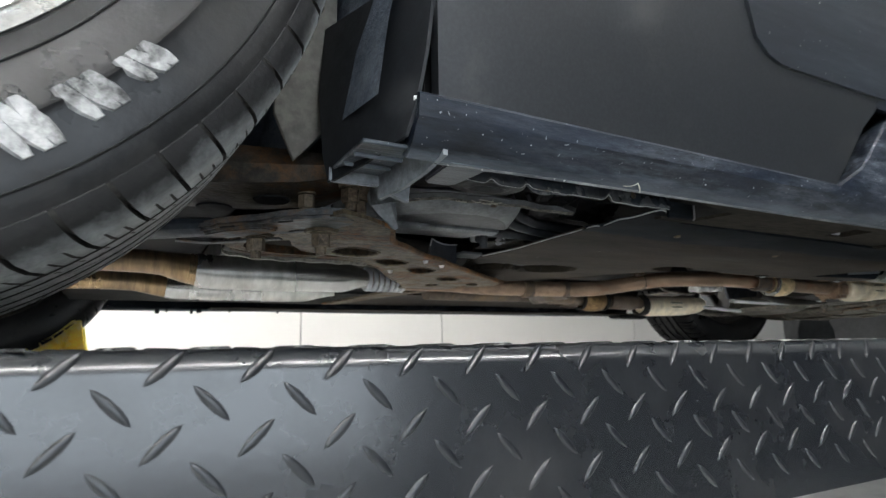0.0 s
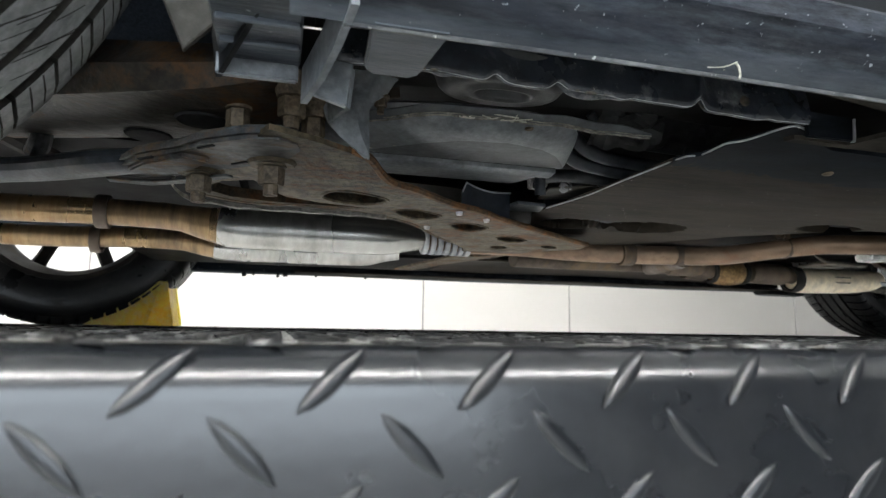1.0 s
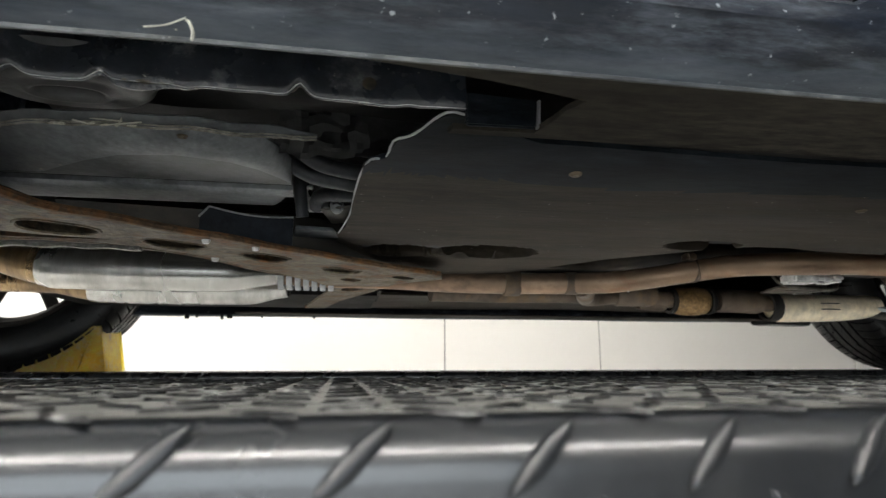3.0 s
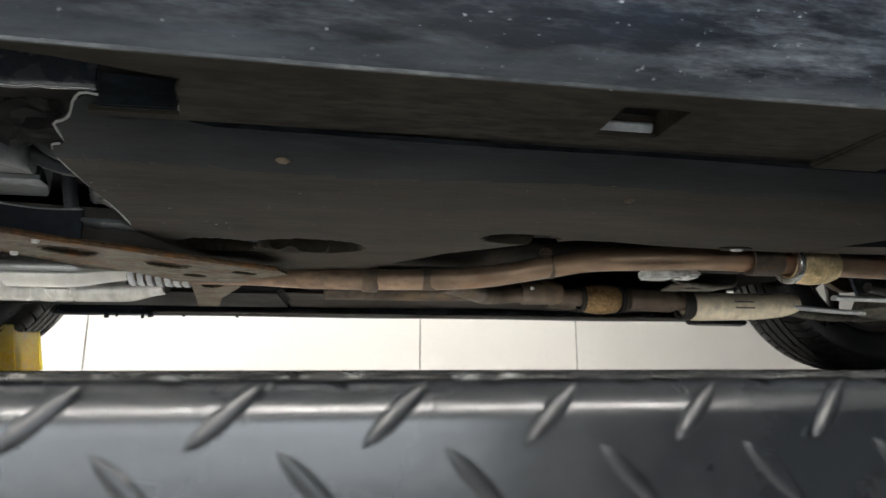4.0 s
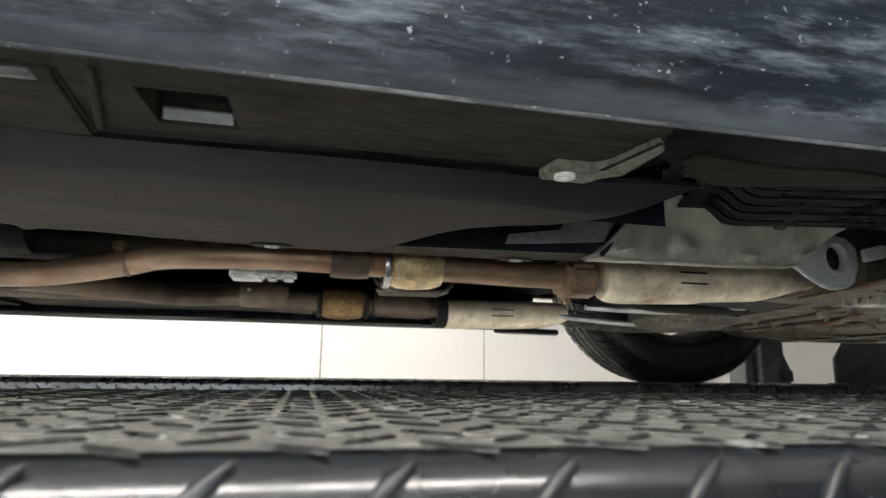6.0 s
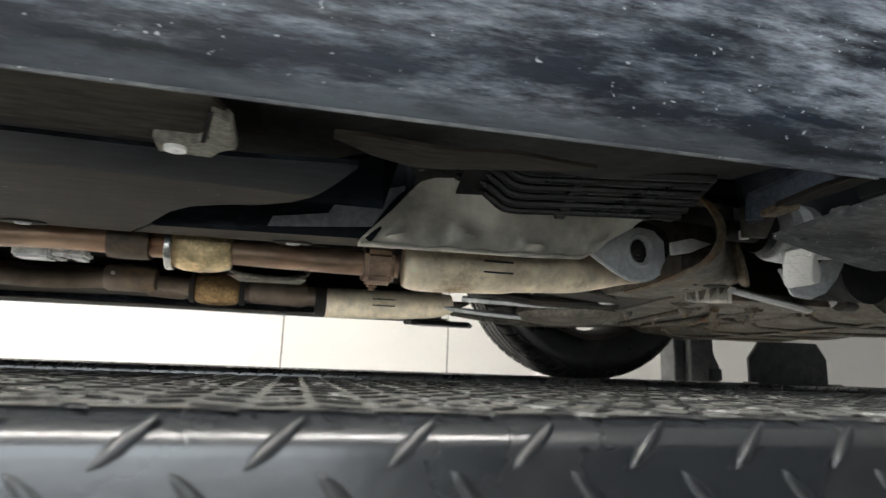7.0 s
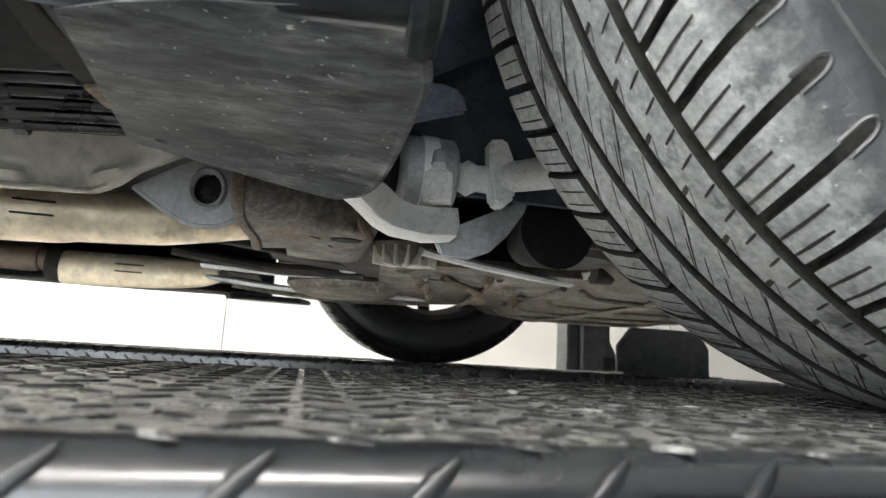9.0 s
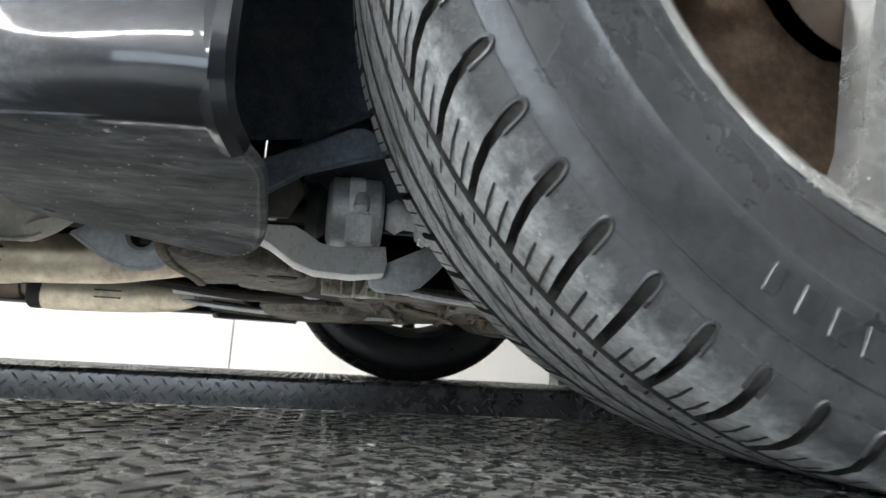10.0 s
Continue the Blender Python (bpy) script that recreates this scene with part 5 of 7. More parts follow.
secs = [[(x, y, z0), (x + 0.004, y, z0), (x + 0.004, y, z1), (x, y, z1)] for x, y, z0, z1 in ((0.692, -0.012, 0.15, 0.172), (0.687, 0.015, 0.142, 0.168), (0.681, 0.045, 0.1365, 0.162), (0.673, 0.078, 0.134, 0.156))]
part("cap_bracket", loft(secs), GREY_PLASTIC, near_skirt)
part("cap_foot", prism([(0.6785, 0.1375), (0.699, 0.1315), (0.7025, 0.1585), (0.6815, 0.161)], "y", 0.068, 0.0735, 0.001, 1), GREY_PLASTIC, near_skirt)
part("skirt_tongue", prism([(0.703, -0.004), (0.743, -0.004), (0.738, 0.05), (0.733, 0.056), (0.711, 0.056), (0.706, 0.05)], "z", 0.1475, 0.1535, 0.0015, 2), SKIRT, near_skirt)
part("arch_flap", prism([(0.585, 0.21), (0.603, 0.168), (0.64, 0.21), (0.645, 0.5), (0.59, 0.5)], "y", 0.1, 0.106, 0.001, 1), LINER, car, "khaki plastic arch lining flap")
part("chip", lathe([(0.0005, 0.0), (0.003, 0.001), (0.0042, 0.003), (0.003, 0.005), (0.0005, 0.006)], 9, "y", (0.667, -0.023, 0.188), closed=False), WHITE, near_skirt, "bare white chip on the skirt corner")

# frayed fibre caught on the skirt
part("frayed_fibre", tube([(0.9, -0.003, 0.15), (0.903, -0.006, 0.153), (0.906, -0.007, 0.152), (0.908, -0.0065, 0.147), (0.9075, -0.006, 0.144)], 0.0007, 6), FIBRE, near_skirt, "pale frayed fibre")
part("frayed_hair", tube([(0.888, -0.005, 0.149), (0.897, -0.007, 0.1495), (0.905, -0.008, 0.153)], 0.0004, 5), FIBRE, near_skirt)
part("frayed_hair", tube([(0.902, -0.004, 0.151), (0.9045, -0.007, 0.155), (0.9035, -0.009, 0.157)], 0.0004, 5), FIBRE, near_skirt)


# ---- underbody cover ----
scoop_edge = steps_y([(1.76, 0.385), (1.78, 0.355), (1.8, 0.315), (1.82, 0.275), (1.84, 0.252), (1.87, 0.236), (1.904, 0.224), (1.925, 0.208), (1.943, 0.186), (1.962, 0.144), (1.976, 0.11), (2.06, 0.108)])


def cover_z(x, y):
    z = 0.1475
    if y < 0.175:
        z += 0.008 * ((0.175 - y) / 0.075) ** 1.4
    for cx, cy, rx, ry, d in ((1.145, 0.45, 0.05, 0.03, 0.026), (1.385, 0.37, 0.035, 0.018, 0.018), (1.04, 0.455, 0.035, 0.025, 0.018)):
        q = ((x - cx) / rx) ** 2 + ((y - cy) / ry) ** 2
        if q < 1.6:
            z += 2.0 * d * min(1.0, (1.6 - q) * 1.8)
    z += 0.0006 * math.sin(x * 21) * math.cos(y * 33)
    return z


front_edge = steps_y([(0.965, 0.39), (0.976, 0.34), (0.982, 0.2), (0.986, 0.149), (1.0, 0.143), (1.003, 0.118), (1.016, 0.108), (1.026, 0.088), (1.036, 0.08), (1.06, 0.09), (1.075, 0.099), (1.1, 0.109), (1.6, 0.116), (1.89, 0.116), (1.96, 0.11), (2.06, 0.115)])
inner_edge = steps_y([(0.965, 0.41), (1.0, 0.5), (1.06, 0.58), (1.1, 0.65), (1.152, 0.67), (1.2, 0.63), (1.242, 0.573), (1.309, 0.472), (1.363, 0.43), (1.408, 0.386), (1.448, 0.366), (1.494, 0.368), (1.543, 0.382), (1.606, 0.388), (1.756, 0.392), (1.903, 0.388), (2.0, 0.374), (2.06, 0.362)])
bm = grid_sheet(0.965, 1.974, 200, front_edge, lambda x: inner_edge(x) if x < 1.76 else scoop_edge(x), 60, cover_z, 0.0035)
for f in bm.faces:
    c = f.calc_center_median()
    if c.y < 0.172 + 0.006 * math.sin(c.x * 17) or ((c.x - 1.07) / 0.11) ** 2 + ((c.y - 0.44) / 0.03) ** 2 < 0.5:
        f.material_index = 1
cover = part("underbody_cover", bm, (COVER, COVER_CLEAN), car, "large dusty plastic underbody cover")
# the scoop at its rear end: a dark recess, a smooth facet with reflected light in its colour, and a lower rim
secs = []
for k in range(49):
    q = k / 48
    x = 1.762 + 0.243 * q
    e, i = max(scoop_edge(x), 0.2), inner_edge(x)
    h = 0.028 * min(1.0, q / 0.3) + 0.037 * max(0.0, (q - 0.45) / 0.55) ** 1.3
    b = min(i - 0.004, max(e + 0.006, 0.352 - 0.022 * q))
    a = e + min(0.03, (b - e) * 0.3)
    sec = [(x, e, 0.1475), (x, e + (a - e) * 0.15, 0.1475 + 0.3 * h), (x, e + (a - e) * 0.45, 0.1475 + 0.8 * h), (x + 0.02 * q, a, 0.151 + h), (x + 0.044 * q * q, b, 0.1475 + h), (x + 0.024 * q * q, b - 0.004 * q, 0.1475 + 0.55 * h),
           (x + 0.009 * q * q, b - 0.005 * q, 0.1475 + 0.2 * h), (x + 0.003, b - 0.003 * q, 0.1475 + 0.06 * h), (x, b, 0.1475), (x, (b + i) / 2, 0.147), (x, i, 0.1475)]
    secs.append(sec + [(p[0], p[1] + 0.001, p[2] + 0.003) for p in reversed(sec)])
bm = loft(secs)
wide = len(secs[0])
for n_, f in enumerate(bm.faces):
    if n_ < 48 * wide:
        col_ = n_ % wide
        f.material_index = 1 if (col_ == 5 and n_ // wide > 26) or (col_ == 4 and n_ // wide > 36) else (2 if 8 <= col_ <= 9 else 0)
part("scoop", bm, (COVER_CLEAN, FACET, COVER), cover, "dark scoop with a smooth facet paled for reflected light", smooth=0.7)
part("cover_edge", tube([(x, front_edge(x), cover_z(x, front_edge(x)) + 0.001) for x in (0.968, 0.978, 0.981, 0.984, 0.99, 1.0, 1.003, 1.012, 1.02, 1.026, 1.036, 1.06)], 0.0009, 6, step=3), GREY_METAL, cover, "pale cut edge")
for x, y in ((1.659, 0.378), (1.928, 0.378)):
    bm = lathe([(0.0005, -0.0035), (0.8, -0.003), (1.0, -0.0008), (1.0, 0.002), (0.0005, 0.002)], 14, "z", closed=False)
    bmesh.ops.transform(bm, matrix=Matrix.Translation((x, y, 0.1465)) @ Matrix.Diagonal((0.0085, 0.005, 1, 1)), verts=bm.verts)
    part("edge_clip", bm, WHITE, cover, "small white clip on the cover's edge")
    part("clip_seat", prism(oval(x, y + 0.001, 0.022, 0.009, 18), "z", 0.1452, 0.1482, 0.001, 1), DARK_STEEL, cover)
for x, y in ((1.14, 0.15), (1.43, 0.2)):
    part("fastener", lathe([(0.0005, -0.002), (0.003, -0.002), (0.005, -0.0005), (0.005, 0.002), (0.0005, 0.002)], 10, "z", (x, y, cover_z(x, y)), closed=False), BOLT, cover)
# rail sheet coloured near-black for the shade behind the cover
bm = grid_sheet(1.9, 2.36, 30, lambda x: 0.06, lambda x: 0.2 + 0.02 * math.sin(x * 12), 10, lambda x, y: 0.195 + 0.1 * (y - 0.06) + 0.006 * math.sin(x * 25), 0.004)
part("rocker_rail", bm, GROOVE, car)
# added closing sheet, its black stands for shade over the scoop
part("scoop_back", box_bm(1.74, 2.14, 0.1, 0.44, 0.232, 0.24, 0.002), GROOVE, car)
part("scoop_rim", tube([(p[0] + 0.002, p[1] - 0.003, p[2]) for p in secs[-1][3:9]], 0.0048, 10, step=3), COVER_CLEAN, cover, "thick dark rim of the scoop", smooth=0.9)
part("rocker_flange", grid_sheet(1.955, 2.15, 40, lambda x: 0.085, steps_y([(1.955, 0.1), (1.985, 0.138), (2.02, 0.152), (2.06, 0.15), (2.09, 0.142), (2.12, 0.12), (2.15, 0.092)]), 6, lambda x, y: 0.1655 + 0.12 * (y - 0.085) + 0.0015 * math.sin(x * 55), 0.003), SILL_UNDER, car, "dusty brown rocker flange behind the cover")
bm = box_bm(2.02, 2.05, 0.18, 0.2, 0.195, 0.205, 0.003)
hexbolt((2.035, 0.187, 0.196), 0.004, 0.014, bm=bm)
part("rail_bracket", bm, SUBFRAME, car, "dusty bracket with a bolt stud")

# ---- rusty brace under the front ----
near_e = [(0.655, 0.118), (0.688, 0.135), (0.712, 0.155), (0.727, 0.172), (0.741, 0.203), (0.751, 0.223), (0.765, 0.24), (0.778, 0.252), (0.797, 0.272), (0.815, 0.289), (0.84, 0.313), (0.869, 0.329), (0.905, 0.362), (0.938, 0.392), (1.017, 0.455), (1.1, 0.52)]
far_leg = [(1.11, 0.56), (1.05, 0.62), (1.02, 0.72), (0.97, 0.86), (0.94, 1.0), (0.9, 1.0), (0.93, 0.84), (0.955, 0.7), (0.94, 0.62)]
back_e = [(0.9, 0.555), (0.86, 0.5), (0.82, 0.435), (0.785, 0.395), (0.74, 0.372), (0.69, 0.362), (0.63, 0.356), (0.59, 0.34), (0.577, 0.315), (0.582, 0.28), (0.61, 0.235), (0.63, 0.19), (0.64, 0.15)]
outer = near_e + far_leg + back_e


def hole_loop(cx, cy, rx, ry, turn):
    return oval(cx, cy, rx, ry, 20, turn, 2.6)


def brace_z(x, y):
    return 0.129 + 0.006 * math.sin(x * 14) * max(0, 0.3 - y) + 0.0035 * noise.noise(Vector((x * 14, y * 14, 0.3))) * (1 if y < 0.5 else 0)


LENS = [(0.597, 0.3), (0.612, 0.275), (0.64, 0.258), (0.648, 0.283), (0.668, 0.315), (0.7, 0.335), (0.755, 0.353), (0.7, 0.35), (0.65, 0.344), (0.615, 0.335), (0.6, 0.32)]
HOLES = [hole_loop(0.7315, 0.298, 0.032, 0.024, 0.35), hole_loop(0.809, 0.364, 0.03, 0.02, 0.75), hole_loop(0.8885, 0.431, 0.028, 0.02, 0.75), hole_loop(0.9725, 0.501, 0.026, 0.018, 0.75),
         hole_loop(0.985, 0.585, 0.016, 0.012, 0.9), hole_loop(1.055, 0.555, 0.018, 0.01, 0.75), hole_loop(0.99, 0.68, 0.014, 0.03, 0.4)]
brace = part("brace_plate", plate(outer, HOLES + [LENS], brace_z, 0.004, rim=0.006), RUST, car, "rusty brown perforated brace plate", smooth=0.4)
for loop in HOLES[:4]:
    part("hole_rim", tube([(x, y, brace_z(x, y) + 0.0006) for x, y in loop + loop[:2]], 0.0021, 6, smooth=False), RUST, brace, "turned rim of the hole")
part("rolled_edge", tube([(x, y, brace_z(x, y) + 0.0025 + 0.001 * math.sin(90 * x)) for x, y in near_e[2:]], 0.0036, 7, step=5), RUST_EDGE, brace, "flaking orange-brown rolled edge")
part("rolled_edge", tube([(x, y, brace_z(x, y) + 0.002) for x, y in reversed(back_e[:8])], 0.0034, 7, step=3), RUST, brace)
for x, y in ((0.846, 0.33), (0.887, 0.36), (0.835, 0.43)):
    part("rivet", lathe([(0.0005, -0.004), (0.003, -0.0035), (0.0042, 0.0), (0.0005, 0.0)], 8, "z", (x, y, 0.1275), closed=False), WHITE, brace, "pale rivet")
secs = []
for q in smooth_line([(0.575, 0.262, 0.128), (0.571, 0.285, 0.1235), (0.578, 0.318, 0.121), (0.6, 0.335, 0.1205), (0.63, 0.346, 0.1205), (0.68, 0.352, 0.1215), (0.73, 0.358, 0.1225), (0.775, 0.372, 0.124)], 5):
    w = 0.0008 * math.sin(q.x * 170)
    secs.append([(q.x, q.y, q.z + w), (q.x + 0.001, q.y + 0.006, q.z - 0.0004 + w), (q.x + 0.001, q.y + 0.007, q.z + 0.0016), (q.x, q.y, q.z + 0.0034)])
part("curved_lip", loft(secs), LIP_DUST, brace, "pale curved lower lip")


def collar_bolt(x, y, z, r, parent):
    """A corroded hexagon bolt under a tapered collar, its thread end showing."""
    b = part("bolt", hexbolt((x, y, z), r, 0.021, washer=False), BOLT, parent, "corroded hexagon bolt")
    part("collar", lathe([(0.0005, 0.001), (r * 1.1, 0.001), (r * 1.2, 0.004), (r * 1.55, 0.012), (r * 1.6, 0.016), (0.0005, 0.016)], 18, "z", (x, y, z), closed=False), BOLT, b)
    return b


for x, y, z, r in ((0.6685, 0.138, 0.1585, 0.0095), (0.684, 0.157, 0.152, 0.0085), (0.632, 0.163, 0.155, 0.0082)):
    collar_bolt(x, y, z, r, brace)
# control arm: a flat forged end under a bar, bolted onto the brace
outline = [(0.535, 0.243), (0.556, 0.21), (0.592, 0.178), (0.607, 0.157), (0.64, 0.133), (0.662, 0.128), (0.676, 0.138), (0.679, 0.155), (0.67, 0.182), (0.648, 0.204), (0.61, 0.236), (0.578, 0.264), (0.55, 0.276), (0.532, 0.268)]
bm = prism(outline, "z", 0.1275, 0.1375, 0.003, 2)
arm = part("control_arm", bm, STEEL, car, "grimy dark steel control arm bolted to the brace", smooth=0.7)
part("arm_bar", tube([(0.05, 0.43, 0.155), (0.3, 0.385, 0.142), (0.44, 0.318, 0.136), (0.52, 0.262, 0.134), (0.56, 0.24, 0.134)], [0.02, 0.018, 0.0165, 0.017, 0.014], 12, flat=0.62), ARM_PAINT, arm, "dark blue-grey painted bar")
part("arm_step", prism([(0.546, 0.238), (0.562, 0.212), (0.594, 0.184), (0.612, 0.192), (0.6, 0.214), (0.57, 0.248)], "z", 0.1235, 0.129, 0.0015, 2), STEEL, arm)
part("arm_ledge", prism([(0.523, 0.268), (0.56, 0.268), (0.6, 0.24), (0.62, 0.226), (0.626, 0.231), (0.596, 0.258), (0.556, 0.283), (0.523, 0.28)], "z", 0.1225, 0.1245, 0.0008, 1), STEEL, arm)
for x0, y0 in ((0.565, 0.207), (0.612, 0.163), (0.632, 0.2)):
    part("arm_slot", box_bm(-0.008, 0.008, -0.0014, 0.0014, -0.0006, 0.0006, 0.0003, 1, turn=Matrix.Translation((x0, y0, 0.1272)) @ Matrix.Rotation(-0.75, 4, "Z")), GROOVE, arm)
for x, y in ((0.599, 0.238), (0.656, 0.193)):
    part("boss", lathe([(0.0005, -0.01), (0.0165, -0.01), (0.0195, -0.006), (0.021, 0.004), (0.0005, 0.004)], 20, "z", (x, y, 0.135), closed=False), RUST, arm)
    collar_bolt(x, y, 0.123, 0.0098, arm)
# upper subframe arm
secs = []
for x, y, z, w, h in ((0.2, 0.36, 0.2, 0.06, 0.03), (0.4, 0.3, 0.195, 0.06, 0.03), (0.5, 0.25, 0.186, 0.058, 0.026), (0.58, 0.21, 0.178, 0.062, 0.022), (0.64, 0.175, 0.174, 0.055, 0.018), (0.672, 0.15, 0.176, 0.035, 0.012)):
    secs.append([(x + 0.55 * b, y + 0.83 * b, z + c) for b, c in ((-w, 0), (-w * 0.85, -h * 0.8), (-w * 0.3, -h), (w * 0.3, -h), (w * 0.85, -h * 0.8), (w, 0), (w * 0.8, h), (-w * 0.8, h))])
sub = part("subframe_arm", loft(secs), SUB_RUST, car, "rust-stained front subframe arm", smooth=0.8)
# solid near-black discs stand for the shade in the drain holes
for x, y, z in ((0.557, 0.248, 0.1555), (0.604, 0.19, 0.1535)):
    part("drain_hole", lathe([(0.0005, 0.0), (0.017, 0.0), (0.0185, 0.0015), (0.0005, 0.0015)], 16, "z", (x, y, z), closed=False), GROOVE, sub, "dark drain hole")
part("knuckle", tube([(0.2, 0.12, 0.3), (0.3, 0.2, 0.24), (0.36, 0.26, 0.2)], [0.05, 0.04, 0.03], 12), DARK_STEEL, car)
part("tie_rod", tube([(0.42, 0.2, 0.165), (0.41, 0.5, 0.19)], 0.011, 10, smooth=False), DARK_STEEL, car)
part("stabiliser_link", tube([(0.45, 0.31, 0.2), (0.462, 0.3, 0.165), (0.455, 0.31, 0.15)], 0.009, 10), STEEL, car)
part("engine_sump", box_bm(0.0, 0.62, 0.42, 1.05, 0.205, 0.24, 0.02, 3), PAN, car)
part("gearbox", loft([[(x, MID_Y + w * c, 0.215 + h * s_) for c, s_ in ((math.cos(a), math.sin(a)) for a in (2 * math.pi * k / 16 for k in range(16)))] for x, w, h in ((0.62, 0.2, 0.04), (0.9, 0.16, 0.045), (1.1, 0.1, 0.04), (1.3, 0.06, 0.035))]), DARK_STEEL, car, smooth=0.9)
part("prop_shaft", tube([(1.25, MID_Y, 0.205), (2.45, MID_Y, 0.205)], 0.028, 16, smooth=False), DARK_STEEL, car)


# ---- exhaust ----
def ring_clamp(at, r, width, mat, parent, name="clamp", label="", axis="x"):
    return part(name, lathe([(r * 0.8, -width), (r, -width), (r * 1.03, -width * 0.6), (r * 1.03, width * 0.6), (r, width), (r * 0.8, width)], 24, axis, at), mat, parent, label)


def exhaust(pts, radius, mat, label):
    return part("exhaust_pipe", tube(pts, radius, 18), mat, car, label, smooth=0.9)


def converter(parent, pts, rads, flat, label):
    return part("converter", tube(pts, rads, 24, flat=flat, step=5), CAT, parent, label, smooth=0.9)


front_near = exhaust([(-0.3, 0.62, 0.18), (0.2, 0.62, 0.155), (0.4, 0.62, 0.1545), (0.45, 0.62, 0.1545), (0.52, 0.62, 0.153)], 0.018, PIPE_TINT, "heat-tinted brown front exhaust pipe")
ring_clamp((0.43, 0.62, 0.1545), 0.0225, 0.008, PIPE_DARK, front_near)
converter(front_near, [(0.578, 0.62, 0.1437), (0.585, 0.62, 0.1432), (0.605, 0.62, 0.1415), (0.7, 0.622, 0.1413), (0.8, 0.626, 0.1415), (0.828, 0.63, 0.1425), (0.855, 0.64, 0.1445), (0.885, 0.656, 0.1455)], [0.0262, 0.0268, 0.028, 0.028, 0.0278, 0.0262, 0.021, 0.014], 1.0, "dull silver converter shell")
part("cone", tube([(0.5, 0.62, 0.154), (0.53, 0.62, 0.1515), (0.56, 0.62, 0.1462), (0.581, 0.62, 0.1436)], [0.0185, 0.0185, 0.023, 0.0262], 24, smooth=False), PIPE_TINT, front_near, "blue-brown heat-tinted cone", smooth=0.9)
front_far = exhaust([(-0.3, 0.86, 0.17), (0.2, 0.86, 0.149), (0.42, 0.86, 0.153), (0.49, 0.86, 0.152)], 0.0175, PIPE_TINT, "heat-tinted brown front exhaust pipe")
ring_clamp((0.36, 0.86, 0.147), 0.023, 0.008, PIPE_DARK, front_far)
converter(front_far, [(0.55, 0.86, 0.146), (0.557, 0.86, 0.1455), (0.58, 0.86, 0.1445), (0.7, 0.86, 0.1443), (0.8, 0.858, 0.1448), (0.825, 0.855, 0.145), (0.855, 0.848, 0.146), (0.88, 0.84, 0.146)], [0.0235, 0.0245, 0.0252, 0.0254, 0.0252, 0.0235, 0.017, 0.013], 1.0, "dull silver converter shell")
part("cone", tube([(0.47, 0.86, 0.1535), (0.5, 0.86, 0.1515), (0.53, 0.86, 0.148), (0.553, 0.86, 0.146)], [0.0175, 0.018, 0.021, 0.0235], 24, smooth=False), PIPE_TINT, front_far, "blue-brown heat-tinted cone", smooth=0.9)
mid_near = exhaust([(0.87, 0.655, 0.146), (0.95, 0.665, 0.144), (1.05, 0.655, 0.142), (1.15, 0.64, 0.1365), (1.285, 0.6, 0.1325), (1.38, 0.575, 0.134), (1.475, 0.545, 0.1465), (1.52, 0.51, 0.1505), (1.57, 0.478, 0.149), (1.67, 0.458, 0.149), (1.75, 0.452, 0.1465), (1.85, 0.452, 0.144), (1.95, 0.452, 0.142), (2.06, 0.446, 0.14)], 0.0158, PIPE, "reddish-brown exhaust pipe")
for k in range(7):
    ring_clamp((0.885 + 0.012 * k, 0.658 + 0.001 * k, 0.1455), 0.0225, 0.004, GREY_METAL, mid_near, "bellows_ring")
ring_clamp((1.48, 0.542, 0.147), 0.0168, 0.003, PIPE_DARK, mid_near, "weld_ring", "dark weld seam")
ring_clamp((1.31, 0.594, 0.1325), 0.0166, 0.01, PIPE_DARK, mid_near, "clamp", "dark stained band")
part("branch_pipe", tube([(1.33, 0.605, 0.132), (1.37, 0.68, 0.137), (1.42, 0.8, 0.1435), (1.465, 0.9, 0.149), (1.51, 0.96, 0.156), (1.585, 0.99, 0.166)], 0.0175, 18), PIPE_DARK, mid_near, "dark brown branch pipe to the far side", smooth=0.9)
part("tunnel_strip", grid_sheet(1.25, 1.42, 12, lambda x: 0.68, lambda x: 0.73, 5, lambda x, y: 0.154 + 2.2 * (0.73 - y) ** 2, 0.0015), FOIL, car, "thin silver edge of the tunnel sheet", smooth=0.9)
part("flange_ear", box_bm(1.462, 1.478, 0.525, 0.545, 0.159, 0.172, 0.003), PIPE_DARK, mid_near)
ring_clamp((1.225, 0.618, 0.134), 0.019, 0.012, PIPE_DARK, mid_near)
ring_clamp((1.745, 0.445, 0.1448), 0.0192, 0.022, PIPE_DARK, mid_near, "sleeve")
part("flex_joint", lathe([(0.018, -0.034), (0.0225, -0.03), (0.027, -0.018), (0.028, 0.0), (0.0265, 0.02), (0.022, 0.034), (0.018, 0.036)], 28, "x", (1.822, 0.452, 0.1437)), BRASS, mid_near, "brassy bulging flex joint")
ring_clamp((1.789, 0.449, 0.144), 0.0275, 0.004, CAT, mid_near, "flex_collar", "bright collar")
# woven braid of the flex joint
for k in range(9):
    along = -0.026 + 0.0065 * k
    girth = 0.0276 - 0.006 * (along / 0.03) ** 2
    part("braid_ridge", lathe([(girth - 0.0008, along - 0.0014), (girth + 0.0007, along), (girth - 0.0008, along + 0.0014)], 26, "x", (1.822, 0.452, 0.1437)), BRASS, mid_near)
bm = prism([(0.418, 0.118), (0.432, 0.112), (0.478, 0.118), (0.488, 0.135), (0.482, 0.158), (0.46, 0.168), (0.428, 0.164), (0.414, 0.15)], "x", 2.015, 2.052, 0.005, 2)
hexbolt((2.03, 0.47, 0.121), 0.007, 0.012, bm=bm)
part("flange_block", bm, PIPE, mid_near, "rust-red flange block")
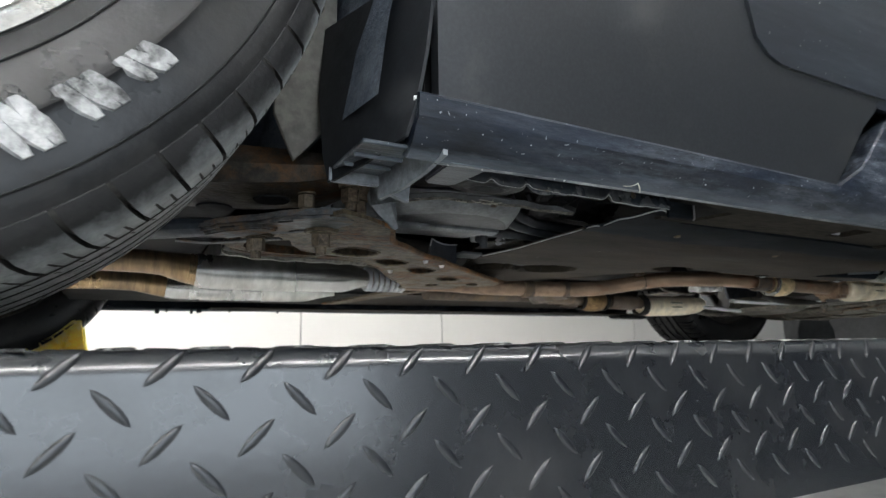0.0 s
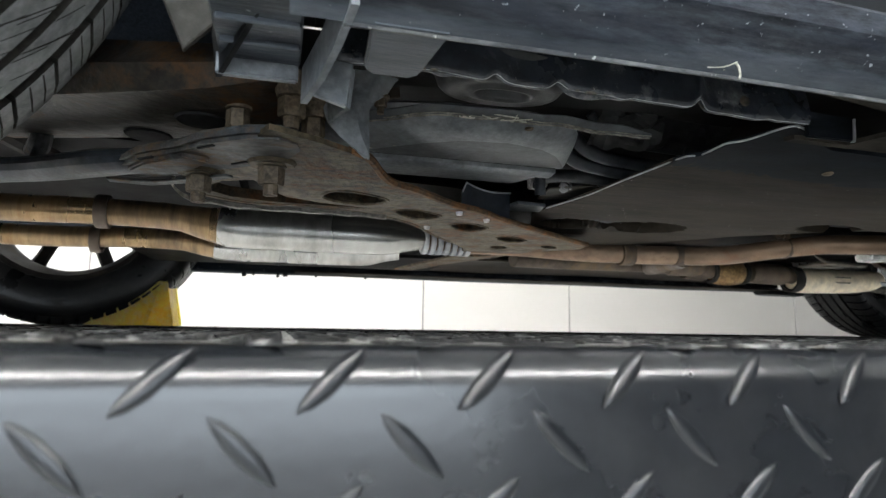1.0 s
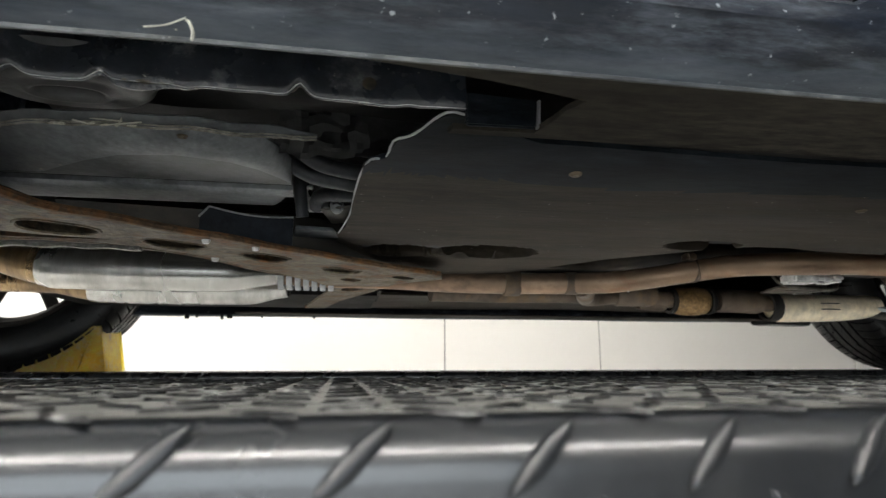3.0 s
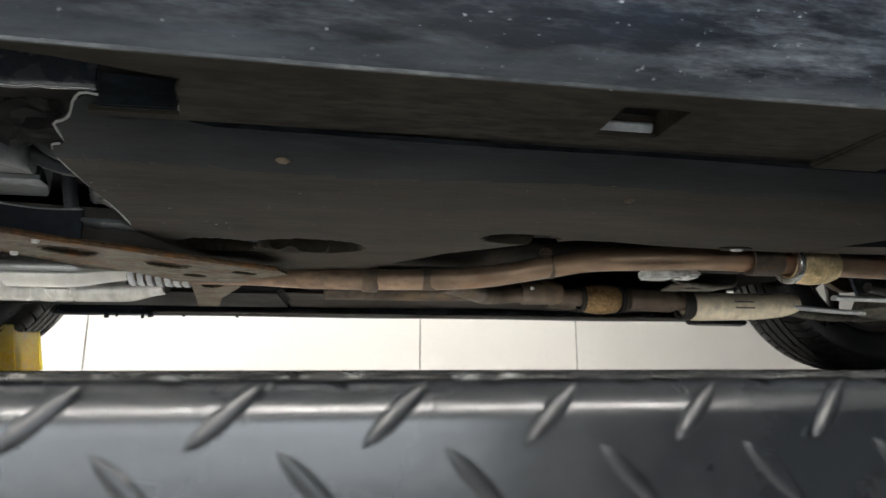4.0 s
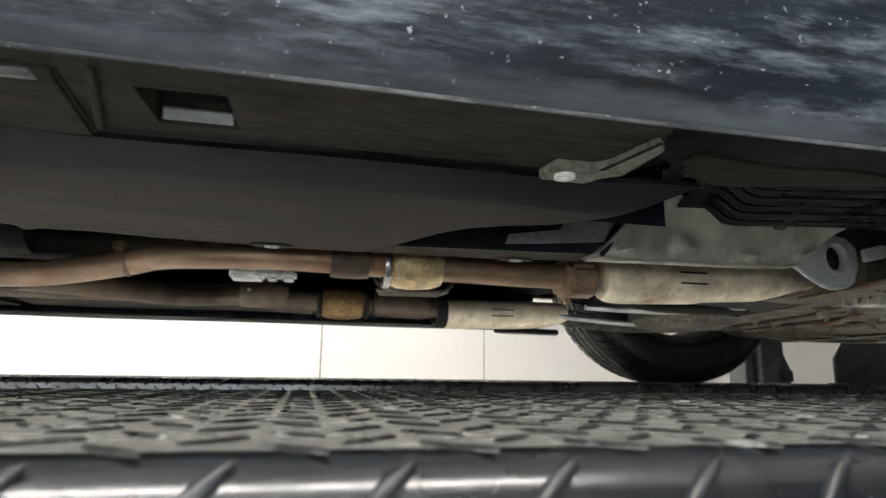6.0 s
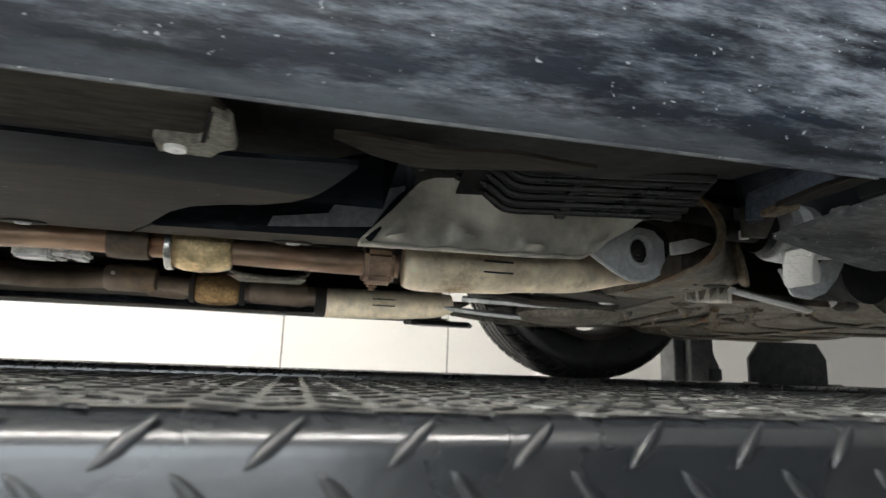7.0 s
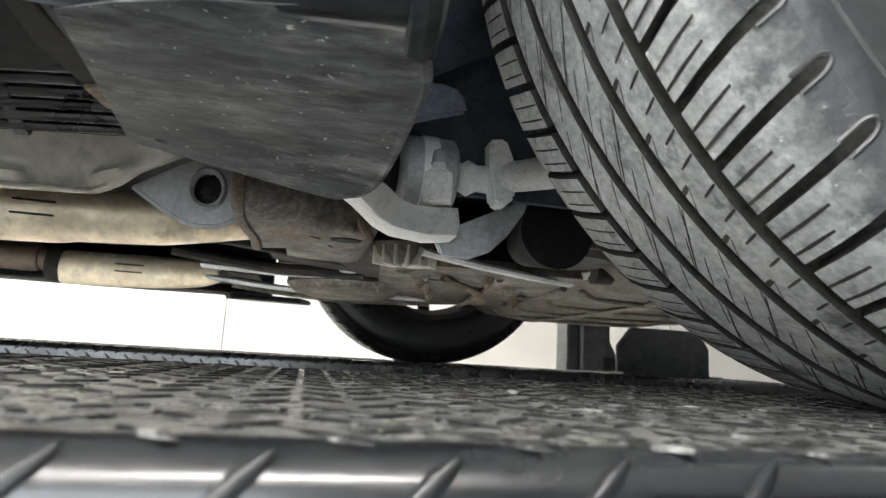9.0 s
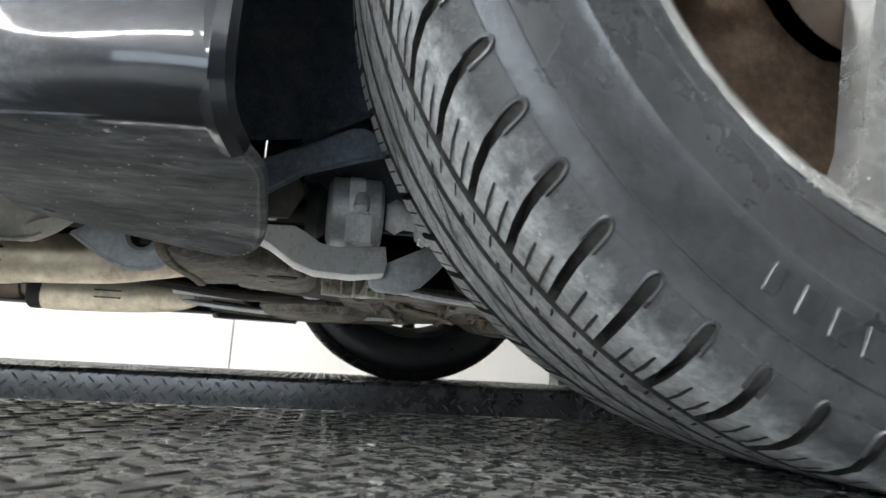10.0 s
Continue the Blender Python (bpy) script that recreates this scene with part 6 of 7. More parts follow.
part("heat_shield", tube([(2.065, 0.44, 0.14), (2.075, 0.44, 0.14), (2.1, 0.442, 0.14), (2.19, 0.446, 0.143), (2.215, 0.447, 0.1445), (2.24, 0.449, 0.1455), (2.3, 0.453, 0.149), (2.34, 0.46, 0.155), (2.4, 0.48, 0.168), (2.5, 0.52, 0.185)], [0.026, 0.03, 0.0315, 0.031, 0.029, 0.0285, 0.028, 0.026, 0.025, 0.025], 24, step=5), SHIELD, mid_near, "cream heat-shielded exhaust section", smooth=0.9)
for dz in (0.006, -0.008):
    part("shield_slot", box_bm(2.165, 2.205, 0.4125, 0.4165, 0.1425 + dz, 0.1445 + dz, 0.0008, 1), GROOVE, mid_near, "dark slot")

rear_far = exhaust([(1.15, 0.94, 0.16), (1.3, 0.96, 0.162), (1.45, 0.975, 0.165), (1.56, 0.99, 0.166), (1.7, 1.02, 0.163), (1.9, 1.03, 0.16), (2.02, 1.03, 0.157)], 0.02, PIPE_DARK, "dark sooty exhaust pipe")
part("end_stub", lathe([(0.0005, -0.006), (0.024, -0.006), (0.027, 0.0), (0.027, 0.07), (0.022, 0.085), (0.0005, 0.085)], 24, "x", (1.575, 0.985, 0.168), closed=False), PIPE_DARK, rear_far, "dark capped sleeve")
part("stub_dot", lathe([(0.0005, -0.001), (0.004, -0.001), (0.004, 0.001), (0.0005, 0.001)], 8, "y", (1.587, 0.957, 0.173), closed=False), WHITE, rear_far)
for x0, x1, r in ((1.64, 1.71, 0.025), (1.838, 1.955, 0.0275)):
    part("sleeve", tube([(x0, 1.02, 0.162), (x0 + 0.01, 1.02, 0.162), (x1 - 0.01, 1.03, 0.16), (x1, 1.03, 0.16)], [r * 0.9, r, r, r * 0.9], 20, smooth=False), PIPE_DARK, rear_far, "scorched sleeve")
part("flex_joint", lathe([(0.024, -0.045), (0.03, -0.038), (0.034, -0.015), (0.034, 0.015), (0.03, 0.038), (0.024, 0.045)], 26, "x", (1.772, 1.028, 0.1605)), BRASS_DULL, rear_far, "brown bulging flex joint")
ring_clamp((1.724, 1.025, 0.1605), 0.03, 0.005, DARK_STEEL, rear_far)
ring_clamp((1.822, 1.028, 0.1605), 0.03, 0.005, DARK_STEEL, rear_far)
part("heat_shield", tube([(1.985, 1.03, 0.147), (1.995, 1.03, 0.147), (2.02, 1.03, 0.147), (2.16, 1.03, 0.15), (2.24, 1.03, 0.154), (2.28, 1.03, 0.16)], [0.026, 0.031, 0.033, 0.032, 0.028, 0.02], 24, step=4), SHIELD, rear_far, "cream heat-shielded exhaust section", smooth=0.9)
for dz in (0.007, -0.007):
    part("shield_slot", box_bm(2.095, 2.145, 0.9955, 1.0, 0.149 + dz, 0.1515 + dz, 0.0008, 1), GROOVE, rear_far, "dark slot")
ring_clamp((1.985, 1.03, 0.15), 0.034, 0.012, DARK_STEEL, rear_far)
# hanger bracket and bright clip between the pipes
bm = plate([(1.815, 0.79), (1.86, 0.765), (1.915, 0.77), (1.95, 0.8), (1.94, 0.86), (1.83, 0.86)], [oval(1.86, 0.8, 0.022, 0.007, 14), oval(1.91, 0.8, 0.014, 0.007, 14)], lambda x, y: 0.158 + 0.12 * max(0.0, abs(x - 1.88) - 0.04), 0.004, rim=0.002)
tube([(1.812, 0.8, 0.2), (1.82, 0.785, 0.17), (1.86, 0.762, 0.158), (1.915, 0.767, 0.158), (1.95, 0.79, 0.172), (1.955, 0.8, 0.2)], 0.0045, 8, bm=bm)
part("exhaust_hanger", bm, SUBFRAME, car, "grimy bent exhaust hanger")
bm = box_bm(1.604, 1.645, 0.492, 0.525, 0.127, 0.141, 0.003)
box_bm(1.643, 1.668, 0.495, 0.52, 0.131, 0.142, 0.003, bm=bm)
box_bm(1.664, 1.684, 0.49, 0.526, 0.1285, 0.1405, 0.004, bm=bm)
lathe([(0.0005, -0.002), (0.005, -0.002), (0.006, 0.0), (0.0005, 0.003)], 12, "z", (1.655, 0.506, 0.1285), bm=bm, closed=False)
part("bright_clip", bm, WHITE, car, "bright white clip")

# far half of the underside
part("far_cover", grid_sheet(1.05, 2.35, 40, lambda x: 1.1 + 0.02 * math.sin(6 * x), lambda x: 2 * MID_Y - 0.09, 12, lambda x, y: 0.172 + 0.004 * math.sin(9 * x) * math.sin(14 * y) - 0.03 * max(0, y - 1.25), 0.004), COVER, car, "dusty underbody cover of the far side")
part("far_sill_underside", grid_sheet(0.7, 2.36, 20, lambda x: 2 * MID_Y - 0.085, lambda x: 2 * MID_Y - 0.002, 3, lambda x, y: 0.1505, 0.004), SILL_UNDER, far_skirt)
part("far_frame_rail", box_bm(0.35, 1.06, 1.02, 1.33, 0.16, 0.19, 0.012, 3), PAN, car)
for x, w, z in ((0.565, 0.012, 0.139), (0.59, 0.006, 0.1425), (0.655, 0.008, 0.139), (0.675, 0.014, 0.142), (0.76, 0.006, 0.144), (0.9, 0.007, 0.1435)):
    part("skirt_clip", box_bm(x - w / 2, x + w / 2, 2 * MID_Y - 0.012, 2 * MID_Y - 0.006, z, 0.152, 0.0015, 1), BLACK, far_skirt, "small black clip under the far skirt")
bm = prism([(2.26, 1.40), (2.44, 1.43), (2.47, 1.5), (2.3, 1.49), (2.24, 1.45)], "z", 0.138, 0.152, 0.004)
part("skirt_end_plate", bm, BLACK, far_skirt, "loose black end of the far skirt")

# ---- rear: heat shield, lines, subframe, suspension ----
hs_top = steps_y([(1.998, 0.1445), (2.03, 0.178), (2.058, 0.212), (2.075, 0.219), (2.1, 0.221), (2.124, 0.21), (2.152, 0.187), (2.22, 0.19), (2.3, 0.197), (2.34, 0.2)])
hs_low = steps_y([(1.998, 0.1435), (2.09, 0.145), (2.19, 0.146), (2.265, 0.149), (2.285, 0.16), (2.3, 0.174), (2.335, 0.194)])
secs = []
for k in range(61):
    x = 1.998 + 0.337 * k / 60
    top, low = hs_top(x), hs_low(x)
    bulge = 0.012 * max(0.0, math.sin((x - 2.097) * 2 * math.pi / 0.08)) if x < 2.3 else 0.0
    sec = []
    for j in range(10):
        u = j / 9
        y = 0.337 - 0.025 * u - bulge * math.exp(-((u - 0.2) / 0.14) ** 2) + 0.0015 * math.sin(x * 60 + 3 * u)
        sec.append((x, y, low + (top - low) * u))
    sec += [(x, sec[9][1] + 0.03, top + 0.003), (x, 0.37, low + 0.012), (x, 0.345, low - 0.002)]
    secs.append(sec)
part("tunnel_heat_shield", loft(secs), FOIL, car, "dull dented aluminium heat shield", smooth=0.9)
part("shield_edge", tube([(2.0 + 0.275 * k / 20, 0.335 - 0.002 * math.sin(k), hs_low(2.0 + 0.275 * k / 20) + 0.001 * math.sin(k * 2)) for k in range(21)], 0.0022, 6, step=2), FOIL, car)
for j in range(6):
    y, z = 0.304 - 0.012 * j, 0.189 + 0.0052 * j
    bm = tube([(2.098 - 0.003 * j, y + 0.006, z + 0.034), (2.118, y + 0.004, z + 0.026), (2.136, y + 0.001, z + 0.012), (2.156, y, z), (2.2, y - 0.01, z - 0.001), (2.26, y - 0.026, z - 0.002), (2.32, y - 0.042, z - 0.003), (2.34, y - 0.047, z - 0.003)], 0.0052 if j % 2 else 0.0044, 10)
    part("brake_line", bm, LINE, car, "black brake and fuel line")
for x, dy in ((2.21, -0.012), (2.325, -0.044)):
    part("line_clip", prism([(0.311 + dy, 0.181), (0.316 + dy, 0.186), (0.238 + dy, 0.222), (0.234 + dy, 0.216)], "x", x, x + 0.012, 0.001, 1), LINE, car, "black clip across the lines")
# near-black sheet added as the shade behind the lines
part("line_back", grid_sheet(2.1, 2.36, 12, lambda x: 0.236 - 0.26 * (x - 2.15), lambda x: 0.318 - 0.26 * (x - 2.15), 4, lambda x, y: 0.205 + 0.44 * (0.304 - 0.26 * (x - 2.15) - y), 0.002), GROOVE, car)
part("line_bracket", prism([(2.335, 0.2), (2.352, 0.21), (2.378, 0.213), (2.384, 0.222), (2.36, 0.229), (2.338, 0.221)], "y", 0.318, 0.332, 0.003, 2), RUST, car, "rusty bracket at the end of the lines")

# eye bracket: an ear of grey sheet with a turned-out hole
ear = [(2.288, 0.164), (2.315, 0.182), (2.335, 0.194), (2.356, 0.2), (2.378, 0.197), (2.392, 0.184), (2.393, 0.16), (2.385, 0.143), (2.37, 0.134), (2.348, 0.132), (2.328, 0.139), (2.306, 0.152)]
one = bmesh.new()
loops = []
for y in (0.366, 0.3715):
    o = [one.verts.new((x, y, z)) for x, z in ear]
    h = [one.verts.new((2.3565 + 0.0135 * math.cos(a), y, 0.169 + 0.017 * math.sin(a))) for a in (2 * math.pi * (k / 12) + 2.9 for k in range(12))]
    loops.append((o, h))
n = 12
for side in (0, 1):
    o, h = loops[side]
    # pair every outer point with the closest hole point in turn
    order = [max(range(12), key=lambda i: (h[i].co - Vector((2.3565, h[i].co.y, 0.169))).normalized().dot((v.co - Vector((2.3565, v.co.y, 0.169))).normalized())) for v in o]
    for k in range(n):
        a, b = order[k], order[(k + 1) % n]
        quad = [o[k], o[(k + 1) % n], h[b]] + ([h[a]] if a != b else [])
        one.faces.new(quad)
        step_ = (b - a) % 12
        back = (a - b) % 12
        if back > 1 and back < 6:
            one.faces.new([h[a]] + [h[(a - s_) % 12] for s_ in range(1, back + 1)])
        elif step_ > 1 and step_ < 6:
            one.faces.new([h[a]] + [h[(a + s_) % 12] for s_ in range(1, step_ + 1)])
(o0, h0), (o1, h1) = loops
for k in range(n):
    one.faces.new((o0[k], o0[(k + 1) % n], o1[(k + 1) % n], o1[k]))
    one.faces.new((h0[k], h1[k], h1[(k + 1) % n], h0[(k + 1) % n]))
eye = part("eye_bracket", one, GREY_METAL, car, "grey steel ear bracket with a round hole", smooth=0.5)
bm = lathe([(0.013, 0.0), (0.0165, -0.004), (0.0195, 0.001), (0.016, 0.003)], 24, "y")
bmesh.ops.transform(bm, matrix=Matrix.Translation((2.3565, 0.3655, 0.169)) @ Matrix.Diagonal((1, 1, 1.2, 1)), verts=bm.verts)
part("eye_rim", bm, GREY_METAL, eye)
part("eye_flange", tube([(x, 0.369, z) for x, z in ear[7:] + ear[:1]], 0.0035, 6, step=3), GREY_METAL, eye)
# near-black disc gives the hole its shade
part("hole_back", lathe([(0.0005, 0.0), (0.022, 0.0), (0.022, 0.004), (0.0005, 0.004)], 20, "y", (2.3575, 0.378, 0.169), closed=False), GROOVE, eye, "near-black disc for the shade inside the hole")
part("pivot_bolt", lathe([(0.0005, -0.006), (0.0045, -0.006), (0.005, -0.003), (0.009, -0.002), (0.0095, 0.003), (0.0005, 0.003)], 6, "y", (2.3575, 0.375, 0.168), closed=False), DARK_STEEL, eye)
part("white_bracket", prism([(2.4, 0.183), (2.432, 0.191), (2.462, 0.186), (2.43, 0.172), (2.401, 0.166)], "y", 0.362, 0.368, 0.0015, 1), CAST, car, "small white bracket")

# rear subframe: open box end with a rusty hoop, and pressed tray
secs = []
for x, y, top, low in ((2.43, 0.385, 0.226, 0.1425), (2.46, 0.378, 0.222, 0.1395), (2.49, 0.374, 0.218, 0.1385), (2.512, 0.374, 0.212, 0.139), (2.524, 0.378, 0.205, 0.1425), (2.532, 0.388, 0.2, 0.15)):
    secs.append([(x, y + 0.02, top), (x, y + 0.004, top - 0.02), (x, y, low + 0.03), (x, y + 0.001, low + 0.014), (x, y + 0.006, low + 0.004), (x, y + 0.018, low), (x, y + 0.2, low - 0.001), (x, y + 0.24, low + 0.02), (x, y + 0.22, top)])
tray = part("rear_subframe", loft(secs), SUBFRAME, car, "dirty pressed rear subframe with a rusty rim", smooth=0.9)
hoop = [(0.47, 0.25), (0.41, 0.249), (0.35, 0.239), (0.31, 0.228), (0.284, 0.215), (0.268, 0.195), (0.263, 0.175), (0.272, 0.157), (0.295, 0.143), (0.335, 0.137), (0.375, 0.134), (0.42, 0.132), (0.47, 0.131)]
secs = []
for x, s_ in ((2.398, 0.0), (2.41, 0.08), (2.43, 0.3), (2.455, 0.62), (2.48, 0.86), (2.505, 0.97)):
    ring = [(y + s_ * max(0.0, 0.376 - y), z + 0.007 * s_) for y, z in hoop]
    secs.append([(x + 0.004 * math.sin(9 * z + 30 * y), y, z) for y, z in ring] + [(x + 0.002, 0.37 + (y - 0.37) * 0.94, 0.19 + (z - 0.19) * 0.9) for y, z in reversed(ring)])
part("box_end", loft(secs), SUBFRAME, tray, "grimy open end of the subframe box", smooth=0.8)
part("hoop_edge", tube([(2.398 + 0.004 * math.sin(9 * z + 30 * y), y, z) for y, z in hoop], 0.006, 8, step=3, flat=0.6), RUST, tray, "rusty rim")
for cx, cy, rx, ry in ((2.45, 0.412, 0.024, 0.016), (2.498, 0.408, 0.018, 0.014), (2.476, 0.455, 0.012, 0.014)):
    bm = lathe([(0.0005, -0.0015), (0.9, -0.0015), (1.0, 0.001), (0.0005, 0.001)], 18, "z", closed=False)
    bmesh.ops.transform(bm, matrix=Matrix.Translation((cx, cy, 0.1388)) @ Matrix.Diagonal((rx, ry, 1, 1)), verts=bm.verts)
    # solid near-black disc stands for the shade in the hole
    part("subframe_hole", bm, GROOVE, tray, "dark hole")
part("rust_edge", tube([(2.502, 0.37, 0.19), (2.508, 0.369, 0.165), (2.514, 0.371, 0.148), (2.522, 0.38, 0.14)], 0.0085, 8, flat=0.6), RUST, tray, "rusty edge")
part("bump_stop", lathe([(0.0005, -0.03), (0.028, -0.03), (0.034, -0.02), (0.034, 0.05), (0.0005, 0.05)], 20, "y", (2.39, 0.42, 0.185), closed=False), BLACK, car)

# cast suspension link and bushing
ARM = [(2.468, 0.208, 0.155), (2.474, 0.216, 0.159), (2.516, 0.264, 0.171), (2.526, 0.274, 0.168), (2.54, 0.287, 0.161), (2.557, 0.303, 0.161), (2.609, 0.342, 0.173), (2.612, 0.342, 0.155), (2.609, 0.342, 0.142), (2.574, 0.318, 0.134), (2.535, 0.282, 0.131), (2.517, 0.265, 0.135), (2.495, 0.241, 0.147)]
secs = []
for dy, grow in ((0.0, 0.94), (0.004, 1.0), (0.04, 1.0), (0.044, 0.94)):
    cx, cz = 2.55, 0.155
    secs.append([(cx + (x - cx) * (0.5 + 0.5 * grow), y + dy, z + (0.0015 if z < cz else -0.0015) * (1 - grow) / 0.06) for x, y, z in ARM])
link = part("suspension_arm", loft(secs), CAST, car, "bright cast aluminium suspension arm", smooth=0.6)
ARM_RIB = [(2.473, 0.214, 0.151), (2.514, 0.262, 0.164), (2.544, 0.29, 0.154), (2.607, 0.342, 0.166), (2.607, 0.342, 0.161), (2.541, 0.288, 0.148), (2.512, 0.26, 0.157), (2.476, 0.218, 0.147)]
part("arm_rib", loft([[(x, y + dy, z) for x, y, z in ARM_RIB] for dy in (-0.002, 0.006)]), CAST, link)
part("bushing", lathe([(0.0005, -0.032), (0.03, -0.032), (0.036, -0.029), (0.0395, -0.026), (0.0395, -0.01), (0.0375, -0.009), (0.0375, 0.006), (0.0395, 0.008), (0.0395, 0.024), (0.034, 0.028), (0.0005, 0.03)], 36, "x", (2.575, 0.356, 0.208), closed=False), BUSH, link, "round satin metal bushing")
part("bushing_band", lathe([(0.0385, -0.01), (0.0408, -0.0095), (0.0408, 0.0065), (0.0385, 0.007)], 40, "x", (2.575, 0.356, 0.208)), CAST, link, "bright raised band")
part("rubber_ring", lathe([(0.0005, 0), (0.03, 0.0), (0.031, 0.012), (0.024, 0.02), (0.0005, 0.02)], 28, "x", (2.522, 0.356, 0.208), closed=False), BLACK, link)
part("sleeve", lathe([(0.0005, -0.03), (0.014, -0.03), (0.014, 0.03), (0.0005, 0.03)], 18, "x", (2.503, 0.356, 0.205), closed=False), DARK_STEEL, link)
bm = lathe([(0.0005, -0.022), (0.0155, -0.022), (0.0155, 0.006), (0.012, 0.0075), (0.011, 0.01), (0.0075, 0.011), (0.0075, 0.02), (0.006, 0.0215), (0.0005, 0.0215)], 6, "z", (2.578, 0.305, 0.188), closed=False)
bmesh.ops.rotate(bm, cent=(2.578, 0.305, 0.188), matrix=Matrix.Rotation(0.26, 3, "Z"), verts=bm.verts)
part("hex_bolt", bm, BRIGHT, link, "bright hexagon bolt")
part("bolt_cap", lathe([(0.0005, 0.0), (0.0075, 0.0), (0.0085, -0.004), (0.007, 0.008), (0.004, 0.011), (0.0005, 0.0115)], 14, "z", (2.578, 0.305, 0.2085), closed=False), BUSH, link)
part("small_bolt", lathe([(0.0005, -0.006), (0.006, -0.006), (0.006, 0.004), (0.003, 0.006), (0.003, 0.016), (0.0005, 0.016)], 8, "z", (2.487, 0.334, 0.195), closed=False), CAST, link)
secs = []
for x, y, z, r in ((2.608, 0.352, 0.208, 0.013), (2.618, 0.35, 0.208, 0.018), (2.628, 0.348, 0.208, 0.013), (2.64, 0.34, 0.206, 0.014), (2.655, 0.328, 0.207, 0.015), (2.68, 0.315, 0.21, 0.016), (2.7, 0.305, 0.213, 0.017)):
    secs.append([(x, y + r * math.cos(a), z + r * 1.1 * math.sin(a)) for a in (2 * math.pi * k / 14 for k in range(14))])
kn = part("wheel_carrier", loft(secs), CAST, car, "cast aluminium wheel carrier arm", smooth=0.9)
part("carrier_lug", prism([(2.634, 0.245), (2.652, 0.248), (2.662, 0.225), (2.664, 0.185), (2.652, 0.173), (2.64, 0.178), (2.636, 0.205)], "y", 0.322, 0.346, 0.003, 2), CAST, kn)
bm = prism([(2.58, 0.165), (2.61, 0.158), (2.69, 0.198), (2.7, 0.2), (2.695, 0.185), (2.675, 0.155), (2.655, 0.135), (2.63, 0.125), (2.6, 0.128)], "y", 0.378, 0.386, 0.002)
part("splash_plate", bm, GREY_METAL, car, "grey curved splash plate")
part("boot", lathe([(0.0005, -0.05)] + [(0.045 - 0.004 * (k % 2) - 0.002 * k, -0.05 + 0.012 * k) for k in range(9)] + [(0.0005, 0.06)], 24, "y", (2.74, 0.44, 0.17), closed=False), GROOVE, car, "ribbed black rubber boot")
# grey arch strap above the bushing
bm = prism([(2.463, 0.236), (2.521, 0.263), (2.568, 0.287), (2.595, 0.28), (2.602, 0.258), (2.57, 0.248), (2.519, 0.23), (2.476, 0.2), (2.46, 0.2)], "y", 0.293, 0.303, 0.004, 3)
part("arch_strap", bm, STRAP, car, "blue-grey plastic strap over the bushing")
secs = []
for x, z in ((2.42, 0.262), (2.459, 0.264), (2.5, 0.27), (2.529, 0.275), (2.537, 0.281), (2.565, 0.297), (2.6, 0.318), (2.66, 0.35), (2.72, 0.38)):
    w = 0.004 * math.sin(x * 60)
    secs.append([(x, 0.312, z), (x, 0.308 + w, z + 0.03), (x, 0.304 - w, z + 0.07), (x, 0.298 + w, z + 0.12), (x, 0.29, z + 0.25), (x, 0.296, z + 0.25), (x, 0.32, z + 0.003)])
part("liner_panel", loft(secs), FELT, car, "blue-grey felt panel of the wheel arch", smooth=0.4)
part("strap_back", prism([(2.47, 0.225), (2.51, 0.24), (2.52, 0.215), (2.505, 0.188), (2.47, 0.186)], "y", 0.315, 0.32, 0.001, 1), LINER, car, "khaki plate behind the strap")

# skirt's rear fairing: flat mud-splashed underside and turned lip
def fairing_z(x, y):
    return 0.1475 - 0.075 * y - 0.017 * min(1.0, max(0.0, (x - 2.349) / 0.13)) * min(1.0, max(0.0, y) / 0.15) ** 2


outer = [(2.354, 0.002), (2.38, -0.01), (2.41, -0.02), (2.45, -0.029), (2.502, -0.033), (2.512, 0.02), (2.51, 0.06), (2.507, 0.1), (2.501, 0.13), (2.491, 0.146), (2.478, 0.153), (2.455, 0.153), (2.41, 0.147), (2.349, 0.137)]
fair = part("rear_fairing", plate(outer, [oval(2.37, 0.125, 0.004, 0.003, 8)], fairing_z, 0.005), FAIRING, car, "flat mud-splashed plastic fairing ahead of the rear wheel")
part("gap_bracket", prism([(2.326, 0.012), (2.338, 0.01), (2.342, 0.06), (2.338, 0.11), (2.33, 0.112), (2.322, 0.06)], "z", 0.158, 0.163, 0.001, 1), DARK_STEEL, fair, "grimy bracket")
part("gap_foot", prism([(2.33, 0.105), (2.345, 0.1), (2.347, 0.13), (2.334, 0.134)], "z", 0.155, 0.162, 0.001, 1), BOLT, fair)
part("fairing_front", box_bm(2.347, 2.354, 0.0, 0.05, 0.149, 0.2, 0.002), BLACK, fair)
part("fairing_lip", tube([(x, y, fairing_z(x, y) + 0.003) for x, y in ((2.503, -0.012), (2.511, 0.02), (2.509, 0.06), (2.506, 0.1), (2.5, 0.13), (2.49, 0.145))], 0.004, 8), FAIRING, fair, "turned edge of the fairing")
secs = []
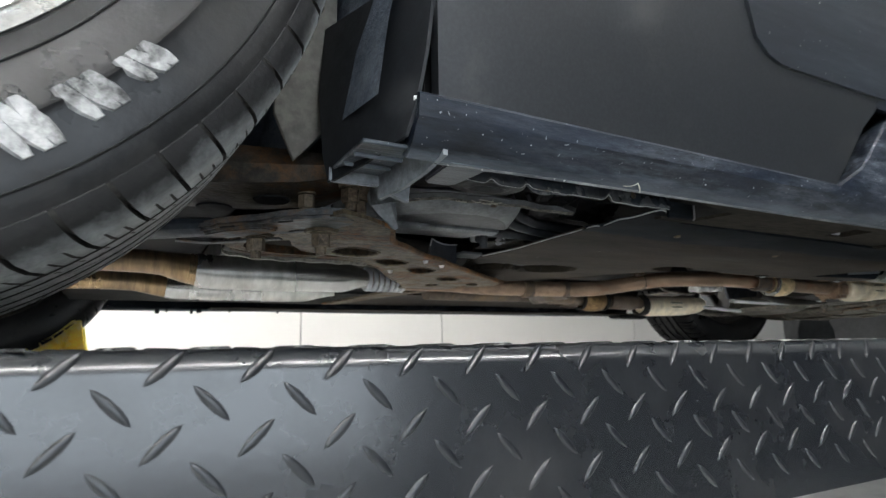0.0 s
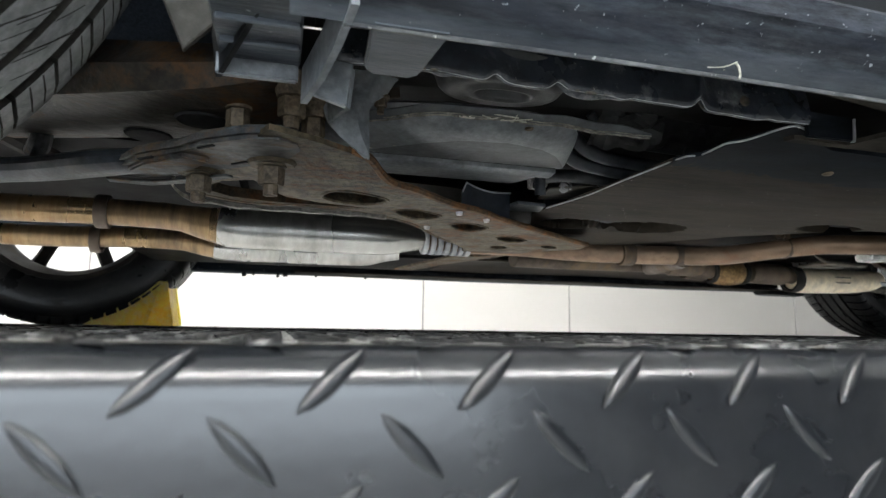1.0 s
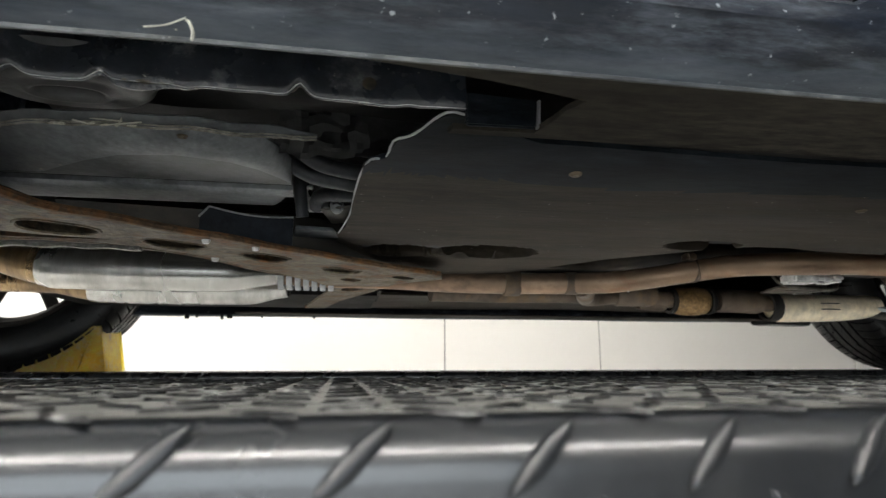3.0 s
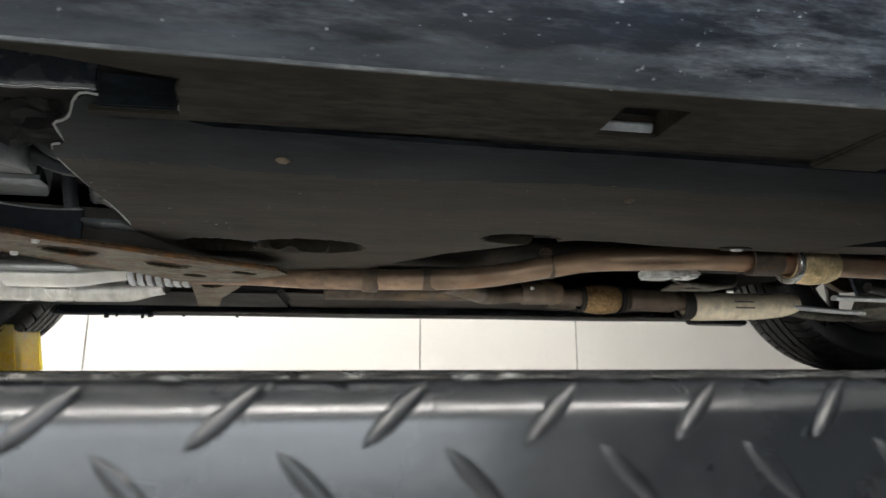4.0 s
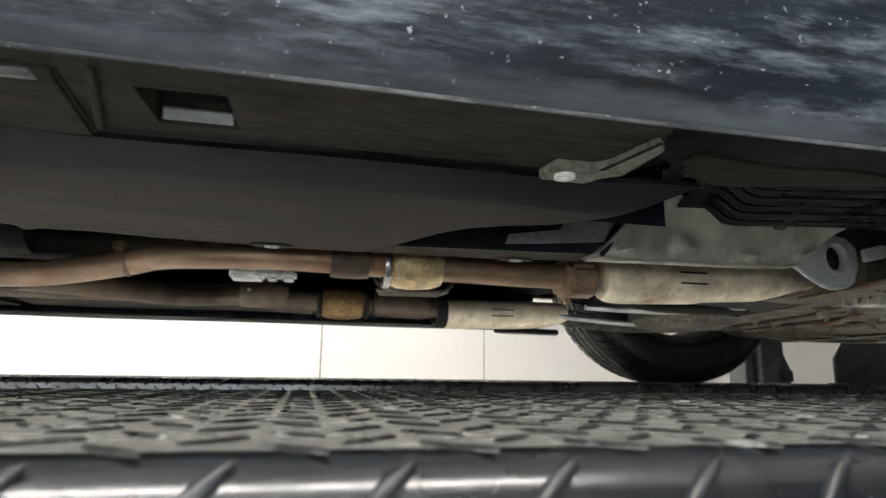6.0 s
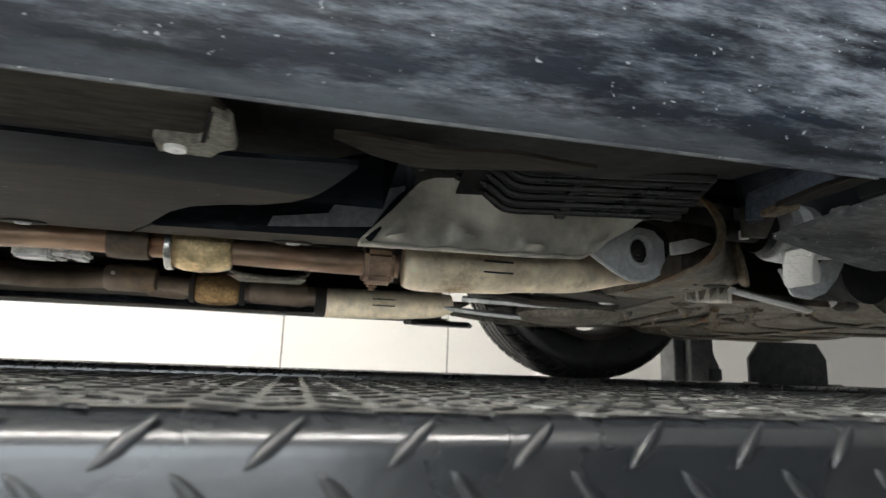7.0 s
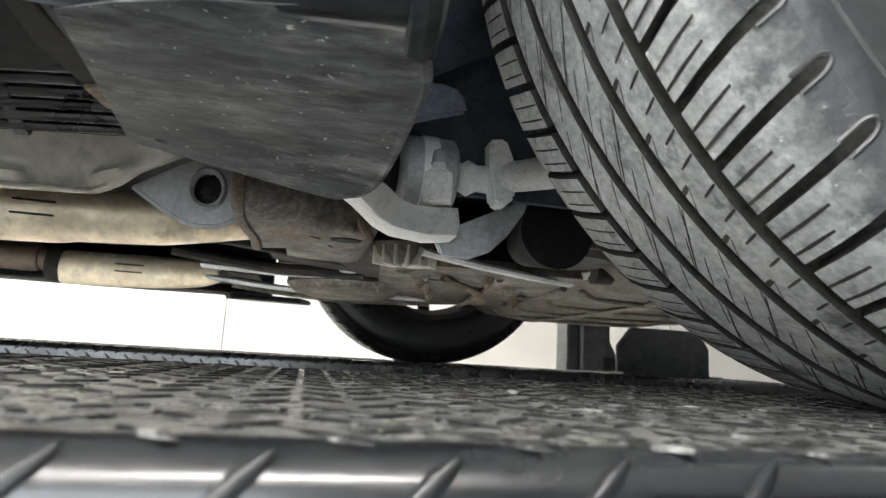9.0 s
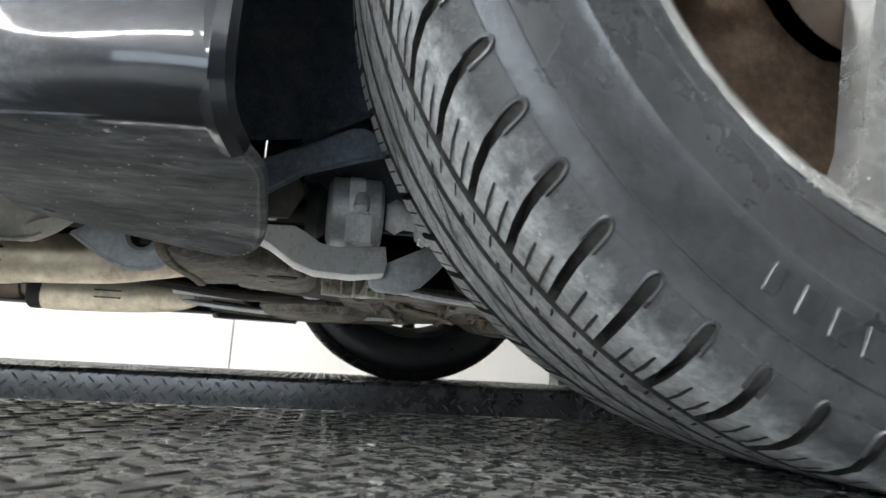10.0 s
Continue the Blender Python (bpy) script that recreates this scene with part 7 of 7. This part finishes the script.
for k in range(21):
    x = 2.355 + 0.143 * k / 20
    u = k / 20
    flat_side = [(0.004, 0.1475), (-0.006, 0.1495), (-0.014, 0.1565), (-0.0205, 0.1675), (-0.0262, 0.185), (-0.0287, 0.2), (-0.0312, 0.218), (-0.0335, 0.24), (-0.0345, 0.2595)]
    flared = [(-0.024, 0.149), (-0.0335, 0.1494), (-0.05, 0.1532), (-0.059, 0.1605), (-0.0598, 0.169), (-0.057, 0.184), (-0.0515, 0.203), (-0.0435, 0.231), (-0.0355, 0.2595)]
    onset = [min(1.0, max(0.0, (u - 0.05 * i) / (1 - 0.05 * i))) for i in range(len(flared))]
    onset = [q * (2 - q) * 0.5 + 0.5 * q * q * (3 - 2 * q) for q in onset]
    secs.append([(x, a[0] + (b[0] - a[0]) * w, a[1] + (b[1] - a[1]) * w) for a, b, w in zip(flat_side, flared, onset)] + [(x, -0.02, 0.26), (x, -0.004, 0.2), (x, 0.002, 0.158)])
part("fairing_corner", loft(secs), CORNER_PAINT, fair, "glossy dark flared corner of the body side", smooth=0.9)
part("arch_lip", tube([(2.503, -0.012, 0.15), (2.5005, -0.042, 0.154), (2.499, -0.052, 0.168), (2.4985, -0.05, 0.19), (2.4975, -0.042, 0.23), (2.4965, -0.047, 0.28)] + [(REAR_X + 0.02 + (ARCH - 0.002) * math.cos(math.pi - a), side_y(TYRE_R + ARCH * math.sin(a)) - 0.001, TYRE_R + (ARCH - 0.002) * math.sin(a)) for a in (0.0 + 0.1 * k for k in range(12))], 0.008, 8, step=3), CORNER_PAINT, car, "rolled wheel arch lip")

# far rear suspension: arms, diff cover and tank
part("rear_axle_housing", loft([[(x, 0.735 + w * math.cos(a), 0.195 + h * math.sin(a)) for a in (2 * math.pi * k / 16 for k in range(16))] for x, w, h in ((2.4, 0.1, 0.035), (2.55, 0.16, 0.05), (2.75, 0.17, 0.055), (2.95, 0.1, 0.04))]), DARK_STEEL, car, smooth=0.9)
for pts, w, mt, lb in (([(2.27, 0.9, 0.158), (2.42, 0.86, 0.15), (2.5, 0.8, 0.15), (2.58, 0.66, 0.158)], 0.014, GREY_METAL, "pale grey strut bar"),
                       ([(2.25, 1.02, 0.15), (2.42, 1.0, 0.136), (2.58, 0.98, 0.135), (2.72, 1.1, 0.145)], 0.014, GREY_METAL, "pale grey strut bar"),
                       ([(2.4, 0.7, 0.175), (2.52, 0.66, 0.168), (2.64, 0.6, 0.166)], 0.02, SUBFRAME, "dirty transverse arm"),
                       ([(2.6, 0.62, 0.15), (2.75, 0.68, 0.148), (2.9, 0.72, 0.16), (3.0, 0.6, 0.17)], 0.034, SUBFRAME, "broad dirty transverse arm")):
    part("transverse_arm", tube(pts, w, 12, flat=0.42), mt, car, lb, smooth=0.9)
bm = loft([[(2.53 + rx * math.cos(a), 0.95 + ry * math.sin(a), z) for a in (2 * math.pi * k / 28 for k in range(28))] for rx, ry, z in ((0.02, 0.02, 0.121), (0.07, 0.08, 0.1225), (0.1, 0.12, 0.13), (0.108, 0.13, 0.14), (0.112, 0.135, 0.142), (0.112, 0.135, 0.15), (0.1, 0.12, 0.18))])
part("drive_pan", bm, SUBFRAME, car, "rounded dirty drive unit pan", smooth=0.6)
bm = plate([(2.56, 0.6), (2.66, 0.54), (2.86, 0.57), (2.93, 0.8), (2.92, 1.1), (2.7, 1.16), (2.6, 1.0)], [oval(2.66, 0.68, 0.028, 0.02, 12), oval(2.78, 0.66, 0.02, 0.014, 12), oval(2.84, 0.8, 0.03, 0.02, 12)], lambda x, y: 0.139 + 0.008 * math.sin(x * 20) * math.sin(y * 13), 0.014, rim=0.008)
cradle = part("rear_cradle", bm, SUBFRAME, car, "broad dirty rear cradle plate", smooth=0.5)
for k in range(7):
    a = radians(-150 + 20 * k)
    m = Matrix.Translation((2.585, 0.56, 0.152)) @ Matrix.Rotation(a, 4, "Z")
    part("cradle_rib", box_bm(0.012, 0.05, -0.0018, 0.0018, -0.018, 0.008, 0.001, 1, turn=m), FOIL, cradle)
part("cradle_cup", lathe([(0.0005, -0.012), (0.03, -0.012), (0.045, 0.0), (0.05, 0.014), (0.0005, 0.014)], 24, "z", (2.585, 0.56, 0.15), closed=False), SUBFRAME, cradle, "ribbed cast cup")
for x0, y0, x1, y1 in ((2.63, 0.62, 2.72, 1.05), (2.74, 0.6, 2.8, 1.08), (2.86, 0.64, 2.88, 1.0)):
    part("cradle_ridge", tube([(x0, y0, 0.137), ((x0 + x1) / 2, (y0 + y1) / 2, 0.135), (x1, y1, 0.137)], 0.006, 8), SUBFRAME, cradle)
for pts, r, mt in (([(2.6, 0.5, 0.15), (2.68, 0.52, 0.142), (2.78, 0.56, 0.138), (2.86, 0.62, 0.142)], 0.009, GREY_METAL), ([(2.66, 0.62, 0.133), (2.74, 0.74, 0.13), (2.8, 0.9, 0.131)], 0.008, RUST)):
    part("brace_bar", tube(pts, r, 8, flat=0.6), mt, car)
for x, y, r in ((2.63, 0.66, 0.012), (2.72, 0.6, 0.01), (2.8, 0.72, 0.013), (2.68, 0.84, 0.011), (2.86, 0.88, 0.012), (2.58, 0.78, 0.01)):
    part("cradle_boss", lathe([(0.0005, -0.007), (r * 0.7, -0.007), (r, -0.003), (r * 1.2, 0.004), (0.0005, 0.004)], 12, "z", (x, y, 0.134), closed=False), SUBFRAME, cradle)
    part("cradle_bolt", hexbolt((x, y, 0.128), r * 0.5, 0.008, washer=False), BOLT, cradle)
part("spring_seat", lathe([(0.0005, -0.012), (0.06, -0.012), (0.068, -0.004), (0.06, 0.004), (0.05, 0.01), (0.0005, 0.012)], 28, "z", (2.8, 0.5, 0.165), closed=False), DARK_STEEL, car, "dark spring seat")
for k in range(3):
    part("spring_coil", lathe([(0.045, -0.006), (0.051, 0.0), (0.045, 0.006), (0.039, 0.0)], 28, "z", (2.8, 0.5, 0.185 + 0.024 * k)), BLACK, car, "black spring coil")
for pts, r, mt in (([(2.26, 0.62, 0.17), (2.36, 0.6, 0.158), (2.46, 0.66, 0.156), (2.6, 0.78, 0.16)], 0.008, DARK_STEEL), ([(2.24, 0.78, 0.165), (2.4, 0.8, 0.15), (2.55, 0.76, 0.15)], 0.01, DARK_STEEL), ([(2.3, 1.1, 0.15), (2.5, 1.16, 0.14), (2.75, 1.2, 0.15)], 0.012, SUBFRAME)):
    part("hose", tube(pts, r, 10), mt, car)
bm = loft([[(x, y, z) for y, z in ((0.5, 0.19), (0.52, 0.15 - d), (0.7, 0.145 - d), (1.2, 0.145 - d), (1.32, 0.16 - d), (1.34, 0.2))] for x, d in ((2.86, -0.02), (2.92, 0.018), (3.1, 0.022), (3.3, 0.018), (3.42, -0.01))])
tank = part("rear_tank", bm, TANK, car, "grimy dark tank behind the rear axle", smooth=0.7)
for y in (0.66, 0.82, 0.98, 1.14):
    part("tank_rib", tube([(2.9, y, 0.139), (2.94, y, 0.125), (3.1, y, 0.121), (3.28, y, 0.125), (3.4, y, 0.148)], 0.007, 8, flat=0.7), TANK, tank)
part("tank_strap", tube([(3.02, 0.52, 0.15), (3.02, 0.6, 0.13), (3.02, 0.72, 0.121), (3.02, 1.18, 0.121), (3.02, 1.31, 0.14)], 0.012, 8, flat=0.35), SUBFRAME, tank)
rod = part("lateral_link", tube([(2.72, 0.7, 0.149), (2.78, 0.665, 0.148), (2.83, 0.61, 0.15), (2.875, 0.57, 0.154)], 0.0125, 12, flat=0.7), GREY_METAL, car, "dull grey lateral suspension link")
part("link_bush", lathe([(0.0005, -0.018), (0.012, -0.018), (0.019, -0.014), (0.019, 0.014), (0.012, 0.018), (0.0005, 0.018)], 18, "x", (2.885, 0.562, 0.156), closed=False), DARK_STEEL, rod)
part("spring_perch", plate(oval(2.83, 0.44, 0.075, 0.05, 24), [oval(2.82, 0.43, 0.03, 0.016, 16)], lambda x, y: 0.158 + 0.1 * (y - 0.42), 0.006), TANK, car, "grimy pressed spring perch with a hole")
part("strut_far", tube([(2.8, 1.2, 0.2), (2.8, 1.25, 0.4)], 0.05, 16, smooth=False), BLACK, car)


# ---- things on the lift ----
chock = thing("wheel_chock", "translucent yellow plastic wheel chock behind the far front tyre", "wheel chock", at=(0.305, 1.43, 0.0))
wedge = [(-0.1, 0.0), (0.095, 0.0), (0.105, 0.004), (0.085, 0.112), (0.06, 0.112), (0.0, 0.062), (-0.06, 0.025)]
part("side_wall", prism(wedge, "y", -0.07, -0.063, 0.0015, 1), YELLOW, chock)
part("side_wall", prism(wedge, "y", 0.063, 0.07, 0.0015, 1), YELLOW, chock)
part("slope", prism([(-0.095, 0.012), (-0.06, 0.029), (0.0, 0.066), (0.06, 0.116), (0.066, 0.112), (0.004, 0.058), (-0.056, 0.021), (-0.095, 0.006)], "y", -0.066, 0.066, 0.001, 1), YELLOW, chock)
part("back_wall", prism([(0.092, 0.002), (0.1, 0.002), (0.082, 0.112), (0.074, 0.112)], "y", -0.066, 0.066, 0.001, 1), YELLOW, chock, "pale scuffed back of the chock")
for x0, x1, z1 in ((-0.02, -0.012, 0.045), (0.035, 0.043, 0.088)):
    part("rib", prism([(x0, 0.002), (x1, 0.002), (x1 + 0.02, z1), (x0 + 0.02, z1)], "y", -0.072, -0.06, 0.001, 1), YELLOW, chock)

stop1 = thing("lift_column", "slim dark grey steel lift column with a carriage box", "lift column", at=(3.43, 1.87, FLOOR_Z))
part("upright", box_bm(-0.03, 0.012, -0.05, 0.05, 0.0, 3.2, 0.004), STOP, stop1)
part("carriage", prism([(0.02, -0.12), (0.15, -0.12), (0.15, 0.06), (0.125, 0.11), (0.125, 0.17), (0.02, 0.17)], "y", -0.08, 0.03, 0.003), STOP, stop1).location = (0, 0, -FLOOR_Z)
part("roller_block", box_bm(0.1, 0.15, -0.094, -0.078, 0.005, 0.05, 0.003), BLACK, stop1, "black roller block").location = (0, 0, -FLOOR_Z)
part("foot_plate", box_bm(-0.12, 0.16, -0.12, 0.12, 0.0, 0.012, 0.002), STOP, stop1)
stop2 = thing("lift_ramp_stop", "dark grey steel ramp stop plate with cut corners", "ramp stop", at=(3.49, 1.35, 0.0))
part("stop_plate", prism([(-0.15, 0.0), (0.15, 0.0), (0.15, 0.085), (0.115, 0.135), (-0.105, 0.135), (-0.15, 0.08)], "y", -0.006, 0.006, 0.002), STOP, stop2)
part("foot", box_bm(-0.15, 0.17, -0.04, 0.03, 0.0, 0.006, 0.002), STOP, stop2)
